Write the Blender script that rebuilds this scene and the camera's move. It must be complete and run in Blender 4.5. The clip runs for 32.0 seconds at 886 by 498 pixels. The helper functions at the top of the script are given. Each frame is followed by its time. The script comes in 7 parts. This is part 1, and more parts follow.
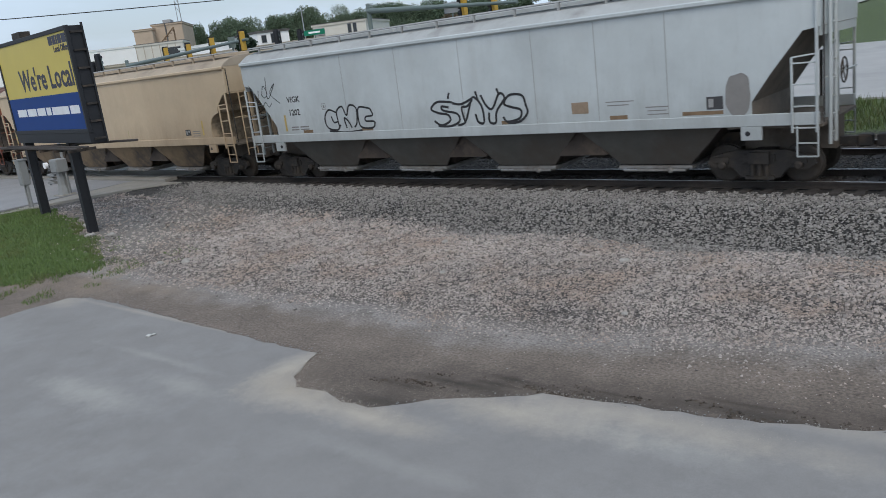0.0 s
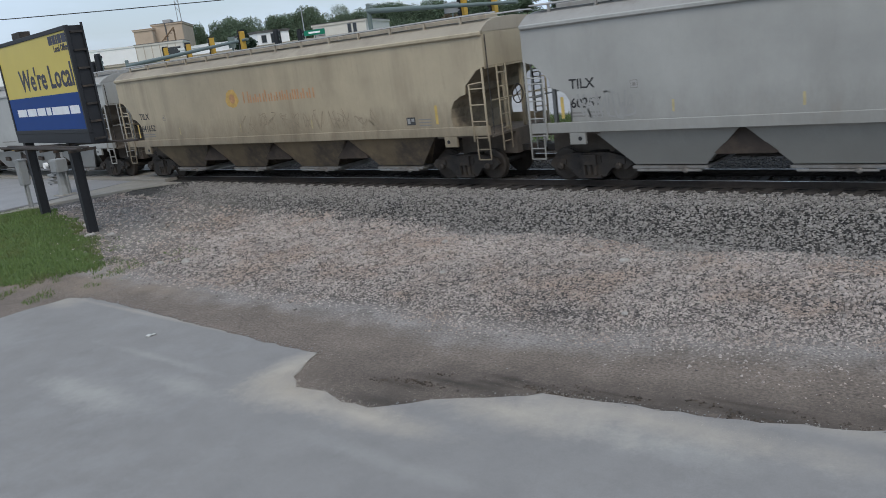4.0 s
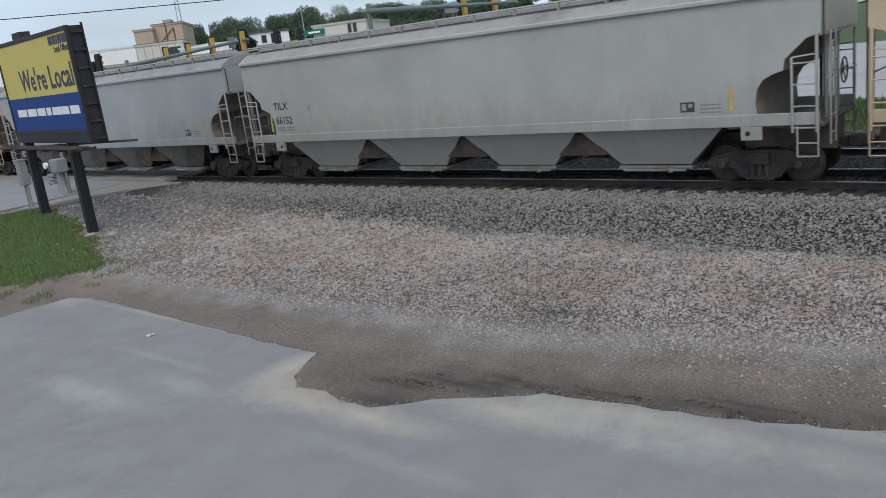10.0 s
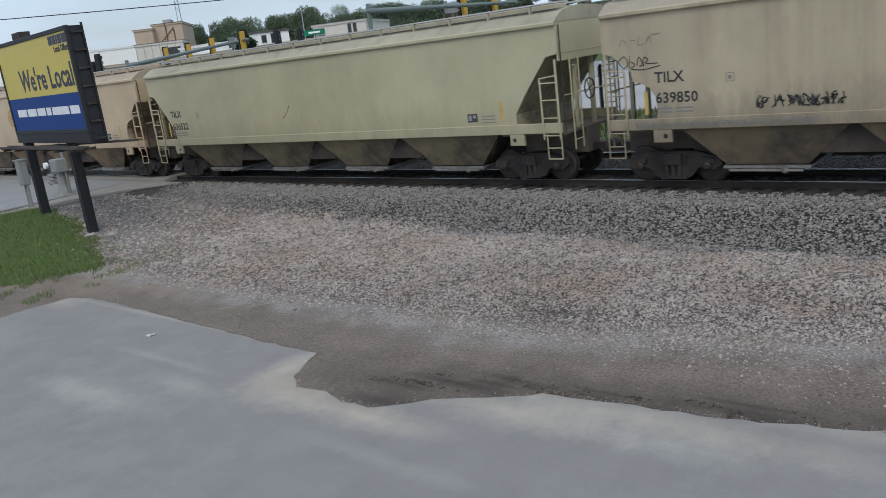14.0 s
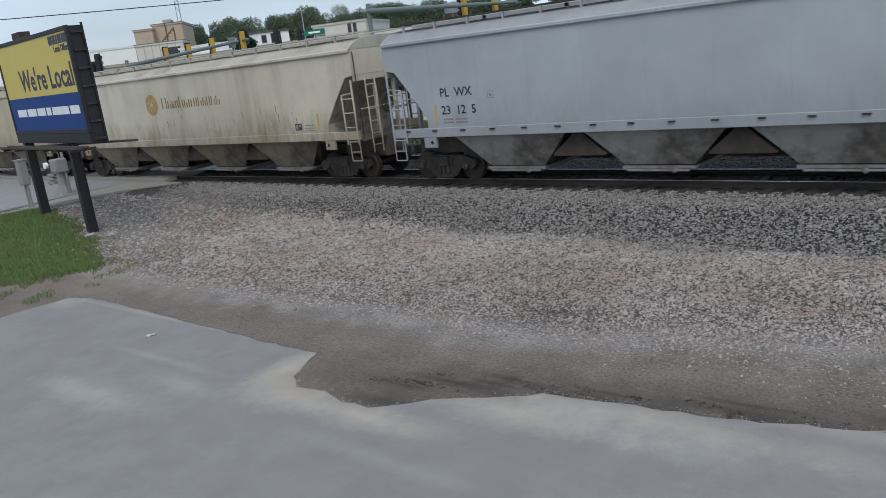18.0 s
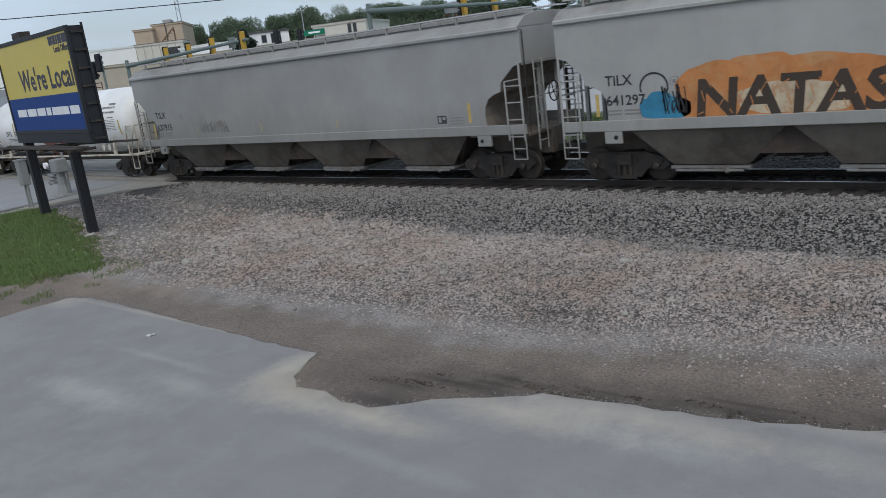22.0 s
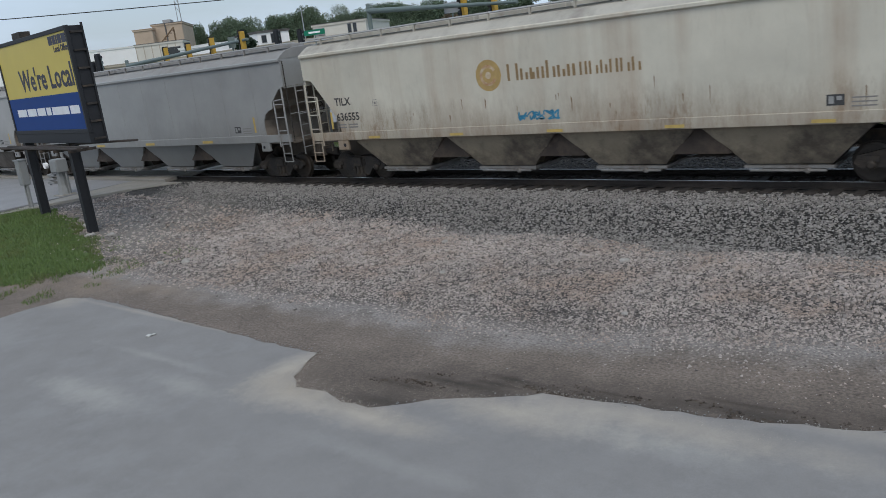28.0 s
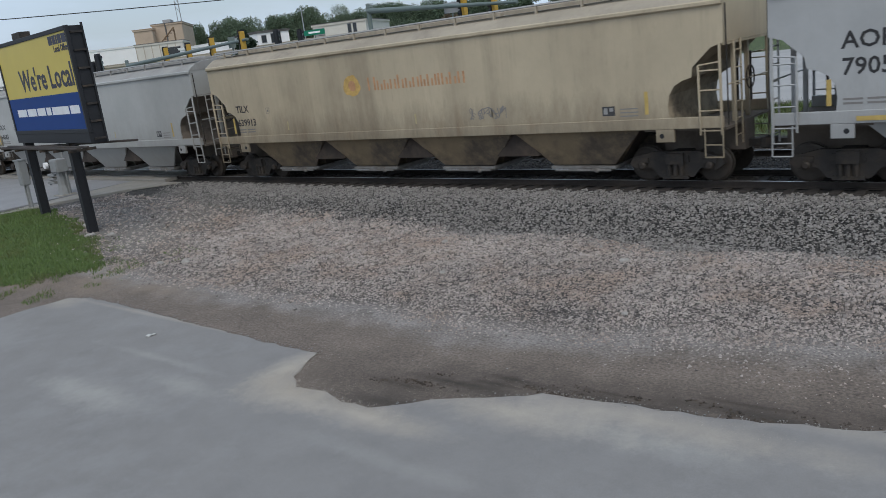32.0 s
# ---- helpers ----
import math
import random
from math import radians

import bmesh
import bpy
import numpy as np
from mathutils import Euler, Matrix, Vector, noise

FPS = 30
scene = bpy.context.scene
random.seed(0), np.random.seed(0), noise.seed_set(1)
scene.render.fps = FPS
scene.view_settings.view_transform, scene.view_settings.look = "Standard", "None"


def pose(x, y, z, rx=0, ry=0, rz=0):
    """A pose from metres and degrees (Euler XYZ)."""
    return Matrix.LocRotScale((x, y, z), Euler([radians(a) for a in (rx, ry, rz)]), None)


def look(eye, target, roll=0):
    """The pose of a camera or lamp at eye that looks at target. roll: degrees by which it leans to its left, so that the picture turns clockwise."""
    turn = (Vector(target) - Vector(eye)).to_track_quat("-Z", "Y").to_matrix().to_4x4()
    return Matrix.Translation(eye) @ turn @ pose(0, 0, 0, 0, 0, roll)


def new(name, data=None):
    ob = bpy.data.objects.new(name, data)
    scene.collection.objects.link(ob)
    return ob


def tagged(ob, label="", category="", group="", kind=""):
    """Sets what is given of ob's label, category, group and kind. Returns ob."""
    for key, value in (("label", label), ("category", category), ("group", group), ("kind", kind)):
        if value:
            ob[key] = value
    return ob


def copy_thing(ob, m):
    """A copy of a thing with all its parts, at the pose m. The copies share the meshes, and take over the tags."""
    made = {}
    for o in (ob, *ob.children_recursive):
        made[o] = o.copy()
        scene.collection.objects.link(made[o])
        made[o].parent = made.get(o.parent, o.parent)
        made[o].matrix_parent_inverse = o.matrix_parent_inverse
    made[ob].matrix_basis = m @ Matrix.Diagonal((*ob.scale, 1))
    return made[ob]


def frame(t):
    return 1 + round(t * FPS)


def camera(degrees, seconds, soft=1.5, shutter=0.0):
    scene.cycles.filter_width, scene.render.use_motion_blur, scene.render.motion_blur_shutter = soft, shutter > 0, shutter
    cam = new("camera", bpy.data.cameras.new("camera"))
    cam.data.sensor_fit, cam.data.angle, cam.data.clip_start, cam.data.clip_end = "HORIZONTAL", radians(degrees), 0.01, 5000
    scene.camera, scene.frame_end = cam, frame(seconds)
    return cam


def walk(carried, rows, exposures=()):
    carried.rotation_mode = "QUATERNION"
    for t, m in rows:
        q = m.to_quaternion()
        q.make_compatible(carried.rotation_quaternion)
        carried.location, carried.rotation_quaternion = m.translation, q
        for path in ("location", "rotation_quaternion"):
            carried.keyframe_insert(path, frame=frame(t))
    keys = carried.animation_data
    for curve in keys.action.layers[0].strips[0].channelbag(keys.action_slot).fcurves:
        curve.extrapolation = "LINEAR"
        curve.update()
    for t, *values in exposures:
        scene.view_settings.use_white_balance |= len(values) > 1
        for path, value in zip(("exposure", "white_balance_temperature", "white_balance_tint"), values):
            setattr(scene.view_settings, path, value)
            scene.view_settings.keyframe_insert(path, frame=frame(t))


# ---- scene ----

# ------------------------------------------------------------------ camera
EYE = (0.0, 0.0, 4.181)
PITCH, YAW = radians(14.268), radians(-40.554)
AIM = (EYE[0] + 10 * math.sin(YAW) * math.cos(PITCH), EYE[1] + 10 * math.cos(YAW) * math.cos(PITCH), EYE[2] - 10 * math.sin(PITCH))
cam = camera(57.93, 32.0, soft=0.72, shutter=0.09)
walk(cam, [(0, look(EYE, AIM, -7.303)), (32, look(EYE, AIM, -7.303))], exposures=[(0, -0.2), (20.0, -0.22), (21.0, -0.36), (32, -0.36)])

# ------------------------------------------------------------------ light
world = bpy.data.worlds.new("world")
scene.world = world
world.use_nodes = True
SUN_EL, SUN_AZ = radians(50), radians(138)
wn = world.node_tree.nodes
wl = world.node_tree.links
wn.clear()
w_out = wn.new("ShaderNodeOutputWorld")
w_bg = wn.new("ShaderNodeBackground")
w_sky = wn.new("ShaderNodeTexSky")
w_sky.sky_type = "NISHITA"
w_sky.sun_disc = False
w_sky.sun_elevation, w_sky.sun_rotation = SUN_EL, SUN_AZ
w_sky.air_density, w_sky.dust_density, w_sky.ozone_density = 1.0, 2.5, 1.0
w_tc = wn.new("ShaderNodeTexCoord")
w_map = wn.new("ShaderNodeMapping")
w_map.inputs["Scale"].default_value = (1.0, 1.0, 3.5)
w_noise = wn.new("ShaderNodeTexNoise")
w_noise.inputs["Scale"].default_value = 2.6
w_noise.inputs["Detail"].default_value = 7.0
w_ramp = wn.new("ShaderNodeValToRGB")
w_ramp.color_ramp.elements[0].position, w_ramp.color_ramp.elements[1].position = 0.36, 0.62
w_ramp.color_ramp.elements[0].color, w_ramp.color_ramp.elements[1].color = (0.45, 0.45, 0.45, 1), (0.92, 0.92, 0.92, 1)
w_mix = wn.new("ShaderNodeMix")
w_mix.data_type = "RGBA"
w_mix.inputs["B"].default_value = (6.08, 7.42, 9.2, 1)
w_bg.inputs["Strength"].default_value = 0.135
wl.new(w_tc.outputs["Generated"], w_map.inputs["Vector"])
wl.new(w_map.outputs["Vector"], w_noise.inputs["Vector"])
wl.new(w_noise.outputs["Fac"], w_ramp.inputs["Fac"])
wl.new(w_ramp.outputs["Color"], w_mix.inputs["Factor"])
wl.new(w_sky.outputs["Color"], w_mix.inputs["A"])
wl.new(w_mix.outputs["Result"], w_bg.inputs["Color"])
wl.new(w_bg.outputs["Background"], w_out.inputs["Surface"])
sun = new("sun", bpy.data.lights.new("sun", "SUN"))
sun.data.energy, sun.data.angle, sun.data.color = 1.4, radians(25), (1.0, 0.92, 0.8)
sun_dir = Vector((math.sin(SUN_AZ) * math.cos(SUN_EL), math.cos(SUN_AZ) * math.cos(SUN_EL), math.sin(SUN_EL)))
sun.matrix_world = look(sun_dir * 60, (0, 0, 0))

# ------------------------------------------------------------------ materials


def mat(name, color, rough=0.7, metal=0.0, vary=0.12, scale=3.0, bump=0.0, bump_scale=60.0, second=None, second_amount=0.0, second_scale=1.2, island=0.0):
    """A plain surface with two scales of variation, and blotches of a second colour."""
    m = bpy.data.materials.new(name)
    m.use_nodes = True
    n, l = m.node_tree.nodes, m.node_tree.links
    b = n["Principled BSDF"]
    b.inputs["Roughness"].default_value, b.inputs["Metallic"].default_value = rough, metal
    tc = n.new("ShaderNodeTexCoord")
    out = tc.outputs["Object"]
    n1 = n.new("ShaderNodeTexNoise")
    n1.inputs["Scale"].default_value, n1.inputs["Detail"].default_value, n1.inputs["Roughness"].default_value = scale, 8, 0.65
    l.new(out, n1.inputs["Vector"])
    mr = n.new("ShaderNodeMapRange")
    mr.inputs["From Min"].default_value, mr.inputs["From Max"].default_value = 0.25, 0.75
    mr.inputs["To Min"].default_value, mr.inputs["To Max"].default_value = 1 - vary, 1 + vary
    l.new(n1.outputs["Fac"], mr.inputs["Value"])
    mul = n.new("ShaderNodeMix")
    mul.data_type, mul.blend_type = "RGBA", "MULTIPLY"
    mul.inputs["Factor"].default_value = 1
    mul.inputs["A"].default_value = (*color, 1)
    l.new(mr.outputs["Result"], mul.inputs["B"])
    last = mul.outputs["Result"]
    if second:
        n2 = n.new("ShaderNodeTexNoise")
        n2.inputs["Scale"].default_value, n2.inputs["Detail"].default_value = second_scale, 9
        n2.inputs["Roughness"].default_value = 0.7
        l.new(out, n2.inputs["Vector"])
        r2 = n.new("ShaderNodeMapRange")
        r2.inputs["From Min"].default_value, r2.inputs["From Max"].default_value = 0.62 - 0.3 * second_amount, 0.72 - 0.2 * second_amount
        r2.inputs["To Max"].default_value = min(1.0, 0.4 + second_amount)
        l.new(n2.outputs["Fac"], r2.inputs["Value"])
        mx = n.new("ShaderNodeMix")
        mx.data_type = "RGBA"
        mx.inputs["B"].default_value = (*second, 1)
        l.new(r2.outputs["Result"], mx.inputs["Factor"])
        l.new(last, mx.inputs["A"])
        last = mx.outputs["Result"]
    if island:
        geo = n.new("ShaderNodeNewGeometry")
        ri = n.new("ShaderNodeMapRange")
        ri.inputs["To Min"].default_value, ri.inputs["To Max"].default_value = 1 - island, 1 + island
        skew = n.new("ShaderNodeMath")
        skew.operation = "POWER"
        skew.inputs[1].default_value = 0.55 if island > 0.5 else 1.0
        l.new(geo.outputs["Random Per Island"], skew.inputs[0])
        l.new(skew.outputs[0], ri.inputs["Value"])
        mi = n.new("ShaderNodeMix")
        mi.data_type, mi.blend_type = "RGBA", "MULTIPLY"
        mi.inputs["Factor"].default_value = 1
        l.new(last, mi.inputs["A"])
        l.new(ri.outputs["Result"], mi.inputs["B"])
        last = mi.outputs["Result"]
    l.new(last, b.inputs["Base Color"])
    if bump:
        n3 = n.new("ShaderNodeTexNoise")
        n3.inputs["Scale"].default_value, n3.inputs["Detail"].default_value = bump_scale, 6
        l.new(out, n3.inputs["Vector"])
        bp = n.new("ShaderNodeBump")
        bp.inputs["Strength"].default_value, bp.inputs["Distance"].default_value = bump, 0.02
        l.new(n3.outputs["Fac"], bp.inputs["Height"])
        l.new(bp.outputs["Normal"], b.inputs["Normal"])
    return m


def car_paint(name, color, streak, amount, shift, rough=0.55, low=0.35, rust=0.0):
    """Weathered railcar paint: streaks that run down, blotches, and grime thickest along a wandering line above the sill."""
    m = bpy.data.materials.new(name)
    m.use_nodes = True
    n, l = m.node_tree.nodes, m.node_tree.links
    b = n["Principled BSDF"]
    b.inputs["Roughness"].default_value = rough
    tc = n.new("ShaderNodeTexCoord")

    def noise_at(scale, detail, tex_scale, rough_=0.65):
        mp = n.new("ShaderNodeMapping")
        mp.inputs["Location"].default_value = (shift, shift * 0.37, shift * 0.11)
        mp.inputs["Scale"].default_value = scale
        nz = n.new("ShaderNodeTexNoise")
        nz.inputs["Scale"].default_value, nz.inputs["Detail"].default_value, nz.inputs["Roughness"].default_value = tex_scale, detail, rough_
        l.new(tc.outputs["Object"], mp.inputs["Vector"])
        l.new(mp.outputs["Vector"], nz.inputs["Vector"])
        return nz.outputs["Fac"]

    def ranged(value, a, b_, c, d):
        r = n.new("ShaderNodeMapRange")
        for key, v in (("From Min", a), ("From Max", b_), ("To Min", c), ("To Max", d)):
            r.inputs[key].default_value = v
        l.new(value, r.inputs["Value"])
        return r.outputs["Result"]

    def mixed(fac, a, b_, blend="MIX"):
        x = n.new("ShaderNodeMix")
        x.data_type, x.blend_type = "RGBA", blend
        for key, v in (("Factor", fac), ("A", a), ("B", b_)):
            if isinstance(v, tuple):
                x.inputs[key].default_value = (*v, 1)
            elif isinstance(v, (int, float)):
                x.inputs[key].default_value = v
            else:
                l.new(v, x.inputs[key])
        return x.outputs["Result"]

    def times(a, b_):
        x = n.new("ShaderNodeMath")
        x.operation = "MULTIPLY"
        l.new(a, x.inputs[0])
        l.new(b_, x.inputs[1])
        return x.outputs[0]

    broad = ranged(noise_at((1, 1, 1), 6, 0.45), 0.3, 0.7, 0.86, 1.1)
    col = mixed(1.0, color, broad, "MULTIPLY")
    streaks = ranged(noise_at((1.0, 1.0, 0.05), 5, 1.1, 0.6), 0.45, 0.75, 0.0, 1.0)
    patch = ranged(noise_at((0.5, 1, 0.35), 5, 0.8), 0.38, 0.68, 0.15, 1.0)
    col = mixed(ranged(times(streaks, patch), 0.0, 1.0, 0.0, amount), col, streak)
    fine = ranged(noise_at((1, 1, 0.22), 6, 5.0, 0.7), 0.56, 0.85, 0.0, 0.25 * amount + 0.05)
    col = mixed(fine, col, tuple(0.45 * c for c in streak))
    sep = n.new("ShaderNodeSeparateXYZ")
    l.new(tc.outputs["Object"], sep.inputs[0])
    wander = n.new("ShaderNodeMath")
    wander.operation = "MULTIPLY_ADD"
    l.new(noise_at((1.0, 1.0, 0.3), 8, 1.6, 0.8), wander.inputs[0])
    wander.inputs[1].default_value = -2.4
    l.new(sep.outputs["Z"], wander.inputs[2])
    grime = ranged(wander.outputs[0], 0.0, 1.35, low, 0.0)
    col = mixed(grime, col, tuple(0.55 * c for c in streak))
    if rust:
        spots = ranged(noise_at((1.0, 1.0, 0.28), 9, 2.4, 0.8), 0.5, 0.66, 0.0, rust)
        where = times(ranged(sep.outputs["Z"], 1.85, 2.75, 1.0, 0.0), ranged(noise_at((0.4, 1, 0.2), 3, 0.8), 0.4, 0.6, 0.2, 1.0))
        col = mixed(times(spots, where), col, (0.2, 0.125, 0.065))
    l.new(col, b.inputs["Base Color"])
    bp = n.new("ShaderNodeBump")
    bp.inputs["Strength"].default_value, bp.inputs["Distance"].default_value = 0.25, 0.02
    l.new(noise_at((1, 1, 0.5), 3, 1.3), bp.inputs["Height"])
    l.new(bp.outputs["Normal"], b.inputs["Normal"])
    return m


M_STEEL = mat("dark_underframe_steel", (0.035, 0.031, 0.028), 0.75, 0.1, 0.35, 4.0, 0.3, 40, (0.075, 0.055, 0.04), 0.5, 2.0)
M_TRUCK = mat("truck_cast_steel", (0.028, 0.025, 0.023), 0.8, 0.1, 0.35, 5.0, 0.4, 30, (0.055, 0.043, 0.033), 0.5, 3.0)
M_WHEEL = mat("wheel_steel", (0.06, 0.05, 0.042), 0.6, 0.5, 0.3, 6.0)
M_RAIL_TOP = mat("polished_rail_steel", (0.42, 0.42, 0.43), 0.35, 0.7, 0.1, 3.0)
M_RAIL = mat("rusted_rail_steel", (0.035, 0.028, 0.024), 0.85, 0.1, 0.3, 8.0)
M_TIE = mat("weathered_tie_wood", (0.04, 0.034, 0.03), 0.9, 0, 0.4, 6.0, 0.5, 40)
M_BLACK = mat("flat_black_paint", (0.012, 0.013, 0.016), 0.6, 0, 0.2, 5.0)
M_CONCRETE = mat("worn_concrete", (0.28, 0.265, 0.235), 0.9, 0, 0.14, 2.0, 0.3, 50, (0.3, 0.28, 0.25), 0.5, 1.5)


def zoned(name, zones, wobble=0.5, bump=0.8, bump_scale=45.0, fine=22.0):
    """Ground whose colour changes with y across the strips beside the track, along ragged lines. zones: rows of (y, colour)."""
    m = bpy.data.materials.new(name)
    m.use_nodes = True
    n, l = m.node_tree.nodes, m.node_tree.links
    b = n["Principled BSDF"]
    b.inputs["Roughness"].default_value = 0.95
    tc = n.new("ShaderNodeTexCoord")
    sep = n.new("ShaderNodeSeparateXYZ")
    l.new(tc.outputs["Object"], sep.inputs[0])
    big = n.new("ShaderNodeTexNoise")
    big.inputs["Scale"].default_value, big.inputs["Detail"].default_value = 0.55, 9
    big.inputs["Roughness"].default_value = 0.7
    l.new(tc.outputs["Object"], big.inputs["Vector"])
    add = n.new("ShaderNodeMath")
    add.operation = "MULTIPLY_ADD"
    add.inputs[1].default_value = 5.0 * wobble
    l.new(big.outputs["Fac"], add.inputs[0])
    l.new(sep.outputs["Y"], add.inputs[2])

    def drifted(x0, x1, drift):
        """The y of a zone's edge, which moves away from the yard between x0 and x1."""
        r = n.new("ShaderNodeMapRange")
        r.interpolation_type = "SMOOTHSTEP"
        for key, v in (("From Min", x0), ("From Max", x1), ("To Max", -drift)):
            r.inputs[key].default_value = v
        l.new(sep.outputs["X"], r.inputs["Value"])
        a = n.new("ShaderNodeMath")
        l.new(r.outputs["Result"], a.inputs[0])
        l.new(add.outputs[0], a.inputs[1])
        return a.outputs[0]

    edges = {"dirt": drifted(-9.0, 0.0, 1.7), "ballast": drifted(-11.0, -22.0, 0.5), "": add.outputs[0]}
    last = None
    for k, (y, color, edge) in enumerate(zones):
        if last is None:
            rgb = n.new("ShaderNodeRGB")
            rgb.outputs[0].default_value = (*color, 1)
            last = rgb.outputs[0]
            continue
        r = n.new("ShaderNodeMapRange")
        r.inputs["From Min"].default_value, r.inputs["From Max"].default_value = y + 2.5 * wobble - 0.35, y + 2.5 * wobble + 0.35
        l.new(edges[edge], r.inputs["Value"])
        x = n.new("ShaderNodeMix")
        x.data_type = "RGBA"
        x.inputs["B"].default_value = (*color, 1)
        l.new(r.outputs["Result"], x.inputs["Factor"])
        l.new(last, x.inputs["A"])
        last = x.outputs["Result"]
    for scale, lo, hi in ((fine, 0.62, 1.38), (70.0, 0.8, 1.2), (1.1, 0.85, 1.15)):
        nz = n.new("ShaderNodeTexNoise")
        nz.inputs["Scale"].default_value, nz.inputs["Detail"].default_value = scale, 6
        l.new(tc.outputs["Object"], nz.inputs["Vector"])
        r = n.new("ShaderNodeMapRange")
        for key, v in (("From Min", 0.3), ("From Max", 0.7), ("To Min", lo), ("To Max", hi)):
            r.inputs[key].default_value = v
        l.new(nz.outputs["Fac"], r.inputs["Value"])
        x = n.new("ShaderNodeMix")
        x.data_type, x.blend_type = "RGBA", "MULTIPLY"
        x.inputs["Factor"].default_value = 1
        l.new(last, x.inputs["A"])
        l.new(r.outputs["Result"], x.inputs["B"])
        last = x.outputs["Result"]
    # packed pebbles: each cell its own tone, with dark joints
    cells = n.new("ShaderNodeTexVoronoi")
    cells.inputs["Scale"].default_value = 19.0
    l.new(tc.outputs["Object"], cells.inputs["Vector"])
    tone = n.new("ShaderNodeSeparateColor")
    l.new(cells.outputs["Color"], tone.inputs[0])
    stony = n.new("ShaderNodeMapRange")
    stony.inputs["From Min"].default_value, stony.inputs["From Max"].default_value = 10.9 + 2.5 * wobble, 11.9 + 2.5 * wobble
    l.new(edges["dirt"], stony.inputs["Value"])
    for socket, lo, hi, c, d in ((cells.outputs["Distance"], 0.3, 0.75, 1.15, 0.25), (tone.outputs[0], 0.0, 1.0, 0.5, 1.5)):
        r = n.new("ShaderNodeMapRange")
        for key, v in (("From Min", lo), ("From Max", hi), ("To Min", c), ("To Max", d)):
            r.inputs[key].default_value = v
        l.new(socket, r.inputs["Value"])
        x = n.new("ShaderNodeMix")
        x.data_type, x.blend_type = "RGBA", "MULTIPLY"
        l.new(stony.outputs["Result"], x.inputs["Factor"])
        l.new(last, x.inputs["A"])
        l.new(r.outputs["Result"], x.inputs["B"])
        last = x.outputs["Result"]
    l.new(last, b.inputs["Base Color"])
    nz = n.new("ShaderNodeTexNoise")
    nz.inputs["Scale"].default_value, nz.inputs["Detail"].default_value = bump_scale, 5
    l.new(tc.outputs["Object"], nz.inputs["Vector"])
    bp = n.new("ShaderNodeBump")
    bp.inputs["Strength"].default_value, bp.inputs["Distance"].default_value = bump, 0.03
    l.new(nz.outputs["Fac"], bp.inputs["Height"])
    l.new(bp.outputs["Normal"], b.inputs["Normal"])
    return m


# STONE and BALLAST are dark: gaps between strewn stones get their shade here.
DIRT, FINE, STONE, BALLAST = (0.18, 0.147, 0.122), (0.25, 0.228, 0.21), (0.135, 0.12, 0.11), (0.042, 0.04, 0.038)
# The strip from y 18.9 has the shade under the train in its colour.
M_GROUND = zoned("dirt_gravel_and_ballast_ground", [(0, DIRT, ""), (10.15, FINE, "dirt"), (11.1, STONE, "dirt"), (16.1, BALLAST, "ballast"), (18.9, (0.04, 0.036, 0.033), ""), (28.2, (0.095, 0.135, 0.045), ""), (200, (0.085, 0.135, 0.035), "")])


def spotted(m, spots, color, reach=0.75):
    """Lays ragged patches of another colour over a material. spots: rows of (x, y, reach along x, reach along y, strength)."""
    n, l = m.node_tree.nodes, m.node_tree.links
    b = n["Principled BSDF"]
    last = b.inputs["Base Color"].links[0].from_socket
    tc = n.new("ShaderNodeTexCoord")
    nz = n.new("ShaderNodeTexNoise")
    nz.inputs["Scale"].default_value, nz.inputs["Detail"].default_value, nz.inputs["Roughness"].default_value = 1.3, 12, 0.78
    l.new(tc.outputs["Object"], nz.inputs["Vector"])
    for k, (x, y, rx, ry, strength) in enumerate(spots):
        mp = n.new("ShaderNodeMapping")
        mp.inputs["Location"].default_value = (-x / rx, -y / ry, 0)
        mp.inputs["Scale"].default_value = (1 / rx, 1 / ry, 0)
        l.new(tc.outputs["Object"], mp.inputs["Vector"])
        ln = n.new("ShaderNodeVectorMath")
        ln.operation = "LENGTH"
        l.new(mp.outputs["Vector"], ln.inputs[0])
        ad = n.new("ShaderNodeMath")
        ad.operation = "MULTIPLY_ADD"
        ad.inputs[1].default_value = 3.0
        l.new(nz.outputs["Fac"], ad.inputs[0])
        l.new(ln.outputs["Value"], ad.inputs[2])
        r = n.new("ShaderNodeMapRange")
        for key, v in (("From Min", 1.5), ("From Max", 1.5 + 1.3 * reach), ("To Min", strength), ("To Max", 0.0)):
            r.inputs[key].default_value = v
        l.new(ad.outputs[0], r.inputs["Value"])
        mx = n.new("ShaderNodeMix")
        mx.data_type = "RGBA"
        mx.inputs["B"].default_value = (*color, 1)
        l.new(r.outputs["Result"], mx.inputs["Factor"])
        l.new(last, mx.inputs["A"])
        last = mx.outputs["Result"]
    l.new(last, b.inputs["Base Color"])
    return m


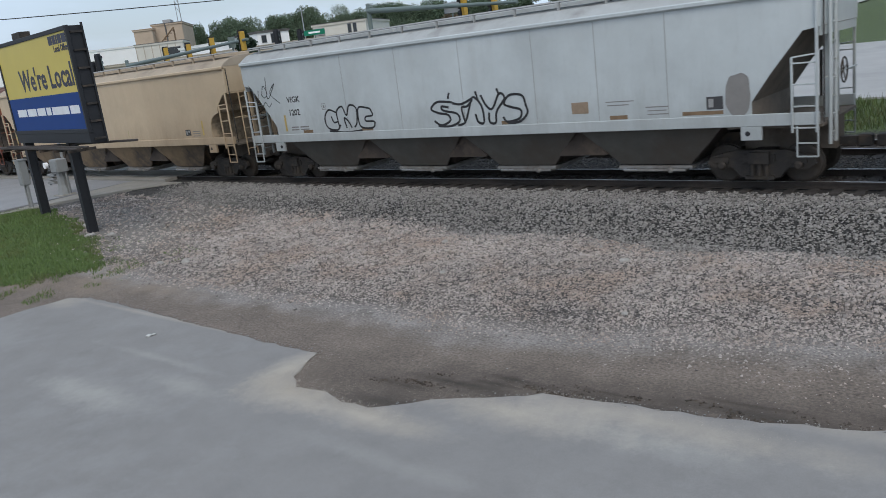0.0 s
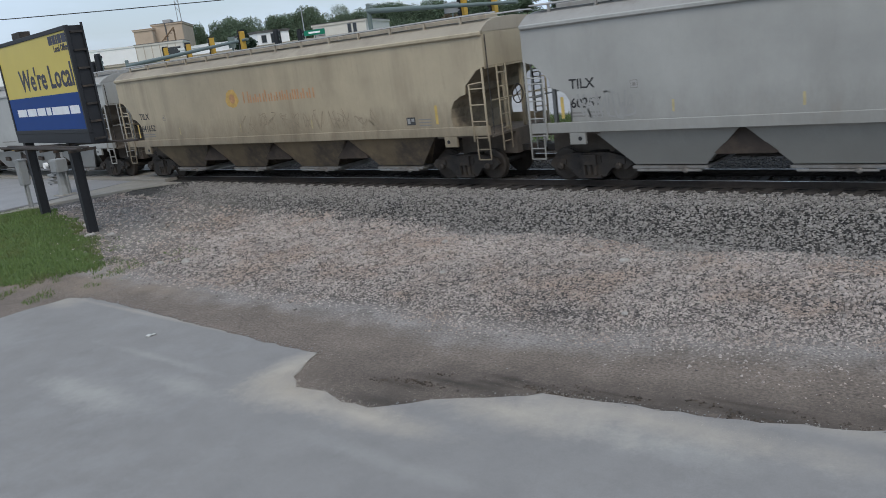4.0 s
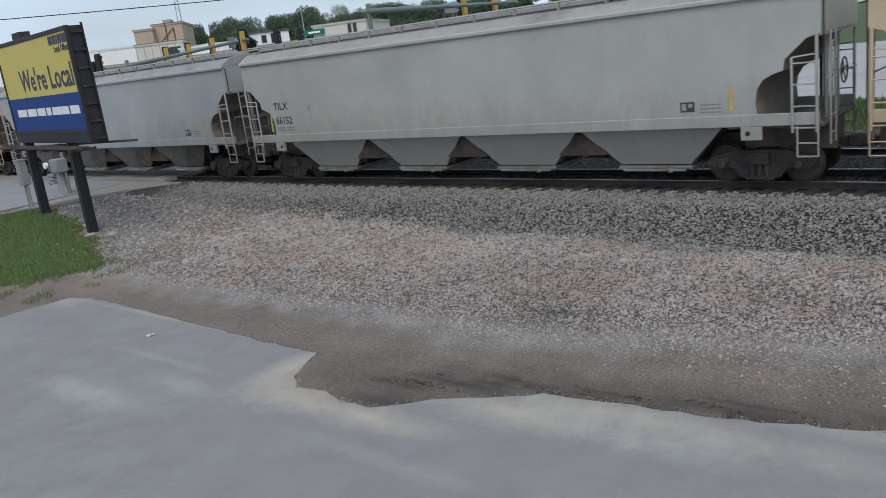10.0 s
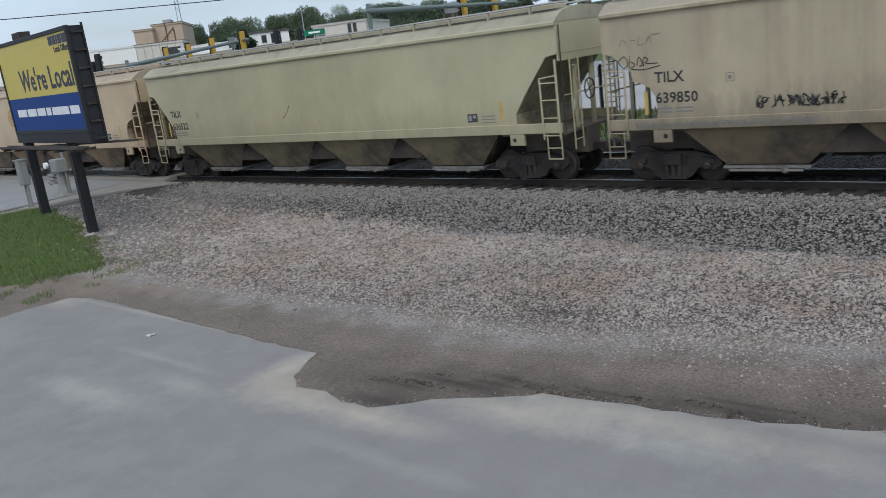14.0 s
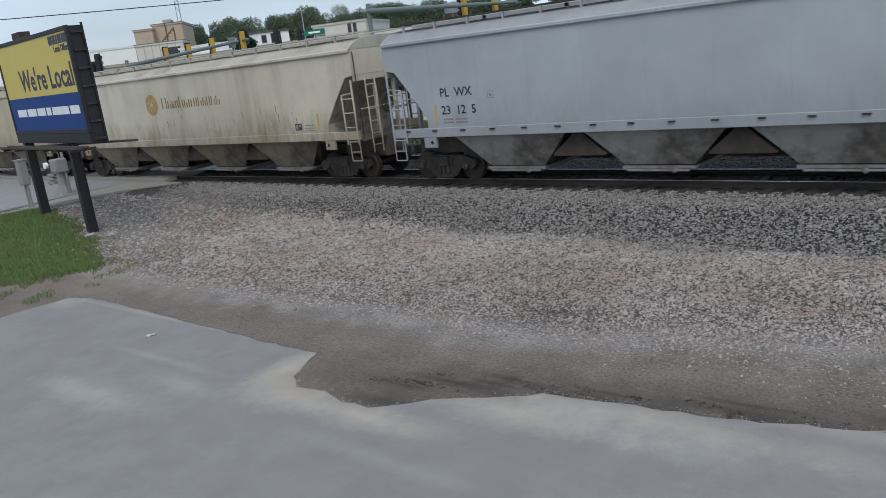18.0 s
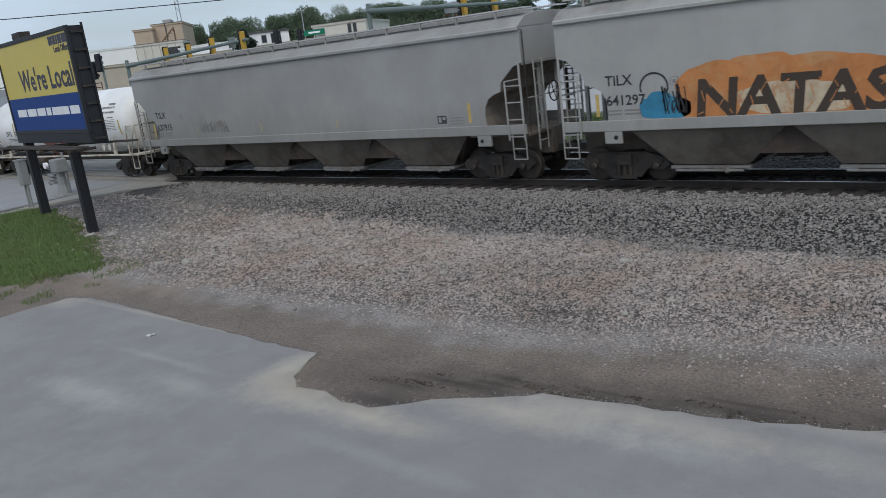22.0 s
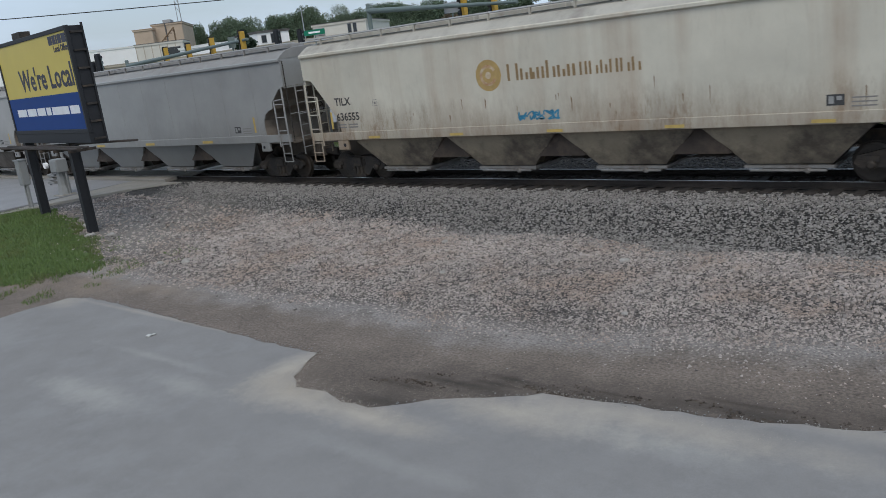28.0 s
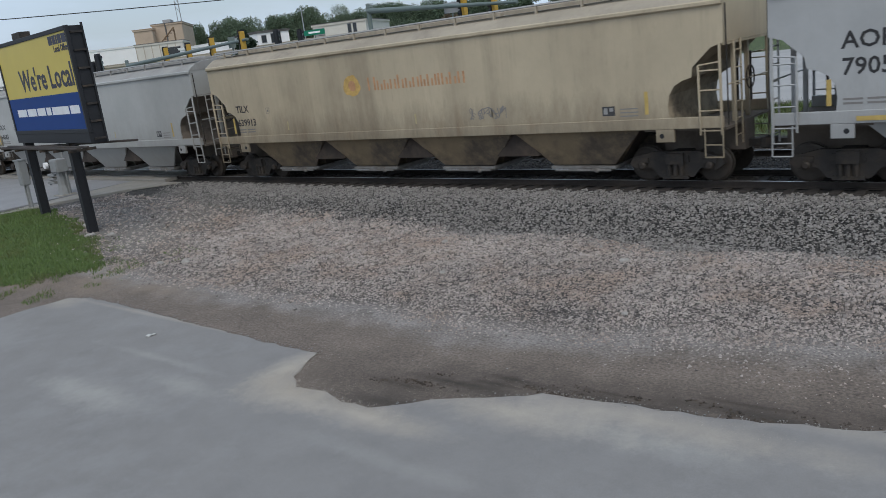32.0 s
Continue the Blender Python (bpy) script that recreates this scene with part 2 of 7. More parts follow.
def speckled(m, scale, lo, hi):
    """Fine light and dark grain over a material."""
    n, l = m.node_tree.nodes, m.node_tree.links
    b = n["Principled BSDF"]
    last = b.inputs["Base Color"].links[0].from_socket
    tc = n.new("ShaderNodeTexCoord")
    nz = n.new("ShaderNodeTexNoise")
    nz.inputs["Scale"].default_value, nz.inputs["Detail"].default_value, nz.inputs["Roughness"].default_value = scale, 3, 0.7
    l.new(tc.outputs["Object"], nz.inputs["Vector"])
    r = n.new("ShaderNodeMapRange")
    for key, v in (("From Min", 0.3), ("From Max", 0.7), ("To Min", lo), ("To Max", hi)):
        r.inputs[key].default_value = v
    l.new(nz.outputs["Fac"], r.inputs["Value"])
    x = n.new("ShaderNodeMix")
    x.data_type, x.blend_type = "RGBA", "MULTIPLY"
    x.inputs["Factor"].default_value = 1
    l.new(last, x.inputs["A"])
    l.new(r.outputs["Result"], x.inputs["B"])
    l.new(x.outputs["Result"], b.inputs["Base Color"])
    return m


spotted(M_GROUND, [(-8.3, 8.3, 1.6, 0.7, 0.9), (-6.6, 9.0, 1.3, 0.5, 0.85), (-4.6, 9.4, 1.6, 0.4, 0.8), (-2.6, 9.75, 1.6, 0.38, 0.8), (0.2, 10.25, 2.0, 0.45, 0.8)], (0.095, 0.076, 0.062), 1.4)
# Dark line along the asphalt edge: damp soil and the edge's shadow, both as colour.
spotted(M_GROUND, [(-8.2, 7.75, 1.0, 0.25, 0.8), (-6.6, 8.65, 1.0, 0.18, 0.8), (-4.7, 9.15, 1.6, 0.14, 0.85), (-2.7, 9.5, 1.5, 0.14, 0.85), (0.2, 10.02, 2.2, 0.16, 0.85)], (0.055, 0.046, 0.038), 1.1)
spotted(M_GROUND, [(-7.7, 8.75, 1.0, 0.12, 0.9), (-6.7, 9.2, 0.9, 0.1, 0.9), (-7.0, 8.95, 0.6, 0.08, 0.8), (-5.2, 9.35, 0.8, 0.07, 0.8), (-8.4, 8.35, 0.7, 0.1, 0.8), (-3.4, 9.75, 0.9, 0.06, 0.7)], (0.05, 0.041, 0.033), 0.9)
spotted(M_GROUND, [(-21.0, 9.6, 1.6, 1.1, 0.75), (-18.5, 10.2, 2.5, 0.6, 0.6), (-23.2, 9.0, 1.4, 0.6, 0.7), (-14.5, 13.6, 2.2, 0.7, 0.5)], (0.27, 0.215, 0.165))

spotted(M_GROUND, [(-26.0, 14.5, 4.5, 2.6, 0.85), (-23.0, 13.0, 2.5, 1.6, 0.6)], (0.25, 0.235, 0.212), 1.2)

M_LAWN_SOIL = mat("lawn_soil", (0.08, 0.125, 0.035), 0.95, 0, 0.3, 2.0)
M_WHITE_WALL = mat("white_painted_wall", (0.86, 0.86, 0.85), 0.8, 0, 0.05, 0.6)
M_TAN_WALL = mat("tan_brick_wall", (0.48, 0.38, 0.29), 0.9, 0, 0.1, 0.8)
M_GLASS = mat("dark_window_glass", (0.03, 0.035, 0.04), 0.12)

# ------------------------------------------------------------------ mesh helpers


def mesh_of(name, verts, faces, material, smooth=False):
    me = bpy.data.meshes.new(name)
    me.from_pydata(verts, [], faces)
    me.materials.append(material)
    if smooth:
        me.shade_smooth()
    me.update()
    return me


def bake(name, bm, material, smooth=False):
    bmesh.ops.recalc_face_normals(bm, faces=bm.faces)
    me = bpy.data.meshes.new(name)
    bm.to_mesh(me)
    bm.free()
    me.materials.append(material)
    if smooth:
        me.shade_smooth()
    return me


def part(name, bm, material, parent, label="", smooth=False):
    """Links a bmesh (or a ready mesh) as one mesh object under a thing or a part."""
    me = bm if isinstance(bm, bpy.types.Mesh) else bake(name, bm, material, smooth)
    ob = new(name, me)
    ob.parent = parent
    if label:
        ob["label"] = label
    return ob


def thing(name, label, category, where=None, group="", kind=""):
    ob = new(name)
    ob.empty_display_size = 0.2
    if where is not None:
        ob.matrix_world = where
    return tagged(ob, label, category, group, kind)


def box(bm, x0, x1, y0, y1, z0, z1, bevel=0.0, m=None):
    vs = [bm.verts.new((x, y, z)) for z in (z0, z1) for x, y in ((x0, y0), (x1, y0), (x1, y1), (x0, y1))]
    if m is not None:
        for v in vs:
            v.co = m @ v.co
    fs = [bm.faces.new([vs[i] for i in f]) for f in ((3, 2, 1, 0), (4, 5, 6, 7), (0, 1, 5, 4), (1, 2, 6, 5), (2, 3, 7, 6), (3, 0, 4, 7))]
    if bevel:
        es = list({e for f in fs for e in f.edges})
        bmesh.ops.bevel(bm, geom=es, offset=bevel, segments=1, affect="EDGES")
    return bm


def boxes(*rows, bevel=0.0):
    bm = bmesh.new()
    for r in rows:
        box(bm, *r, bevel=bevel)
    return bm


def rod(bm, a, b, r=0.02, sides=6, r2=None):
    a, b = Vector(a), Vector(b)
    axis = b - a
    q = axis.to_track_quat("Z", "Y").to_matrix()
    r2 = r if r2 is None else r2
    ring = []
    for p, rr in ((a, r), (b, r2)):
        ring.append([bm.verts.new(p + q @ Vector((rr * math.cos(t), rr * math.sin(t), 0))) for t in (2 * math.pi * i / sides for i in range(sides))])
    for i in range(sides):
        j = (i + 1) % sides
        bm.faces.new((ring[0][i], ring[0][j], ring[1][j], ring[1][i]))
    bm.faces.new(ring[0][::-1])
    bm.faces.new(ring[1])
    return bm


def rods(*rows, r=0.02, sides=6):
    bm = bmesh.new()
    for a, b in rows:
        rod(bm, a, b, r, sides)
    return bm


def pipe(bm, pts, r=0.02, sides=6):
    for a, b in zip(pts, pts[1:]):
        rod(bm, a, b, r, sides)
    return bm


def lathe(bm, profile, sides=20, axis="Y"):
    """Turns (along, radius) rows round the Y, X or Z axis."""
    rings = []
    for s, r in profile:
        ring = []
        for i in range(sides):
            t = 2 * math.pi * i / sides
            c, d = r * math.cos(t), r * math.sin(t)
            ring.append(bm.verts.new({"X": (s, c, d), "Y": (c, s, d), "Z": (c, d, s)}[axis]))
        rings.append(ring)
    for a, b in zip(rings, rings[1:]):
        for i in range(sides):
            j = (i + 1) % sides
            bm.faces.new((a[i], a[j], b[j], b[i]))
    bm.faces.new(rings[0][::-1])
    bm.faces.new(rings[-1])
    return bm


def slab(bm, outline, y0, y1):
    """A plate with an outline in x and z, from y0 to y1."""
    a = [bm.verts.new((x, y0, z)) for x, z in outline]
    b = [bm.verts.new((x, y1, z)) for x, z in outline]
    k = len(a)
    bm.faces.new(a)
    bm.faces.new(b[::-1])
    for i in range(k):
        j = (i + 1) % k
        bm.faces.new((a[j], a[i], b[i], b[j]))
    return bm


def words(text, size, depth=0.004, fat=0.0):
    """Lettering as a mesh in the x, z plane, facing -y, with its left end at the origin."""
    cu = bpy.data.curves.new("lettering", "FONT")
    cu.body, cu.size, cu.extrude = text, size, depth
    cu.resolution_u = 2
    cu.offset = fat * size
    ob = bpy.data.objects.new("lettering", cu)
    scene.collection.objects.link(ob)
    bpy.context.view_layer.update()
    me = bpy.data.meshes.new_from_object(ob.evaluated_get(bpy.context.evaluated_depsgraph_get()))
    bpy.data.objects.remove(ob)
    bpy.data.curves.remove(cu)
    me.transform(Matrix.Rotation(radians(90), 4, "X"))
    return me


# ------------------------------------------------------------------ ground
TRACK_Y = 20.43


def ease(a, b, v):
    t = min(1.0, max(0.0, (v - a) / (b - a)))
    return t * t * (3 - 2 * t)


def ground_z(x, y):
    """Height of the ground: level yard, gravel, ballast shoulder, two tracks, and a rise to the road at the crossing."""
    base = -0.92 + 0.17 * ease(9.0, 16.2, y)
    shoulder = ease(16.3, 18.1, y)
    z = base + (-0.2 - base) * shoulder
    left = ease(-20.0, -31.0, x) * ease(8.0, 12.5, y)
    z += (-0.14 - z) * left
    if y > 28.0:
        z = -0.2 + 0.1 * ease(28, 32, y) - 0.2 * ease(35, 40, y) + 2.6 * ease(75, 130, y) + 6.0 * ease(142, 185, y) + 5.0 * ease(190, 320, y)
    return z


xs = np.unique(np.concatenate([np.linspace(-2500, -120, 30), np.linspace(-120, -46, 25), np.linspace(-46, 8, 150), np.linspace(8, 120, 25), np.linspace(120, 2500, 25)]))
ys = np.unique(np.concatenate([np.linspace(-2500, -40, 20), np.linspace(-40, 2, 12), np.linspace(2, 20, 80), np.linspace(20, 100, 40), np.linspace(100, 340, 61), np.linspace(340, 2500, 22)]))
gv = [(float(x), float(y), ground_z(x, y) + (0.012 * noise.noise((x * 1.3, y * 1.3, 0)) if abs(x) < 60 and -5 < y < 40 else 0)) for y in ys for x in xs]
nx = len(xs)
gf = [(j * nx + i, j * nx + i + 1, (j + 1) * nx + i + 1, (j + 1) * nx + i) for j in range(len(ys) - 1) for i in range(nx - 1)]
ground = new("ground", mesh_of("ground", gv, gf, M_GROUND, True))
tagged(ground, "bare brown dirt and grey gravel ground beside the tracks", "ground", kind="structure")

# ------------------------------------------------------------------ tracks


def build_track(name, y, label, x0, x1):
    """Two rails with head, web and foot on wooden ties."""
    tr = thing(name, label, "railway track", pose(0, y, 0), kind="structure")
    for side in (-0.755, 0.755):
        bm = bmesh.new()
        box(bm, x0, x1, side - 0.07, side + 0.07, -0.17, -0.145)
        box(bm, x0, x1, side - 0.011, side + 0.011, -0.146, -0.04)
        box(bm, x0, x1, side - 0.036, side + 0.036, -0.041, -0.003)
        part("rail", bm, M_RAIL, tr)
        part("rail_head", boxes((x0, x1, side - 0.032, side + 0.032, -0.003, 0.0)), M_RAIL_TOP, tr, "shiny worn running surface")
    tie = bake("tie", boxes((-0.11, 0.11, -1.3, 1.3, -0.32, -0.165), bevel=0.012), M_TIE)
    for i in range(110):
        t = part("tie", tie, None, tr)
        t.location = (-48 + 0.51 * i, 0.05 * math.sin(i * 12.9), 0.008 * math.sin(i * 7.7))
    return tr


track_near = build_track("track_near", TRACK_Y, "main railway track of rusty steel rails on dark wooden ties in grey ballast", -900, 900)
track_far = build_track("track_far", TRACK_Y + 4.4, "second railway track of rusty rails behind the train", -900, 900)

# ------------------------------------------------------------------ covered hopper cars
HL, HW = 9.8, 1.6
SILL_LOW, SILL_TOP, EAVE = 1.46, 1.74, 4.40
OVER = 0.3
# Grime, plus the shade below the car's end put into the brown.
M_SLOPE = mat("grimy_shaded_slope_sheet", (0.17, 0.145, 0.12), 0.85, 0, 0.3, 1.5, 0.3, 20, (0.24, 0.2, 0.165), 0.5, 1.0)
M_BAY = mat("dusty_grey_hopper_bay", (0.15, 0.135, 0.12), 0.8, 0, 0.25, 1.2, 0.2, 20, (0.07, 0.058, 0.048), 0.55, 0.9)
M_RIDGE = mat("dark_brown_steel", (0.045, 0.035, 0.029), 0.9, 0, 0.3, 2.0, 0.3, 20, (0.08, 0.06, 0.046), 0.45, 1.5)
M_DECK = mat("dusty_brown_end_deck", (0.12, 0.1, 0.082), 0.9, 0, 0.3, 2.0, 0.2, 30, (0.18, 0.15, 0.12), 0.4, 1.4)
M_GALV = mat("galvanised_grating", (0.5, 0.5, 0.5), 0.6, 0.2, 0.15, 3.0)
M_MARK = mat("black_stencil_paint", (0.03, 0.03, 0.032), 0.7)
M_YELLOW = mat("yellow_reflective_strip", (0.5, 0.36, 0.11), 0.6, 0, 0.2, 4.0)
M_FADED = mat("faded_tan_reflector", (0.43, 0.36, 0.2), 0.7, 0, 0.3, 6.0)
M_DARKMARK = mat("faded_black_placard", (0.05, 0.05, 0.052), 0.7)
M_GREYMARK = mat("faded_grey_stencil", (0.22, 0.21, 0.2), 0.8)

ROUND_CUT = [(8.42, SILL_TOP - 0.1), (8.38, 2.0), (8.42, 2.28), (8.56, 2.5), (8.78, 2.62), (9.0, 2.68), (9.04, 2.92), (9.28, 3.14), (9.5, 3.34), (9.8, 3.42)]
DIAG_CUT = [(8.3, SILL_TOP - 0.1), (8.3, 2.02), (8.72, 2.62), (9.12, 3.12), (9.42, 3.5), (9.8, 3.56)]


def side_outline(cut, hl):
    right = [(x - HL + hl, z) for x, z in cut[::-1]]
    left = [(-hl, EAVE - 0.04)] + [(-x, z) for x, z in right]
    right = [(hl + OVER, EAVE - 0.04)] + [(x + OVER, z) for x, z in right]
    return left[::-1] + right


def side_mesh(cut, y, paint, hl):
    bm = bmesh.new()
    slab(bm, side_outline(cut, hl), y - 0.02, y + 0.02)
    return bake("side_sheet", bm, paint)


def ladder_mesh(x_out, x_in, y, paint, tall):
    """Stiles and rungs beside the car's end."""
    bm = bmesh.new()
    rod(bm, (x_out, y, 1.3), (x_out, y, EAVE if tall else 3.42), 0.036, 6)
    rod(bm, (x_in, y, 1.3), (x_in, y, 2.95), 0.03, 6)
    for z in (1.4, 1.88, 2.36, 2.82):
        rod(bm, (x_in, y, z), (x_out, y, z), 0.02, 5)
    rod(bm, (x_in, y, 2.95), (x_out, y, 3.0), 0.02, 5)
    return bake("side_ladder", bm, paint)


def step_mesh(x_out, x_in, y, paint):
    """A step that hangs below the sill, narrower than the ladder."""
    bm = bmesh.new()
    sx = 1 if x_out > x_in else -1
    a, b = x_in + 0.1 * sx, x_out + 0.02 * sx
    pipe(bm, [(a, y, 1.45), (a, y, 0.76), (b, y, 0.76), (b, y, 1.45)], 0.022, 5)
    rod(bm, (a, y, 1.06), (b, y, 1.06), 0.02, 5)
    return bake("hanging_step", bm, paint)


def bay_mesh():
    bm = bmesh.new()
    rows = [(1.95, 1.5, 1.62), (1.95, 1.5, 1.5), (0.92, 0.62, 0.52), (0.88, 0.58, 0.44)]
    rings = [[bm.verts.new((sx * a, sy * b, z)) for sx, sy in ((-1, -1), (1, -1), (1, 1), (-1, 1))] for a, b, z in rows]
    for r, q in zip(rings, rings[1:]):
        for i in range(4):
            j = (i + 1) % 4
            bm.faces.new((r[i], q[i], q[j], r[j]))
    bm.faces.new(rings[0])
    bm.faces.new(rings[-1][::-1])
    me = bake("hopper_bay", bm, M_BAY)
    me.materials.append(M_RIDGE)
    # faces along the car take the ridge sheets' darker brown
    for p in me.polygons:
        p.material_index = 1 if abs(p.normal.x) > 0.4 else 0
    return me


def bay_side_mesh():
    """The flat outer sheet of a bay, leaning in a little below the sill."""
    bm = bmesh.new()
    a = [(-1.96, -1.52, 1.5), (1.96, -1.52, 1.5), (0.95, -1.12, 0.5), (-0.95, -1.12, 0.5)]
    vs = [bm.verts.new(p) for p in a] + [bm.verts.new((x, y + 0.05, z)) for x, y, z in a]
    for f in ((0, 1, 2, 3), (7, 6, 5, 4), (0, 4, 5, 1), (1, 5, 6, 2), (2, 6, 7, 3), (3, 7, 4, 0)):
        bm.faces.new([vs[i] for i in f])
    return bake("bay_sheet", bm, M_BAY)


def outlet_mesh():
    bm = boxes((-1.0, 1.0, -1.2, 1.2, 0.40, 0.47), (-0.7, 0.7, -0.8, 0.8, 0.27, 0.41))
    rod(bm, (-0.85, -1.24, 0.36), (0.85, -1.24, 0.36), 0.03)
    lathe_at = [(-1.3, 0.04), (-1.27, 0.07), (-1.2, 0.07)]
    b2 = bmesh.new()
    lathe(b2, lathe_at, 10, "Y")
    bmesh.ops.translate(b2, verts=b2.verts, vec=(0.45, 0, 0.36))
    me = bpy.data.meshes.new("tmp")
    b2.to_mesh(me)
    b2.free()
    bm.from_mesh(me)
    bpy.data.meshes.remove(me)
    return bake("outlet_gate", bm, M_GALV_DULL)


M_GALV_DULL = mat("dull_grey_outlet_steel", (0.22, 0.215, 0.205), 0.65, 0.2, 0.25, 3.0, 0.0, 40, (0.12, 0.1, 0.085), 0.4, 2.0)

SIDEFRAME = [(-1.27, 0.5), (-1.17, 0.67), (-0.6, 0.82), (0.6, 0.82), (1.17, 0.67), (1.27, 0.5), (1.08, 0.36), (0.66, 0.4), (0.45, 0.16), (-0.45, 0.16), (-0.66, 0.4), (-1.08, 0.36)]


def truck_meshes():
    bm = bmesh.new()
    box(bm, -0.24, 0.24, -1.2, 1.2, 0.5, 0.78)
    bolster = bake("bolster", bm, M_TRUCK)
    frames = []
    for y in (-1.02, 1.02):
        bm = bmesh.new()
        slab(bm, SIDEFRAME, y - 0.07, y + 0.07)
        out = -1 if y < 0 else 1
        for k in (-0.17, 0.0, 0.17):
            rod(bm, (k, y + 0.1 * out, 0.2), (k, y + 0.1 * out, 0.52), 0.062, 8)
        box(bm, -0.34, 0.34, y + 0.05 * out - 0.07, y + 0.05 * out + 0.07, 0.12, 0.21)
        box(bm, -0.36, 0.36, y + 0.04 * out - 0.07, y + 0.04 * out + 0.07, 0.54, 0.72)
        for s in (-0.9, 0.9):
            box(bm, s - 0.17, s + 0.17, y + 0.05 * out - 0.06, y + 0.05 * out + 0.06, 0.52, 0.66)
        frames.append(bake("side_frame", bm, M_TRUCK))
    prof = [(-1.2, 0.06), (-1.17, 0.1), (-0.98, 0.1), (-0.97, 0.085), (-0.825, 0.09), (-0.82, 0.40), (-0.80, 0.455), (-0.695, 0.457), (-0.69, 0.485), (-0.665, 0.485), (-0.66, 0.40), (-0.69, 0.2), (-0.62, 0.095), (-0.6, 0.085)]
    prof = prof + [(-s, r) for s, r in prof[::-1]]
    bm = lathe(bmesh.new(), prof, 28, "Y")
    return bolster, frames, bake("wheelset", bm, M_WHEEL)


BOLSTER, FRAMES, WHEELSET = truck_meshes()


def add_trucks(car, at, over=0.0):
    for x in (-at, at + over):
        tr = part("truck", BOLSTER, None, car, "dark grimy cast steel truck")
        tr.location = (x, 0, 0)
        for f in FRAMES:
            part("side_frame", f, None, tr)
        for k in (-0.89, 0.89):
            ws = part("wheelset", WHEELSET, None, tr)
            ws.location = (k, 0, 0.457)


def coupler_mesh(sign, base):
    bm = bmesh.new()
    box(bm, min(sign * base, sign * (base + 0.55)), max(sign * base, sign * (base + 0.55)), -0.09, 0.09, 0.76, 0.94)
    box(bm, min(sign * (base + 0.4), sign * (base + 0.7)), max(sign * (base + 0.4), sign * (base + 0.7)), -0.17, 0.13, 0.71, 0.99, 0.03)
    return bake("coupler", bm, M_STEEL)


P0 = car_paint("tan_car_paint", (0.5, 0.38, 0.25), (0.33, 0.2, 0.11), 0.35, 0.0)


def slope_bmesh(cut, hl, sx, end):
    """The sloping end sheet, which follows the edge of the side sheets from the platform up to the end wall."""
    pts = [(sx * (x - HL + end), z) for x, z in [(cut[0][0], SILL_LOW)] + cut]
    bm = bmesh.new()
    rows = [[(bm.verts.new((x, y, z)), bm.verts.new((x - 0.05 * sx, y, z + 0.03))) for x, z in pts] for y in (-HW + 0.025, HW - 0.025)]
    a, b = rows
    for i in range(len(pts) - 1):
        for k in (0, 1):
            bm.faces.new((a[i][k], a[i + 1][k], b[i + 1][k], b[i][k]))
        for r in rows:
            bm.faces.new((r[i][0], r[i][1], r[i + 1][1], r[i + 1][0]))
    for i in (0, -1):
        bm.faces.new((a[i][0], a[i][1], b[i][1], b[i][0]))
    return bm


def end_ladder_mesh(sx, hl, tall):
    bm = bmesh.new()
    x = sx * (hl + (OVER if sx > 0 else 0) + 0.07)
    for y in (-1.15, -0.7):
        rod(bm, (x, y, 0.95), (x, y, EAVE if tall else 3.45), 0.05 if tall else 0.025, 5)
    for z in (1.2, 1.6, 2.0, 2.4, 2.8, 3.2, 3.6, 4.0)[:8 if tall else 6]:
        rod(bm, (x, -1.15, z), (x, -0.7, z), 0.018, 5)
    return bake("end_ladder", bm, P0)


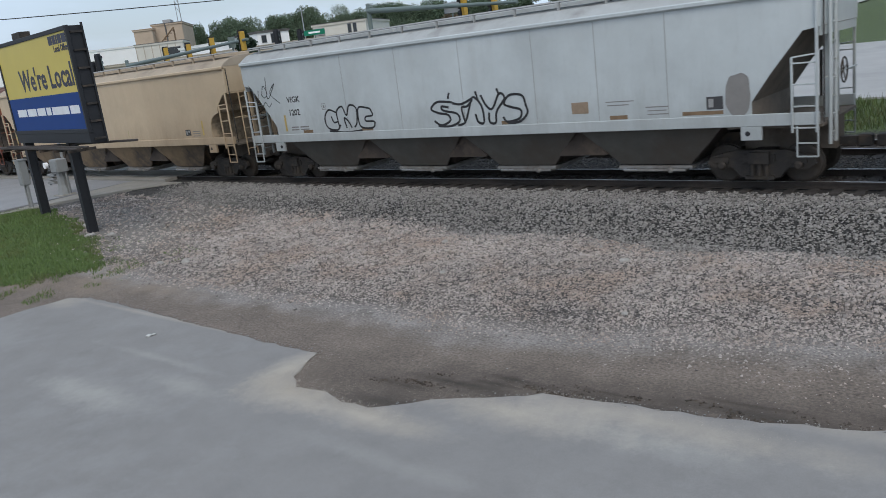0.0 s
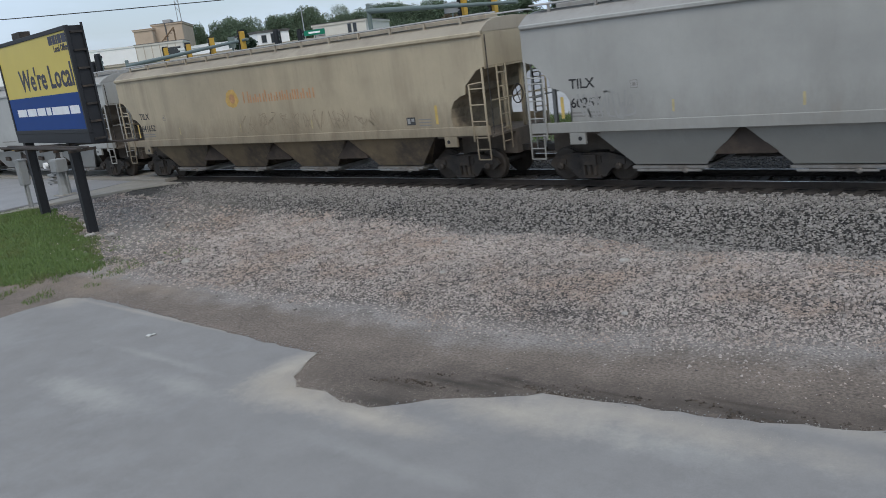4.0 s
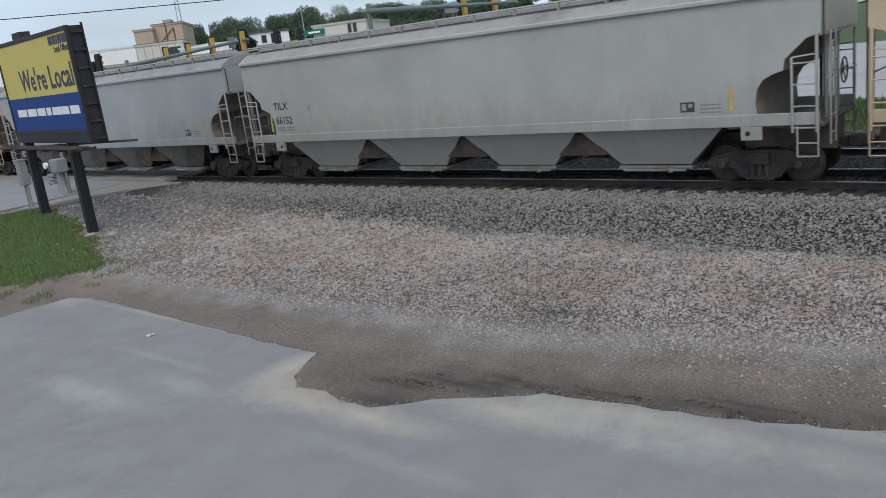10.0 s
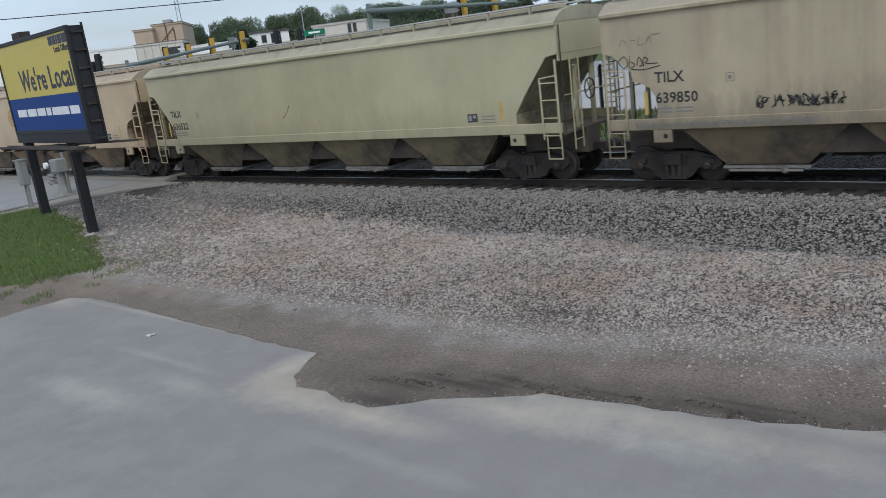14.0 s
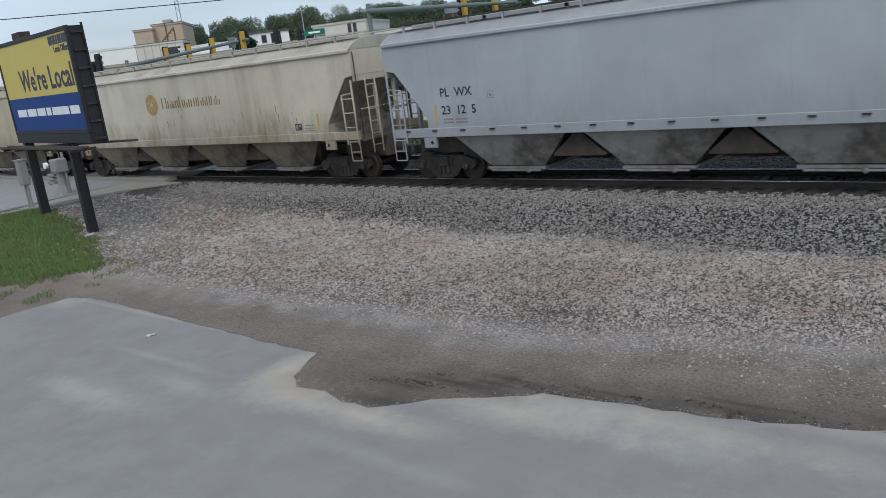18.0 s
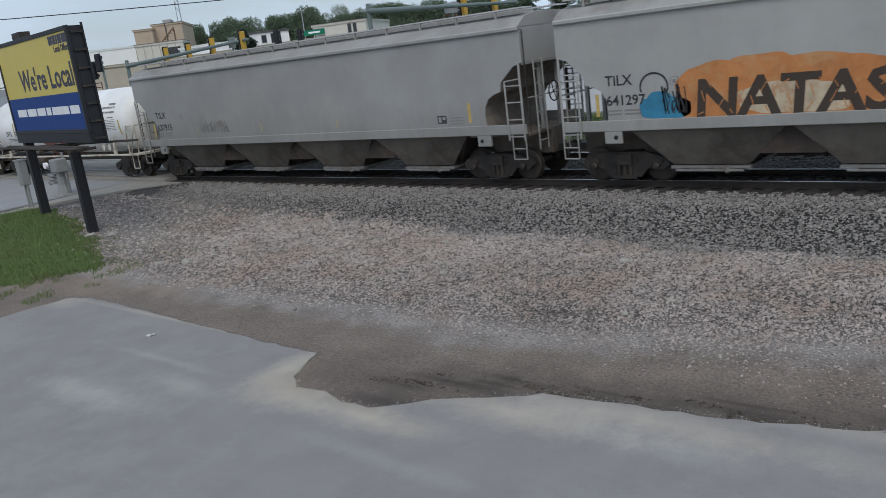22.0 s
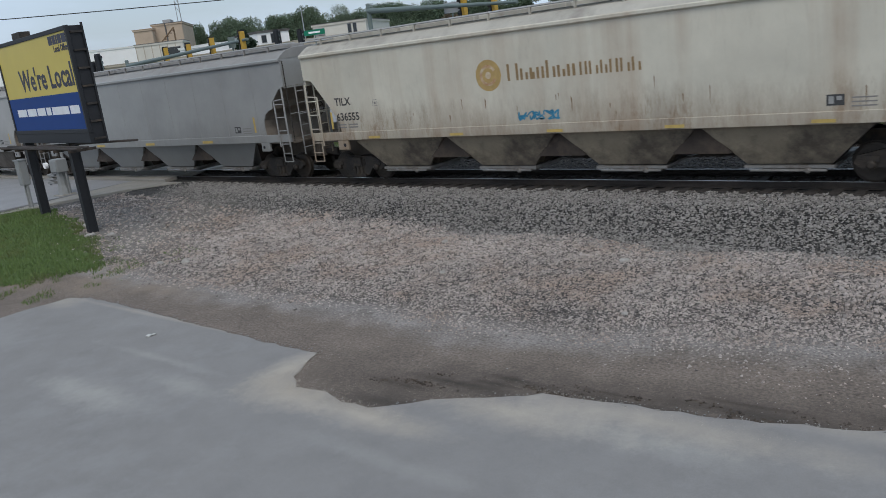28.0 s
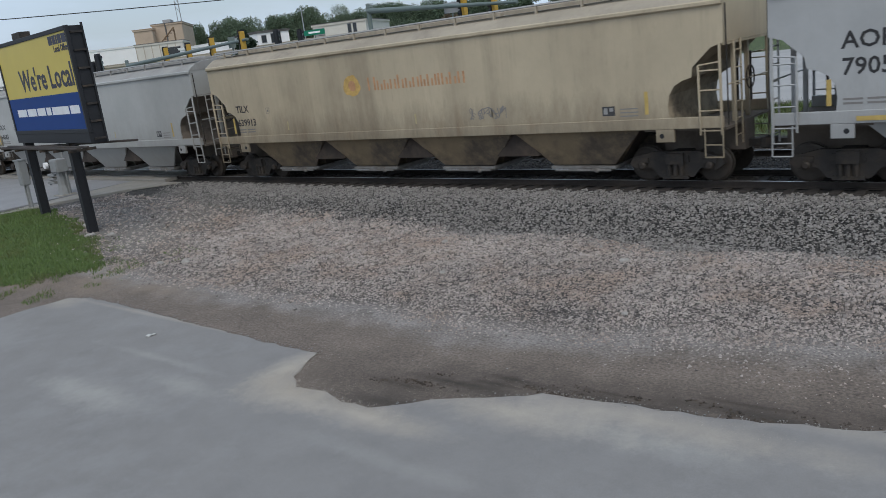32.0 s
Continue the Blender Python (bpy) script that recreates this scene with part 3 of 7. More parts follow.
def build_hopper(hl=HL, cut=ROUND_CUT, bays=(-5.95, -1.98, 1.98, 5.95), truck_at=8.28):
    car = thing("hopper_car", "weathered covered hopper railcar", "railcar", group="cars of the train")
    for y in (-HW, HW):
        part("side_sheet", side_mesh(cut, y, P0, hl), None, car)
        part("side_sill", boxes((-hl + 0.05, hl + OVER - 0.05, y - 0.05, y + 0.05, SILL_LOW, SILL_TOP), bevel=0.012), P0, car)
        part("top_chord", boxes((-hl, hl + OVER, y - 0.1, y + 0.1, EAVE - 0.13, EAVE), bevel=0.03), P0, car)
    sec = [(-1.66, EAVE - 0.02), (-1.5, 4.5), (-1.25, 4.64), (-0.8, 4.73), (0, 4.77), (0.8, 4.73), (1.25, 4.64), (1.5, 4.5), (1.66, EAVE - 0.02)]
    bm = bmesh.new()
    ends = [[bm.verts.new((x, y, z)) for y, z in sec] for x in (-hl, hl + OVER)]
    for i in range(len(sec) - 1):
        bm.faces.new((ends[0][i], ends[0][i + 1], ends[1][i + 1], ends[1][i]))
    bm.faces.new((ends[0][0], ends[1][0], ends[1][-1], ends[0][-1]))
    bm.faces.new(ends[0][::-1])
    bm.faces.new(ends[1])
    part("roof", bm, P0, car)
    for sx in (-1, 1):
        end = hl + OVER if sx > 0 else hl
        x0, x1 = sorted((sx * (end - 0.01), sx * (end - 0.05)))
        part("end_wall", boxes((x0, x1, -HW + 0.02, HW - 0.02, 3.36, EAVE)), P0, car)
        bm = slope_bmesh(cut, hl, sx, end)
        part("slope_sheet", bm, M_SLOPE, car, "sloping end sheet, grimy brown with shade in its colour")
        a, b = sorted((sx * (end - 2.1), sx * end))
        part("end_platform", boxes((a, b, -HW + 0.06, HW - 0.06, SILL_LOW - 0.06, SILL_LOW), (a, b, -0.36, 0.36, 0.72, SILL_LOW - 0.06)), M_DECK, car)
        part("coupler", coupler_mesh(sx, end), None, car)
        for y in (-HW - 0.07, HW + 0.07):
            part("side_ladder", ladder_mesh(sx * (end - 0.08), sx * (end - 0.6), y, P0, False), None, car)
            part("hanging_step", step_mesh(sx * (end - 0.08), sx * (end - 0.6), y, P0), None, car)
        part("end_ladder", end_ladder_mesh(sx, hl, False), None, car)
        part("corner_rod", rods(((sx * (end + 0.03), -1.52, 1.5), (sx * (end + 0.03), -1.52, EAVE - 0.1)), r=0.018, sides=5), M_STEEL, car, "thin dark grab rod at the car's corner")
        for k, y in ((0.45, 1.5), (0.8, 1.5)):
            part("end_post", boxes((sx * (end - k) - 0.03, sx * (end - k) + 0.03, y - 0.03, y + 0.03, SILL_TOP, 3.2 - 0.4 * k)), M_STEEL, car)
        for y in (-0.45, 0.5):
            part("end_post", boxes((sx * (end - 0.2) - 0.05, sx * (end - 0.2) + 0.05, y - 0.05, y + 0.05, SILL_LOW, 3.4)), P0, car)
        part("handrail", rods(((sx * (end + 0.02), -1.5, 2.45), (sx * (end + 0.02), 1.5, 2.45)), r=0.02), P0, car)
        for y in (-HW, HW):
            bm = boxes((sx * (end - 1.52) - 0.24, sx * (end - 1.52) + 0.24, y - 0.045, y + 0.045, 1.14, SILL_LOW), bevel=0.01)
            pad = part("jack_pad", bm, P0, car)
            part("hole", lathe(bmesh.new(), [(y - 0.05, 0.06), (y + 0.05, 0.06)], 10, "Y"), M_BLACK, pad).location = (sx * (end - 1.6), 0, 1.3)
    bm = bmesh.new()
    for i in range(16):
        t0, t1 = 2 * math.pi * i / 16, 2 * math.pi * (i + 1) / 16
        rod(bm, (hl + 0.45, -0.3 + 0.28 * math.cos(t0), 2.5 + 0.28 * math.sin(t0)), (hl + 0.45, -0.3 + 0.28 * math.cos(t1), 2.5 + 0.28 * math.sin(t1)), 0.02, 5)
    for i in range(4):
        t0 = math.pi * i / 2 + 0.4
        rod(bm, (hl + 0.43, -0.3, 2.5), (hl + 0.45, -0.3 + 0.28 * math.cos(t0), 2.5 + 0.28 * math.sin(t0)), 0.014, 5)
    part("brake_wheel", bm, M_STEEL, car)
    part("centre_sill", boxes((-hl + 0.1, hl + OVER - 0.1, -0.33, 0.33, 0.8, 1.15)), M_STEEL, car)
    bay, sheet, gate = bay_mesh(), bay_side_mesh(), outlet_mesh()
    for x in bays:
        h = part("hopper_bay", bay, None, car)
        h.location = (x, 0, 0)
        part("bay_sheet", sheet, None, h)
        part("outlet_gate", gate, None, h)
    for a, b in zip(bays, bays[1:]):
        bm = bmesh.new()
        m_ = (a + b) / 2
        g = 0.74 * (b - a) / 3.96
        slab(bm, [(m_ - 0.03, 1.5), (m_ + 0.03, 1.5), (m_ + g, 0.82), (m_ + g - 0.05, 0.79), (m_ - g + 0.05, 0.79), (m_ - g, 0.82)], -1.34, 1.34)
        part("ridge_sheet", bm, M_RIDGE, car, "dark brown ridge sheet between two bays")
    for y in (-0.95, 0.95):
        part("running_board", boxes((-hl + 0.1, hl + OVER - 0.1, y - 0.28, y + 0.28, 4.86, 4.90)), M_GALV, car)
    bracket = bake("board_bracket", boxes((-0.03, 0.03, -0.03, 0.03, 4.60, 4.86)), P0)
    for i in range(14):
        part("board_bracket", bracket, None, car).location = ((-9.1 + 1.4 * i) * hl / HL, -1.19, 0)
    hatch = bake("roof_hatch", boxes((-1.5, 1.5, -0.32, 0.32, 4.72, 4.88), bevel=0.03), P0)
    for i in range(6):
        part("roof_hatch", hatch, None, car).location = ((-7.9 + 3.16 * i) * hl / HL, 0, 0)
    add_trucks(car, truck_at, OVER)
    return car


# left body end along the train, paint, streaks, kind of end cut
GREY, TAN = (0.40, 0.405, 0.39), (0.55, 0.43, 0.29)
CARS = [
    ("rust-red", -66.7, (0.25, 0.075, 0.045), (0.12, 0.05, 0.03), 0.5, "round"),
    ("faded tan", -45.7, TAN, (0.36, 0.22, 0.12), 0.35, "round"),
    ("pale blue-white", -24.7, (0.51, 0.55, 0.555), (0.34, 0.34, 0.32), 0.45, "diag"),
    ("light grey", -3.3, GREY, (0.3, 0.29, 0.26), 0.25, "round"),
    ("stained tan", 17.8, (0.44, 0.375, 0.265), (0.17, 0.135, 0.095), 0.85, "round"),
    ("grey", 39.0, (0.36, 0.36, 0.34), (0.24, 0.23, 0.2), 0.3, "round"),
    ("clean tan", 59.95, TAN, (0.36, 0.24, 0.13), 0.3, "round"),
    ("blue-grey", 81.0, (0.365, 0.378, 0.378), (0.24, 0.24, 0.225), 0.3, "round"),
    ("warm grey", 102.0, (0.40, 0.40, 0.375), (0.28, 0.26, 0.22), 0.3, "round"),
    ("tan", 122.8, TAN, (0.34, 0.22, 0.13), 0.3, "round"),
    ("pale olive-cream", 143.6, (0.47, 0.435, 0.29), (0.3, 0.25, 0.15), 0.3, "diag"),
]
CARS += [
    ("heavily stained tan", 164.8, (0.46, 0.395, 0.275), (0.2, 0.155, 0.105), 0.8, "round"),
    ("cream", 185.65, (0.6, 0.56, 0.45), (0.27, 0.185, 0.11), 0.8, "diag"),
    ("blue-grey ribbed", 207.0, (0.365, 0.395, 0.415), (0.27, 0.28, 0.285), 0.2, "short"),
    ("grey", 241.6, (0.33, 0.33, 0.318), (0.26, 0.25, 0.23), 0.25, "round"),
    ("light grey", 262.6, (0.37, 0.37, 0.352), (0.28, 0.26, 0.23), 0.3, "round"),
    ("grey", 283.75, (0.35, 0.35, 0.34), (0.24, 0.23, 0.21), 0.35, "round"),
    ("dark grey", 304.8, (0.31, 0.315, 0.31), (0.24, 0.24, 0.23), 0.25, "round"),
    ("cream-white", 325.8, (0.58, 0.55, 0.46), (0.3, 0.18, 0.1), 0.8, "diag"),
    ("light grey", 347.05, (0.41, 0.415, 0.4), (0.3, 0.28, 0.25), 0.2, "round"),
    ("stained tan", 368.1, (0.5, 0.425, 0.3), (0.18, 0.14, 0.095), 0.85, "round"),
    ("light grey", 389.0, (0.42, 0.43, 0.43), (0.28, 0.27, 0.25), 0.2, "round"),
]
MOVERS = []
CLEAN_BAYS = (3, 5, 8, 13, 17, 19, 21)
master = build_hopper()
short_master = build_hopper(8.7, DIAG_CUT, (-4.4, 0.0, 4.4), 7.2)
diag_sheets, diag_slopes = {}, {}
hoppers = []


def hl_of(cut):
    return 8.7 if cut == "short" else HL


for i, (word, left, color, streak, amount, cut) in enumerate(CARS):
    hl = hl_of(cut)
    car = short_master if cut == "short" else master if i == 0 else copy_thing(master, pose(0, 0, 0))
    hoppers.append(car)
    car.matrix_basis = pose(left + hl, TRACK_Y, 0)
    MOVERS.append((car, left + hl))
    tagged(car, word + " covered hopper railcar with dirty bays, in a train", "railcar", "cars of the train")
for i, (word, left, color, streak, amount, cut) in enumerate(CARS):
    paint = car_paint("hopper_paint", color, streak, amount, 7.3 * i, 0.5, 0.65 if amount > 0.7 else 0.42, {12: 1.0, 18: 1.0, 4: 0.5, 11: 0.5, 20: 0.5, 6: 0.4}.get(i, 0.15))
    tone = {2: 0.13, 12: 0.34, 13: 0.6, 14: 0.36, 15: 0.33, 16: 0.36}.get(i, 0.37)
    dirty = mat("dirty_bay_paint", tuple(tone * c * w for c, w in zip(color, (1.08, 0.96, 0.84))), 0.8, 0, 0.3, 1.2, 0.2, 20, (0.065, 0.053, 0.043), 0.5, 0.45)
    # Car paint dirtied and darkened; the end sheet's shade is part of it.
    slope_dark = mat("dirty_shaded_slope_paint", tuple(0.5 * c + 0.5 * d for c, d in zip(color, (0.15, 0.115, 0.085))), 0.85, 0, 0.3, 1.5, 0.3, 20, (0.07, 0.055, 0.042), 0.4, 1.0)
    for ob in hoppers[i].children_recursive:
        if cut == "diag" and ob.name.startswith("slope_sheet"):
            sx = 1 if sum(v.co.x for v in ob.data.vertices) > 0 else -1
            if sx not in diag_slopes:
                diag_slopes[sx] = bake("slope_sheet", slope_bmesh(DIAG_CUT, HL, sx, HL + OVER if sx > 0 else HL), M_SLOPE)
            ob.data = diag_slopes[sx]
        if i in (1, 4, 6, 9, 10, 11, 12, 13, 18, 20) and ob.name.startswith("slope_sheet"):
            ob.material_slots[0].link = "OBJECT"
            ob.material_slots[0].material = paint if i == 13 else slope_dark
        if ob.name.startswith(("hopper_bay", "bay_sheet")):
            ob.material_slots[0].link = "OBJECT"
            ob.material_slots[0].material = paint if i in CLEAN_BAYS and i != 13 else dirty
    if i == 13:
        for ob in hoppers[i].children:
            if ob.name.startswith("running_board"):
                ob.material_slots[0].link = "OBJECT"
                ob.material_slots[0].material = M_RIDGE
    dusty = car_paint("dusty_roof_paint", tuple(0.55 * c + 0.45 * d for c, d in zip(color, (0.26, 0.245, 0.23))), (0.13, 0.11, 0.1), 0.85, 3.1 * i, 0.85, 0.0)
    for ob in hoppers[i].children_recursive:
        if ob.type == "MESH" and ob.data.materials and ob.data.materials[0] == P0:
            if i == 2 and ob.name.startswith(("side_ladder", "end_ladder")):
                mid = sum(v.co.x for v in ob.data.vertices)
                sx = 1 if mid > 0 else -1
                if ob.name.startswith("end_"):
                    ob.data = end_ladder_mesh(sx, hl_of(cut), True)
                elif sx > 0:
                    y = -HW - 0.07 if sum(v.co.y for v in ob.data.vertices) < 0 else HW + 0.07
                    ob.data = ladder_mesh(HL + OVER - 0.08, HL + OVER - 0.6, y, P0, True)
            if ob.name.startswith("side_sheet") and cut == "diag":
                y = -HW if sum(v.co.y for v in ob.data.vertices) < 0 else HW
                if y not in diag_sheets:
                    diag_sheets[y] = side_mesh(DIAG_CUT, y, P0, HL)
                ob.data = diag_sheets[y]
            ob.material_slots[0].link = "OBJECT"
            ob.material_slots[0].material = dusty if ob.name.startswith(("roof", "board_bracket")) else paint

# ------------------------------------------------------------------ tank car
M_TANK = car_paint("white_tank_paint", (0.80, 0.80, 0.78), (0.45, 0.36, 0.26), 0.12, 3.0, 0.35, 0.3)
M_BAND = car_paint("red_tank_band_paint", (0.31, 0.075, 0.048), (0.16, 0.05, 0.035), 0.3, 5.0, 0.45, 0.3)
M_DOME = mat("orange_red_dome_paint", (0.58, 0.13, 0.05), 0.5, 0, 0.15, 3.0)
M_CREAM = mat("dirty_cream_frame_paint", (0.55, 0.52, 0.45), 0.7, 0, 0.2, 2.0, 0, 40, (0.25, 0.19, 0.13), 0.45, 1.6)
M_RAILING = mat("dark_rusty_red_paint", (0.13, 0.042, 0.03), 0.7, 0, 0.2, 3.0)
M_REDMARK = mat("red_stencil_paint", (0.5, 0.06, 0.04), 0.6)
M_WHITEMARK = mat("white_stencil_paint", (0.75, 0.75, 0.73), 0.6)


def build_tank():
    car = thing("tank_car", "white tank railcar with a broad red middle band, in a train", "tank railcar", group="cars of the train")
    cz, r, half = 2.56, 1.5, 7.5
    bm = bmesh.new()
    prof = [(-half - 0.0, 0.02), (-half + 0.03, 0.55), (-half + 0.12, 0.97), (-half + 0.29, 1.29), (-half + 0.54, 1.46), (-half + 0.78, r)]
    prof = prof + [(-s, q) for s, q in prof[::-1]]
    lathe(bm, prof, 56, "X")
    bmesh.ops.translate(bm, verts=bm.verts, vec=(0, 0, cz))
    part("tank_shell", bm, M_TANK, car, smooth=True)
    bm = lathe(bmesh.new(), [(-1.62, r + 0.006), (0.93, r + 0.006)], 56, "X")
    bmesh.ops.translate(bm, verts=bm.verts, vec=(0, 0, cz))
    part("red_band", bm, M_BAND, car, "faded red painted band", smooth=True)
    for x in (-half + 0.85, half - 0.85):
        bm = lathe(bmesh.new(), [(x - 0.02, r + 0.008), (x + 0.02, r + 0.008)], 56, "X")
        bmesh.ops.translate(bm, verts=bm.verts, vec=(0, 0, cz))
        part("weld_seam", bm, M_TANK, car)
    dome = part("valve_dome", lathe(bmesh.new(), [(3.98, 0.55), (4.12, 0.55), (4.12, 0.66), (4.52, 0.66), (4.56, 0.6)], 24, "Z"), M_DOME, car, "orange-red valve housing")
    dome.location = (-0.36, 0, 0.06)
    bm = boxes((-1.9, 0.95, -1.15, -0.6, 3.94, 3.98), (-1.9, 0.95, 0.6, 1.15, 3.94, 3.98))
    part("top_platform", bm, M_BAND, car)
    bm = bmesh.new()
    for y in (-1.15, 1.15):
        for x in (-1.9, -0.5, 0.95):
            rod(bm, (x, y, 3.4), (x, y, 4.42), 0.025, 5)
        rod(bm, (-1.9, y, 4.42), (0.95, y, 4.42), 0.025, 5)
        rod(bm, (-1.9, y, 4.2), (0.95, y, 4.2), 0.02, 5)
    part("top_railing", bm, M_RAILING, car, "dark rusty red platform railing")
    for y in (-1.52, 1.52):
        bm = bmesh.new()
        for x in (-0.28, 0.2):
            pipe(bm, [(x, y * 1.02, 0.55), (x, y * 1.02, 1.2), (x, y, 2.3), (x, y * 0.9, 3.35), (x, y * 0.72, 3.98)], 0.014, 5)
        for z in (0.58, 0.85, 1.12, 1.5, 1.85, 2.2):
            rod(bm, (-0.28, y * 1.01, z), (0.2, y * 1.01, z), 0.012, 5)
        part("side_ladder", bm, M_BAND, car)
        part("walkway", boxes((-7.9, 7.9, y - 0.1 if y > 0 else y - 0.12, y + 0.12 if y > 0 else y + 0.1, 1.1, 1.15)), M_CREAM, car, "dirty cream side walkway")
    part("centre_sill", boxes((-7.7, 7.7, -0.3, 0.3, 0.72, 1.12)), M_STEEL, car)
    for sx in (-1, 1):
        a, b = sorted((sx * 7.1, sx * 7.9))
        part("end_platform", boxes((a, b, -1.5, 1.5, 1.09, 1.16)), M_CREAM, car)
        for y in (-1.5, 1.5):
            bm = bmesh.new()
            pipe(bm, [(sx * 6.95, y, 1.16), (sx * 6.95, y, 2.25), (sx * 7.05, y, 2.4), (sx * 7.72, y, 2.4), (sx * 7.72, y, 1.16)], 0.03, 6)
            part("end_railing", bm, M_CREAM, car)
            part("railing_brace", rods(((sx * 7.1, y, 1.16), (sx * 7.65, y, 2.3)), r=0.022, sides=5), M_CREAM, car)
        part("end_handrail", rods(((sx * 7.72, -1.5, 2.4), (sx * 7.72, 1.5, 2.4)), r=0.028), M_CREAM, car)
        part("saddle", boxes((sx * 5.95 - 0.5, sx * 5.95 + 0.5, -0.75, 0.75, 0.9, 1.5)), M_STEEL, car)
        for y in (-1.5, 1.5):
            bm = lathe(bmesh.new(), [(1.16, 0.09), (1.3, 0.09), (1.32, 0.06), (1.62, 0.05), (1.95, 0.02)], 10, "Z")
            st = part("tank_strut", bm, M_CREAM, car)
            st.location = (sx * 5.55, y * 0.94, 0)
            bm = bmesh.new()
            pipe(bm, [(sx * 7.1, y, 1.1), (sx * 7.1, y, 0.5), (sx * 7.55, y, 0.5), (sx * 7.55, y, 1.1)], 0.022, 5)
            part("step", bm, M_CREAM, car)
        part("coupler", coupler_mesh(sx, 7.7), None, car)
    bm = lathe(bmesh.new(), [(-0.8, 0.02), (-0.78, 0.26), (0.78, 0.26), (0.8, 0.02)], 16, "X")
    res = part("air_reservoir", bm, M_STEEL, car)
    res.location = (-3.4, -0.8, 0.75)
    add_trucks(car, 5.95)
    # lettering and marks bent round the shell
    def bent(me, x, z):
        me.transform(Matrix.Translation((x, 0, 0)))
        for v in me.vertices:
            ang = (z + v.co.z - cz) / r
            rad = r + 0.006 - v.co.y
            v.co = (v.co.x, -rad * math.cos(ang), cz + rad * math.sin(ang))
        return me

    def letters(name, text, size, x, z, material, squeeze=1.0):
        me = words(text, size, 0.002, 0.008)
        me.transform(Matrix.Diagonal((squeeze, 1, 1, 1)))
        me.materials.clear()
        me.materials.append(material)
        part(name, bent(me, x, z), None, car)

    def plate(name, x, z, w, h, material, parts=1, tilt=0):
        n = 6
        bm = bmesh.new()
        rot = Matrix.Rotation(tilt, 3, "Y")
        grid = [[bm.verts.new(rot @ Vector((w * (i / n - 0.5), 0, h * (j / n - 0.5)))) for i in range(n + 1)] for j in range(n + 1)]
        for j in range(n):
            for i in range(n):
                bm.faces.new((grid[j][i], grid[j][i + 1], grid[j + 1][i + 1], grid[j + 1][i]))
        me = bake(name, bm, material)
        for v in me.vertices:
            v.co.y = -0.002
        return part(name, bent(me, x, z), None, car)

    letters("reporting_mark", "DFFX", 0.37, -5.32, 2.24, M_MARK, 0.78)
    letters("car_number", "25138", 0.37, -4.32, 2.24, M_MARK, 0.9)
    for z in (2.08, 1.98):
        plate("small_stencil", -4.75, z, 1.1, 0.045, M_GREYMARK)
    letters("hazard_line", "HYDROGEN FLUORIDE ANHYDROUS", 0.125, 4.1, 3.24, M_MARK)
    letters("hazard_line", "INHALATION HAZARD", 0.13, 4.86, 3.02, M_MARK)
    plate("small_stencil", 5.9, 3.45, 0.6, 0.1, M_GREYMARK)
    plate("small_stencil", 5.85, 2.83, 0.5, 0.05, M_GREYMARK)
    for k in range(7):
        plate("small_stencil", 5.65, 2.72 - 0.075 * k, 1.1 - 0.05 * (k % 3), 0.022, M_GREYMARK)
    for x, z, h in ((-6.55, 2.25, 0.7), (-4.27, 2.6, 0.62), (-1.5, 2.4, 0.55), (1.26, 2.5, 0.55), (3.7, 2.4, 0.4), (6.5, 2.35, 0.7)):
        plate("reflector", x, z, 0.11, h, M_YELLOW)
    for x in (1.72, 2.6):
        plate("yellow_stencil", x, 1.86, 0.62, 0.2, M_YELLOW)
    plate("red_stencil", 1.55, 2.12, 0.5, 0.05, M_REDMARK)
    plate("red_stencil", 1.55, 2.02, 0.5, 0.05, M_REDMARK)
    plate("red_stencil", -1.95, 2.02, 0.45, 0.06, M_REDMARK)
    for x in (3.8, 4.17):
        plate("placard", x, 1.84, 0.32, 0.16, M_DARKMARK)
    plate("placard", 4.0, 1.68, 0.66, 0.11, M_DARKMARK)
    for x in (4.45, 4.98):
        for name, h, y0, y1, m_ in (("hazard_diamond", 0.21, -1.34, -1.325, M_GREYMARK), ("diamond_face", 0.18, -1.346, -1.34, M_CREAM)):
            bm = slab(bmesh.new(), [(x - h, 1.46), (x, 1.46 - h), (x + h, 1.46), (x, 1.46 + h)], y0, y1)
            part(name, bm, m_, car)
        part("placard_bracket", rods(((x, -1.325, 1.46), (x, -0.95, 1.46)), r=0.02), M_CREAM, car)
    for k in range(3):
        plate("white_stencil", 0.35, 2.62 - 0.07 * k, 0.34, 0.035, M_WHITEMARK)
    return car


TANK_X = 233.15
tank = build_tank()
tank.matrix_basis = pose(TANK_X, TRACK_Y, 0)
MOVERS.append((tank, TANK_X))

# ------------------------------------------------------------------ lettering and graffiti on the hoppers
FACE = -HW - 0.021
M_LOGO_Y = mat("faded_yellow_logo", (0.56, 0.37, 0.12), 0.7, 0, 0.3, 5.0)
M_LOGO_O = mat("faded_orange_logo", (0.49, 0.27, 0.14), 0.7, 0, 0.3, 5.0)
M_LOGO_D = mat("golden_ochre_logo", (0.42, 0.29, 0.11), 0.6, 0, 0.2, 5.0)
M_LOGO_B = mat("olive_brown_logo", (0.25, 0.165, 0.075), 0.6, 0, 0.2, 5.0)
M_INK = mat("black_spray_paint", (0.02, 0.02, 0.022), 0.6)
M_SPRAY_O = mat("orange_spray_paint", (0.5, 0.2, 0.065), 0.7, 0, 0.3, 2.0, 0, 40, (0.5, 0.3, 0.14), 0.4, 1.5)
M_SPRAY_P = mat("peach_spray_paint", (0.6, 0.32, 0.2), 0.7, 0, 0.3, 2.5, 0, 40, (0.6, 0.45, 0.12), 0.4, 1.2)
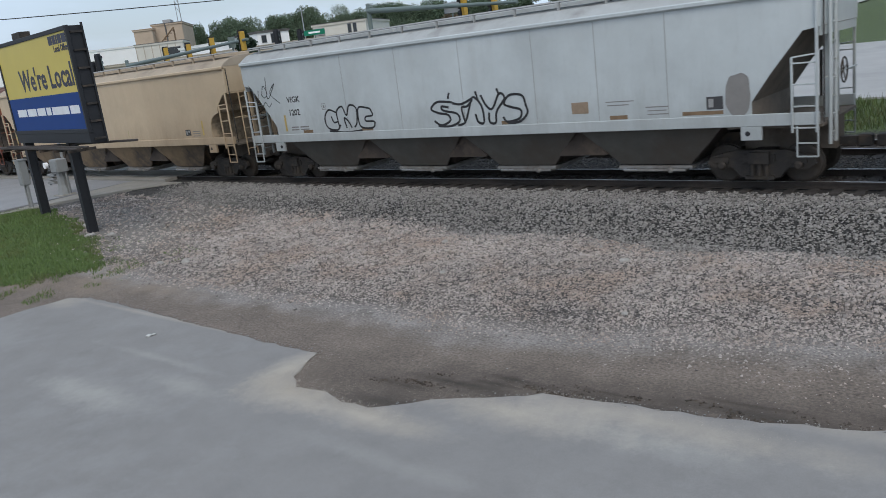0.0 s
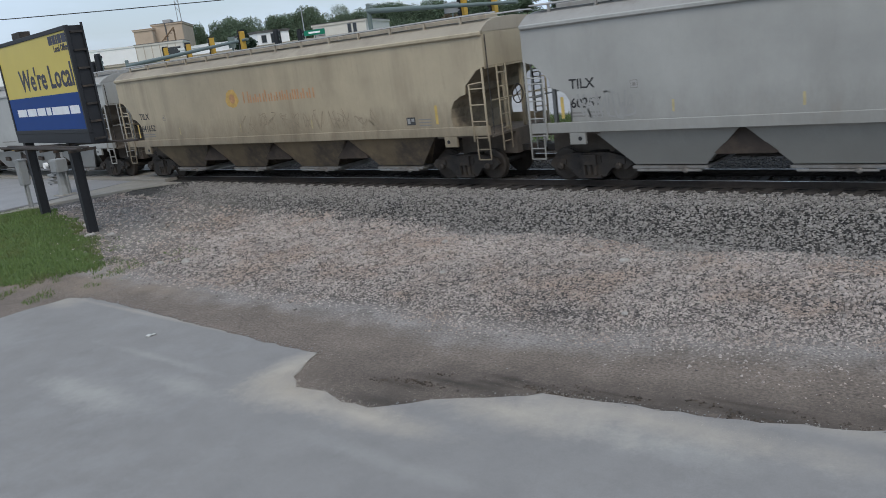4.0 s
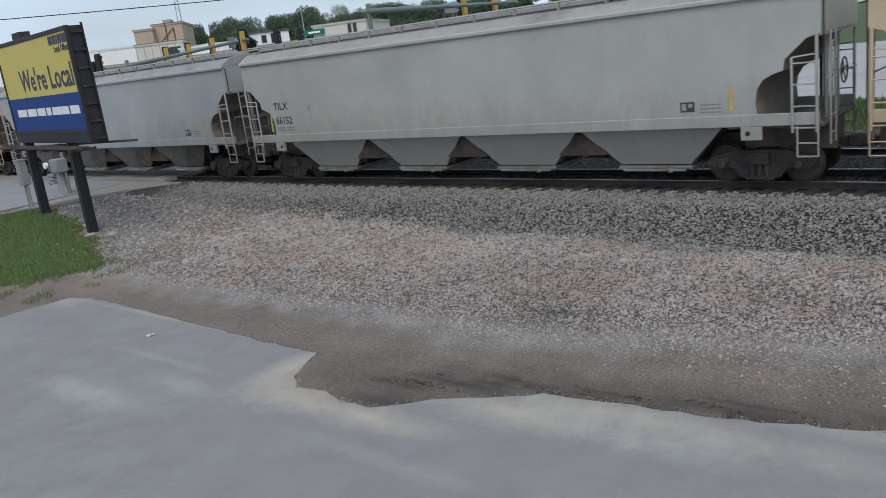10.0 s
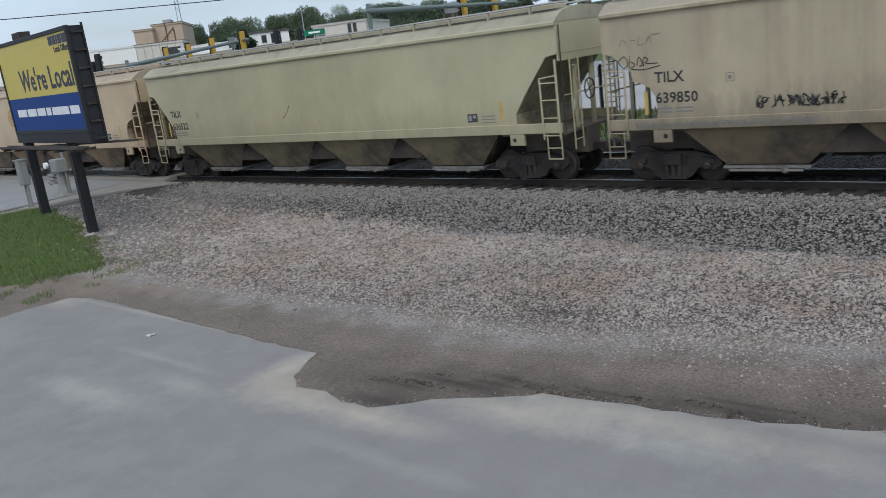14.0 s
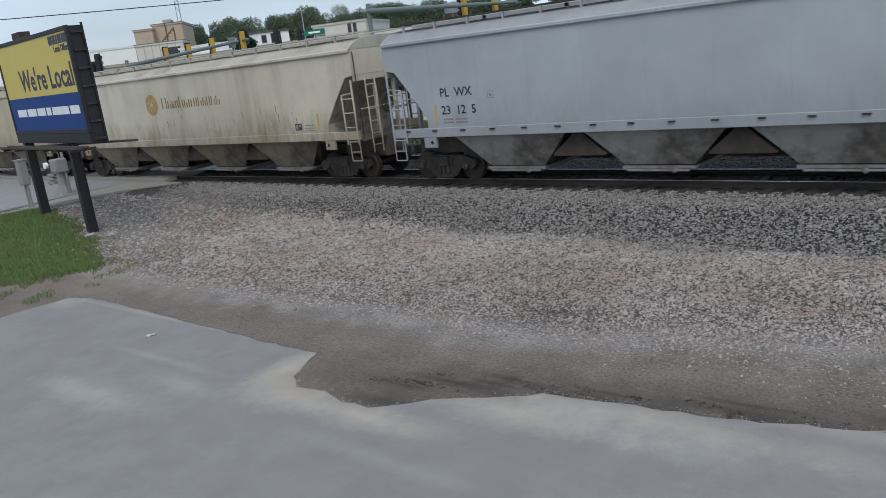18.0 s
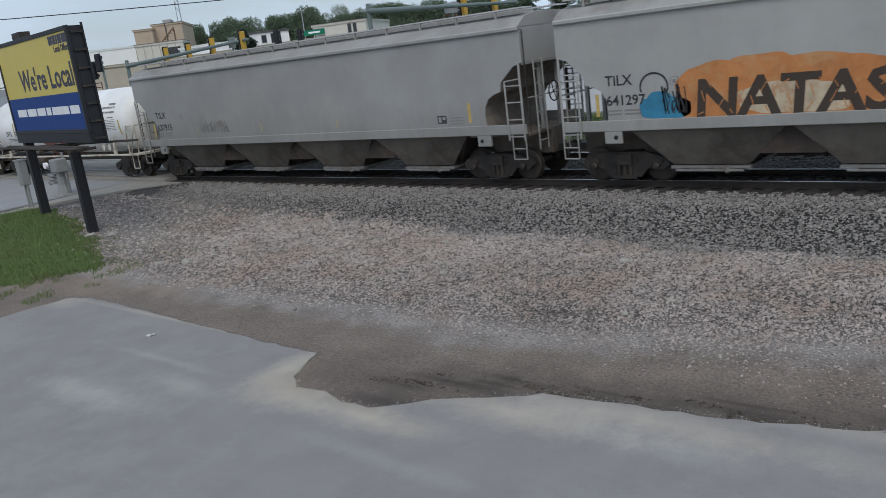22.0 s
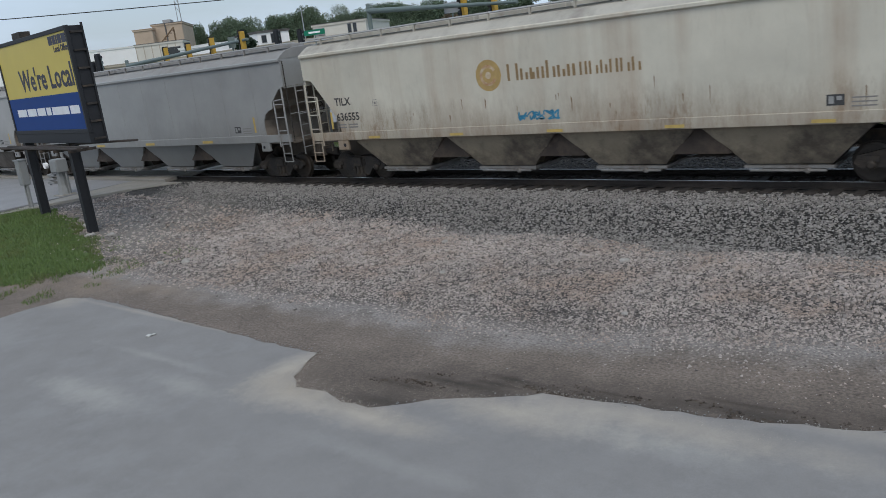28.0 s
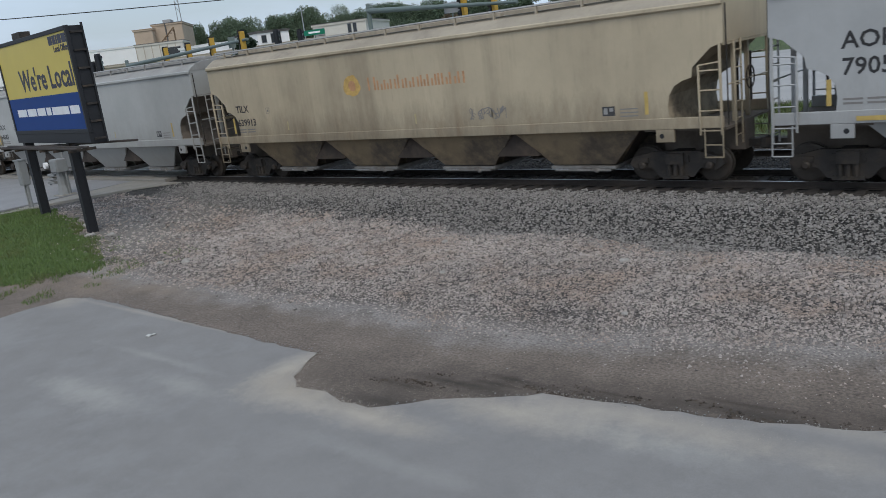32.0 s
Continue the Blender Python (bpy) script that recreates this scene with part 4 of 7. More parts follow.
M_SPRAY_B = mat("blue_spray_paint", (0.03, 0.2, 0.33), 0.6, 0, 0.3, 3.0)
M_SPRAY_C = mat("cream_spray_paint", (0.52, 0.43, 0.3), 0.7, 0, 0.3, 3.0, 0, 40, (0.4, 0.17, 0.055), 0.45, 1.6)
M_SPRAY_S = mat("silver_spray_paint", (0.33, 0.335, 0.345), 0.5, 0, 0.2, 4.0)
M_SPRAY_R = mat("pink_red_spray_paint", (0.5, 0.16, 0.14), 0.7, 0, 0.3, 4.0)
M_SPRAY_D = mat("dark_brown_spray_paint", (0.05, 0.035, 0.025), 0.7)
M_RUST = mat("rust_bleed", (0.2, 0.135, 0.08), 0.9, 0, 0.3, 5.0)
M_PALE = mat("pale_panel_outline", (0.30, 0.30, 0.29), 0.8)


def bar(car, name, x0, x1, z0, z1, material, lift=0.0):
    """A flat painted mark on the near side of a car."""
    y = FACE - 0.004 - lift
    me = mesh_of(name, [(x0, y, z0), (x1, y, z0), (x1, y, z1), (x0, y, z1)], [(0, 1, 2, 3)], material)
    return part(name, me, None, car)


def lettered(car, name, text, size, x, z, material, lift=0.0, width=None, lean=0.0, fat=0.0):
    me = words(text, size, 0.002, fat or 0.016)
    me.materials.clear()
    me.materials.append(material)
    if width:
        w = max(v.co.x for v in me.vertices) - min(v.co.x for v in me.vertices)
        me.transform(Matrix.Diagonal((width / w, 1, 1, 1)))
    if lean:
        for v in me.vertices:
            v.co.x += lean * v.co.z
    me.transform(Matrix.Translation((x, FACE - 0.003 - lift, z)))
    return part(name, me, None, car)


def disc(car, name, x, z, r, material, lift=0.0, rough=0.0, seed=0, squash=1.0, n=40, square=1.0):
    rnd = random.Random(seed)
    y = FACE - 0.004 - lift
    ph = [rnd.uniform(0, 6.28) for _ in range(4)]
    pts = []
    for i in range(n):
        t = 2 * math.pi * i / n
        k = 1 + rough * (math.sin(2 * t + ph[0]) + 0.6 * math.sin(3 * t + ph[1]) + 0.5 * math.sin(5 * t + ph[2]) + 0.4 * math.sin(9 * t + ph[3]))
        c, d = math.cos(t), math.sin(t)
        pts.append((x + r * k * math.copysign(abs(c) ** square, c), y, z + r * squash * k * math.copysign(abs(d) ** square, d)))
    return part(name, mesh_of(name, pts, [tuple(range(n))], material), None, car)


def ribbon(bm, pts, w, y):
    """A flat stroke of width w through points (x, z)."""
    left, right = [], []
    for i, p in enumerate(pts):
        a, b = pts[max(i - 1, 0)], pts[min(i + 1, len(pts) - 1)]
        dx, dz = b[0] - a[0], b[1] - a[1]
        k = math.hypot(dx, dz) or 1
        nx_, nz_ = -dz / k * w / 2, dx / k * w / 2
        left.append(bm.verts.new((p[0] + nx_, y, p[1] + nz_)))
        right.append(bm.verts.new((p[0] - nx_, y, p[1] - nz_)))
    for i in range(len(pts) - 1):
        bm.faces.new((left[i], right[i], right[i + 1], left[i + 1]))


def curve_points(ctrl, n=6):
    out = []
    for i in range(len(ctrl) - 1):
        p0, p1, p2, p3 = ctrl[max(i - 1, 0)], ctrl[i], ctrl[i + 1], ctrl[min(i + 2, len(ctrl) - 1)]
        for k in range(n):
            t = k / n
            out.append(tuple(0.5 * (2 * p1[j] + (p2[j] - p0[j]) * t + (2 * p0[j] - 5 * p1[j] + 4 * p2[j] - p3[j]) * t * t + (3 * p1[j] - p0[j] - 3 * p2[j] + p3[j]) * t ** 3) for j in (0, 1)))
    return out + [ctrl[-1]]


def scrawl(car, x0, x1, z0, z1, seed, strokes, material, w=0.05, lift=0.0, name="graffiti_stroke", angular=True):
    """A hand-sprayed tag: crossing loops, hooks and tall uprights, no two alike."""
    rnd = random.Random(seed)
    step = (x1 - x0) / strokes
    h = z1 - z0
    for i in range(strokes):
        cx = x0 + (i + 0.5) * step
        for j in range(2 if not angular else 3):
            if angular:
                ctrl = [(cx + step * rnd.uniform(-0.6, 0.6), z0 + h * rnd.choice((0.0, 0.1, 0.45, 0.55, 0.9, 1.0)) * rnd.uniform(0.85, 1.1)) for k in range(rnd.randint(3, 5))]
                bm = bmesh.new()
                ribbon(bm, curve_points(ctrl, 3), w * rnd.uniform(0.7, 1.2), FACE - 0.005 - lift - 0.0004 * (3 * i + j))
                part(name, bm, material, car)
                continue
            a = rnd.uniform(0, 6.28)
            turn = rnd.choice((-1, 1)) * rnd.uniform(0.7, 1.5)
            n = rnd.randint(4, 7)
            sx, sz = step * rnd.uniform(0.35, 0.75), h * rnd.uniform(0.25, 0.55)
            mz = z0 + h * rnd.uniform(0.35, 0.65)
            ctrl = [(cx + sx * math.cos(a + turn * k) * rnd.uniform(0.7, 1.2), min(z1 + 0.15 * h, max(z0, mz + sz * math.sin(a + turn * k) * rnd.uniform(0.7, 1.2)))) for k in range(n)]
            if rnd.random() < 0.3:
                ctrl.append((cx + rnd.uniform(-0.3, 0.3) * step, z1 + 0.2 * h * rnd.random()))
            bm = bmesh.new()
            ribbon(bm, curve_points(ctrl), w * rnd.uniform(0.7, 1.15), FACE - 0.005 - lift - 0.0004 * (2 * i + j))
            part(name, bm, material, car)


def block_word(car, name, x, z, h, widths, material, gap=0.12):
    """A brand line as plain shapes: a pair of upright bars for each letter, in its size and colour."""
    t = 0.08 * h / 0.45
    for k, (w, hh) in enumerate(widths):
        bm = bmesh.new()
        for px, tall in ((x + t / 2, 1.0), (x + w - t / 2, 0.62 if k % 3 else 1.0)):
            ribbon(bm, [(px, z), (px, z + hh * tall)], t, FACE - 0.004)
        part(name, bm, material, car)
        x += w + gap


def marks(car, line1, line2, hl=HL, size=0.36, z1=2.62, z2=2.12, x=1.38, boxes_on=True, placard=True, strips=3, spread=1.0):
    """Reporting mark, number, small stencil lines, placard and reflective strips on the near side."""
    lettered(car, "reporting_mark", line1, size, -hl + x, z1, M_MARK)
    lettered(car, "car_number", line2, size, -hl + x, z2, M_MARK)
    for z in (1.96, 1.87):
        bar(car, "small_stencil", -hl + x + 0.03, -hl + x + 0.42, z, z + 0.045, M_GREYMARK)
        bar(car, "small_stencil", -hl + x + 0.5, -hl + x + 0.95, z, z + 0.045, M_GREYMARK)
    bar(car, "reflector", -hl + x - 0.3, -hl + x - 0.2, 1.85, 2.42, M_YELLOW)
    bar(car, "reflector", hl - 1.72, hl - 1.62, 1.85, 2.42, M_YELLOW)
    for k in range(strips):
        px = -hl + 4.2 + k * (2 * hl - 7.5) / max(strips, 1)
        bar(car, "reflector", px, px + 0.06, 1.9, 2.2, M_FADED)
    if boxes_on:
        bx = -hl + x + 1.75
        for a in ((bx, bx + 0.2, 2.72, 2.735), (bx, bx + 0.2, 2.53, 2.545), (bx, bx + 0.015, 2.53, 2.735), (bx + 0.185, bx + 0.2, 2.53, 2.735)):
            bar(car, "inspection_stencil", *a, M_GREYMARK)
        bar(car, "inspection_stencil", bx + 0.06, bx + 0.14, 2.59, 2.67, M_GREYMARK, 0.001)
    if placard:
        px = hl - 2.9
        bar(car, "placard", px, px + 0.36, 1.86, 2.1, M_DARKMARK)
        bar(car, "placard_window", px + 0.04, px + 0.15, 1.9, 2.06, M_PALE, 0.002)
        bar(car, "placard_window", px + 0.2, px + 0.31, 1.97, 2.06, M_PALE, 0.002)
        for k in range(3):
            bar(car, "small_stencil", hl - 2.4, hl - 1.9, 2.0 - 0.09 * k, 2.03 - 0.09 * k, M_GREYMARK)


def sun_logo(car, x, z, word_x, material_word):
    disc(car, "logo_halo", x, z, 0.36, M_LOGO_Y, 0, 0.07, 3)
    disc(car, "logo_sun", x + 0.02, z, 0.17, M_LOGO_O, 0.003, 0.04, 5)
    block_word(car, "brand_shape", word_x, z - 0.2, 0.42, [(0.34, 0.42), (0.24, 0.3), (0.2, 0.3), (0.26, 0.3), (0.26, 0.42), (0.24, 0.3), (0.26, 0.3), (0.2, 0.34), (0.24, 0.34), (0.2, 0.34), (0.24, 0.34), (0.26, 0.34), (0.26, 0.34)], material_word, 0.06)


def round_logo(car, x, z, word_x):
    disc(car, "logo_disc", x, z, 0.44, M_LOGO_D)
    bm = bmesh.new()
    ribbon(bm, [(x + 0.25 * math.cos(t), z + 0.25 * math.sin(t)) for t in (0.5 + k * 0.28 for k in range(20))], 0.09, FACE - 0.008)
    part("logo_ring", bm, M_SPRAY_C, car)
    disc(car, "logo_core", x, z, 0.1, M_SPRAY_C, 0.003)
    block_word(car, "brand_shape", word_x, z - 0.2, 0.46, [(0.37, 0.46), (0.25, 0.31), (0.16, 0.31), (0.24, 0.31), (0.29, 0.46), (0.24, 0.31), (0.24, 0.31)], M_LOGO_B, 0.06)
    block_word(car, "brand_shape", word_x + 2.28, z - 0.2, 0.36, [(0.22, 0.34), (0.26, 0.34), (0.2, 0.34), (0.24, 0.34), (0.26, 0.34), (0.24, 0.34)], M_LOGO_B, 0.06)


def drips(car, seed, n, x0, x1, z_top=2.5, material=None):
    """Rust runs below weeping seams: narrow ragged streaks of stain."""
    rnd = random.Random(seed)
    for k in range(n):
        x = rnd.uniform(x0, x1)
        z = rnd.uniform(1.8, z_top)
        h = rnd.uniform(0.12, 0.5)
        w = rnd.uniform(0.015, 0.05)
        y = FACE - 0.0035
        pts = [(x - w / 2, y, z + h), (x - w * 0.3, y, z + h * 0.4), (x - w * 0.1, y, z), (x + w * 0.25, y, z + h * 0.2), (x + w / 2, y, z + h * 0.9)]
        part("rust_run", mesh_of("rust_run", pts, [(0, 1, 2, 3, 4)], material or M_RUST), None, car)


hp = hoppers
marks(hp[1], "TILX", "641200")
# pale car with black tags
c = hp[2]
marks(c, "VIGK", "1202", x=2.27, size=0.3, z1=2.85, z2=2.4, strips=0, placard=False)


def tag(car, strokes, x, z, w, h, material, width):
    """A sprayed tag from strokes in a unit square."""
    for k, pts in enumerate(strokes):
        bm = bmesh.new()
        ribbon(bm, curve_points([(x + w * a, z + h * b) for a, b in pts], 5), width, FACE - 0.005 - 0.0005 * k)
        part("graffiti_stroke", bm, material, car)


# round throw-up of three fat letters
tag(c, [[(0.28, 0.72), (0.12, 0.85), (0.02, 0.55), (0.06, 0.15), (0.25, 0.05), (0.33, 0.25)],
        [(0.16, 0.6), (0.2, 0.35), (0.3, 0.4)],
        [(0.3, 0.15), (0.28, 0.75), (0.4, 0.95), (0.47, 0.6), (0.55, 0.98), (0.68, 0.85), (0.66, 0.3), (0.6, 0.12)],
        [(0.45, 0.1), (0.42, 0.5), (0.5, 0.35), (0.55, 0.1)],
        [(0.95, 0.8), (0.74, 0.88), (0.7, 0.5), (0.74, 0.12), (0.96, 0.08), (1.0, 0.3), (0.84, 0.34), (0.85, 0.5), (0.98, 0.55), (0.95, 0.8)],
        [(0.08, 0.02), (0.4, -0.06), (0.75, 0.0)]], -5.75, 1.78, 2.35, 0.85, M_INK, 0.06)
# wide throw-up of five letters
tag(c, [[(0.24, 0.78), (0.08, 0.82), (0.0, 0.6), (0.08, 0.45), (0.18, 0.38), (0.2, 0.18), (0.1, 0.04), (0.02, 0.2)],
        [(0.2, 0.62), (0.12, 0.66), (0.14, 0.52), (0.28, 0.4), (0.3, 0.15), (0.2, 0.0), (0.06, 0.02)],
        [(0.24, 0.75), (0.34, 0.7), (0.46, 0.85), (0.4, 0.62), (0.34, 0.58), (0.36, 0.1)],
        [(0.28, 0.02), (0.36, 0.1), (0.42, 0.55), (0.47, 0.9), (0.55, 0.6), (0.56, 0.08), (0.5, 0.1), (0.48, 0.35)],
        [(0.55, 0.95), (0.6, 0.6), (0.66, 0.5), (0.74, 0.95), (0.79, 0.8), (0.7, 0.4), (0.68, 0.05), (0.62, 0.08), (0.62, 0.38)],
        [(0.99, 0.55), (0.96, 0.85), (0.84, 0.88), (0.78, 0.62), (0.86, 0.5), (0.94, 0.4), (0.92, 0.15), (0.8, 0.06), (0.76, 0.22)],
        [(0.99, 0.55), (1.0, 0.3), (0.92, 0.05), (0.8, 0.02)],
        [(0.5, 1.08), (0.52, 0.8)], [(0.72, 1.12), (0.74, 0.9)], [(0.22, 1.1), (0.2, 0.9)]], -0.95, 1.78, 3.45, 0.9, M_INK, 0.07)
# thin tag high on the end of the side
tag(c, [[(0.0, 0.75), (0.15, 0.3), (0.25, 0.1), (0.3, 0.55)], [(0.4, 0.35), (0.5, 0.7), (0.6, 0.4), (0.48, 0.25), (0.4, 0.4)], [(0.62, 1.0), (0.6, 0.2), (0.9, 0.75), (0.7, 0.4), (1.0, 0.0)], [(0.2, 0.05), (0.35, -0.1), (0.5, 0.08), (0.6, -0.1), (0.72, 0.05)]], -9.5, 2.85, 1.6, 0.95, M_INK, 0.03)
bar(c, "rust_patch", 3.9, 4.4, 1.95, 2.25, mat("brown_primer_paint", (0.27, 0.2, 0.14), 0.8, 0, 0.2, 5.0))
disc(c, "grey_overspray", 8.3, 2.2, 0.3, M_GREYMARK, 0.004, 0.05, 6, 1.6, 40, 0.8)
bar(c, "placard", 7.55, 7.95, 1.9, 2.2, M_DARKMARK)
bar(c, "placard_window", 7.6, 7.72, 1.95, 2.15, M_PALE, 0.002)
bar(c, "primer_patch", 6.95, 7.95, 1.78, 1.87, M_RUST)
for k, (x0, w0) in enumerate(((4.9, 0.8), (4.95, 0.6), (6.0, 0.6), (6.05, 0.5), (6.05, 0.55))):
    bar(c, "small_stencil", x0, x0 + w0, 2.2 - 0.09 * k, 2.225 - 0.09 * k, M_GREYMARK)
for x0 in (-4.6, -2.2, 0.3, 2.8, 4.7, 6.6):
    part("panel_seam", boxes((x0 - 0.008, x0 + 0.008, FACE - 0.004, FACE + 0.004, SILL_TOP, EAVE - 0.15)), M_PALE, c)
for k in (-6.9, -4.0, 1.6, 5.0):
    bar(c, "primer_patch", k, k + 0.5, 1.76, 1.86, M_RUST)
# light grey car with large marks
marks(hp[3], "AOKX", "79081", size=0.5, z1=3.05, z2=2.5, x=1.5, strips=0)
for k in range(5):
    bar(hp[3], "sill_reflector", -7.9 + 3.6 * k, -7.2 + 3.6 * k, 1.5, 1.6, M_YELLOW, 0.05)
for k, (x0, x1, z0) in enumerate(((0.5, 8.8, 3.55), (1.2, 9.2, 3.3), (2.0, 8.4, 2.45), (0.8, 6.0, 2.2))):
    part("weld_line", boxes((x0, x1, FACE - 0.004, FACE + 0.003, z0, z0 + 0.014)), M_PALE, hp[3])
for x0, w0, z0 in ((-5.6, 1.5, 1.83), (-1.6, 1.7, 1.95), (-3.6, 0.6, 2.12), (1.4, 0.7, 2.3), (3.2, 1.0, 1.62)):
    bar(hp[3], "small_stencil", x0, x0 + w0, z0, z0 + 0.05, M_GREYMARK, 0.05 if z0 < 1.75 else 0.0)
for x0 in (-5.95, -1.98, 1.98, 5.95):
    part("bay_smudge", slab(bmesh.new(), [(x0 - 0.26, 0.94), (x0 + 0.2, 0.9), (x0 + 0.27, 1.1), (x0 - 0.2, 1.14)], -1.44, -1.33), M_RIDGE, hp[3], "dark grease patch on the bay sheet")
# stained tan cars with a sun logo
marks(hp[4], "TILX", "641652")
sun_logo(hp[4], -1.75, 3.16, -1.06, M_LOGO_O)
M_TAGLINE = mat("faded_brown_tag_paint", (0.3, 0.25, 0.18), 0.8, 0, 0.3, 6.0)
for k in range(6):
    scrawl(hp[4], -1.6 + 1.25 * k, -0.6 + 1.25 * k, 1.85, 2.5, 5 + k, 2, M_TAGLINE, 0.035, 0.001 * k)
marks(hp[5], "TILX", "60257", strips=4)
scrawl(hp[5], 7.15, 8.0, 1.9, 2.4, 8, 4, M_PALE, 0.04)
scrawl(hp[5], -8.2, -6.6, 1.85, 2.5, 9, 4, M_PALE, 0.05)
marks(hp[6], "TILX", "641581", strips=0)
sun_logo(hp[6], -2.1, 3.22, -1.36, M_LOGO_O)
drips(hp[6], 4, 12, -7, 7)
for k in range(6):
    bar(hp[6], "sill_reflector", -8.0 + 2.9 * k, -7.5 + 2.9 * k, 1.5, 1.58, M_YELLOW, 0.05)
marks(hp[7], "TILX", "648366", strips=5, x=1.6)
marks(hp[8], "TILX", "66152", strips=5, x=1.5)
marks(hp[9], "SOXX", "639153", strips=4)
round_logo(hp[9], -2.45, 3.18, -1.8)
marks(hp[10], "TILX", "636522", strips=4)
bm = bmesh.new()
ribbon(bm, curve_points([(-1.4, 2.3), (-1.15, 2.5), (-0.95, 2.75)]), 0.035, FACE - 0.005)
part("graffiti_tag", bm, M_RUST, hp[10])
marks(hp[11], "TILX", "639850", strips=2)
sun_logo(hp[11], -2.1, 3.22, -1.36, M_LOGO_O)
scrawl(hp[11], -6.0, -4.1, 1.9, 2.15, 12, 11, M_INK, 0.028)
scrawl(hp[11], -9.0, -4.6, 1.52, 1.66, 17, 22, M_GREYMARK, 0.018, 0.055)
scrawl(hp[11], -3.0, -1.6, 1.95, 2.45, 13, 5, M_GREYMARK, 0.03)
tag(hp[11], [[(0.1, 0.2), (0.0, 0.6), (0.15, 0.9), (0.22, 0.4), (0.1, 0.15)], [(0.28, 0.9), (0.26, 0.2), (0.4, 0.35), (0.3, 0.55)], [(0.45, 0.3), (0.5, 0.8), (0.58, 0.4), (0.5, 0.2)], [(0.6, 0.2), (0.62, 0.75), (0.72, 0.6), (0.66, 0.4), (0.95, 0.35)], [(0.3, 0.1), (0.6, 0.02), (1.0, 0.2)]], -9.35, 2.95, 1.1, 0.4, M_INK, 0.022)
tag(hp[11], [[(0.0, 0.3), (0.1, 0.7), (0.2, 0.3)], [(0.3, 0.6), (0.45, 0.55)], [(0.55, 0.75), (0.5, 0.3), (0.65, 0.3)], [(0.7, 0.3), (0.8, 0.75), (0.85, 0.35)], [(0.85, 0.8), (1.1, 0.85)]], -9.3, 3.45, 1.0, 0.4, M_GREYMARK, 0.022)
scrawl(hp[11], -0.6, 0.6, 1.95, 2.15, 15, 5, M_INK, 0.04)
marks(hp[12], "TILX", "636606", strips=1)
round_logo(hp[12], -1.98, 3.2, -1.22)
drips(hp[12], 2, 16, -7.6, 7.6, 2.6)
# ribbed blue-grey car
P_RIB = [ob for ob in hp[13].children if ob.name.startswith("side_sheet")][0].material_slots[0].material
marks(hp[13], "PL  WX", "23  12  5", hl=8.7, x=2.1, z1=2.66, z2=2.14, strips=0)
for k in range(9):
    part("panel_rib", boxes((-6.9 + 1.72 * k - 0.02, -6.9 + 1.72 * k + 0.02, FACE - 0.006, FACE + 0.006, SILL_TOP, EAVE - 0.15)), P_RIB, hp[13])
for k in range(16):
    part("sill_bolt", boxes((-8.1 + 1.08 * k, -7.92 + 1.08 * k, FACE - 0.07, FACE - 0.02, SILL_TOP - 0.1, SILL_TOP - 0.06)), M_STEEL, hp[13])
marks(hp[14], "TILX", "637915", strips=3)
scrawl(hp[14], -5.3, -3.5, 1.95, 2.35, 21, 6, M_GREYMARK, 0.03)
# grey car with large colourful pieces
c = hp[15]
marks(c, "TILX", "641297", strips=0)
for k, (x, z, r, sq) in enumerate(((-5.6, 2.3, 0.95, 0.75), (-4.6, 2.38, 1.1, 0.68), (-3.5, 2.32, 1.1, 0.7), (-2.5, 2.28, 0.85, 0.72), (-4.0, 2.2, 1.9, 0.3))):
    disc(c, "spray_cloud", x, z, r, M_SPRAY_O, 0.0004 * k, 0.05, 2 + k, sq, 60, 0.8)
disc(c, "spray_fill", -3.85, 2.1, 1.15, M_SPRAY_C, 0.003, 0.06, 44, 0.32, 60, 0.7)
lettered(c, "painted_letters", "NATAS", 1.22, -6.1, 1.76, M_SPRAY_D, 0.006, 4.25, 0.08, 0.03)
for k in range(26):
    x0, z0 = -6.0 + 0.163 * k, 1.8 + 0.31 * (k * 7 % 5) / 2
    ribbon_bm = bmesh.new()
    ribbon(ribbon_bm, [(x0, z0), (x0 + 0.14 * math.cos(k * 2.1), z0 + 0.2 * abs(math.sin(k * 1.3)) + 0.06)], 0.022, FACE - 0.014)
    part("graffiti_crack", ribbon_bm, M_SPRAY_O, c)
for k, (x, z, r, sq) in enumerate(((1.9, 2.05, 0.8, 0.45), (3.0, 2.2, 1.3, 0.42), (4.4, 2.05, 1.1, 0.34), (5.6, 1.98, 0.9, 0.26), (2.4, 2.4, 0.9, 0.5))):
    disc(c, "spray_cloud", x, z, r, M_SPRAY_P if k % 2 == 0 else M_SPRAY_O, 0.0004 * k, 0.07, 16 + k, sq, 60, 0.8)
lettered(c, "painted_letters", "HYPE", 1.12, 1.5, 1.76, M_INK, 0.004, 3.25, 0.12, 0.055)
lettered(c, "painted_letters", "HYPE", 1.08, 1.62, 1.8, M_SPRAY_S, 0.008, 3.08, 0.12, 0.022)
disc(c, "spray_blob", -6.85, 2.0, 0.66, M_SPRAY_B, 0.0, 0.03, 9, 0.4, 40, 0.6)
disc(c, "spray_blob", -6.95, 2.22, 0.36, M_SPRAY_B, 0.001, 0.05, 10, 0.5)
bm = bmesh.new()
ribbon(bm, [(-7.1 + 0.36 * math.cos(t), 2.52 + 0.34 * math.sin(t)) for t in (-0.5 + k * 0.21 for k in range(20))], 0.045, FACE - 0.007)
part("graffiti_stroke", bm, M_INK, c)
disc(c, "spray_blob", 0.85, 2.12, 0.42, M_SPRAY_R, 0.0, 0.16, 11, 0.9)
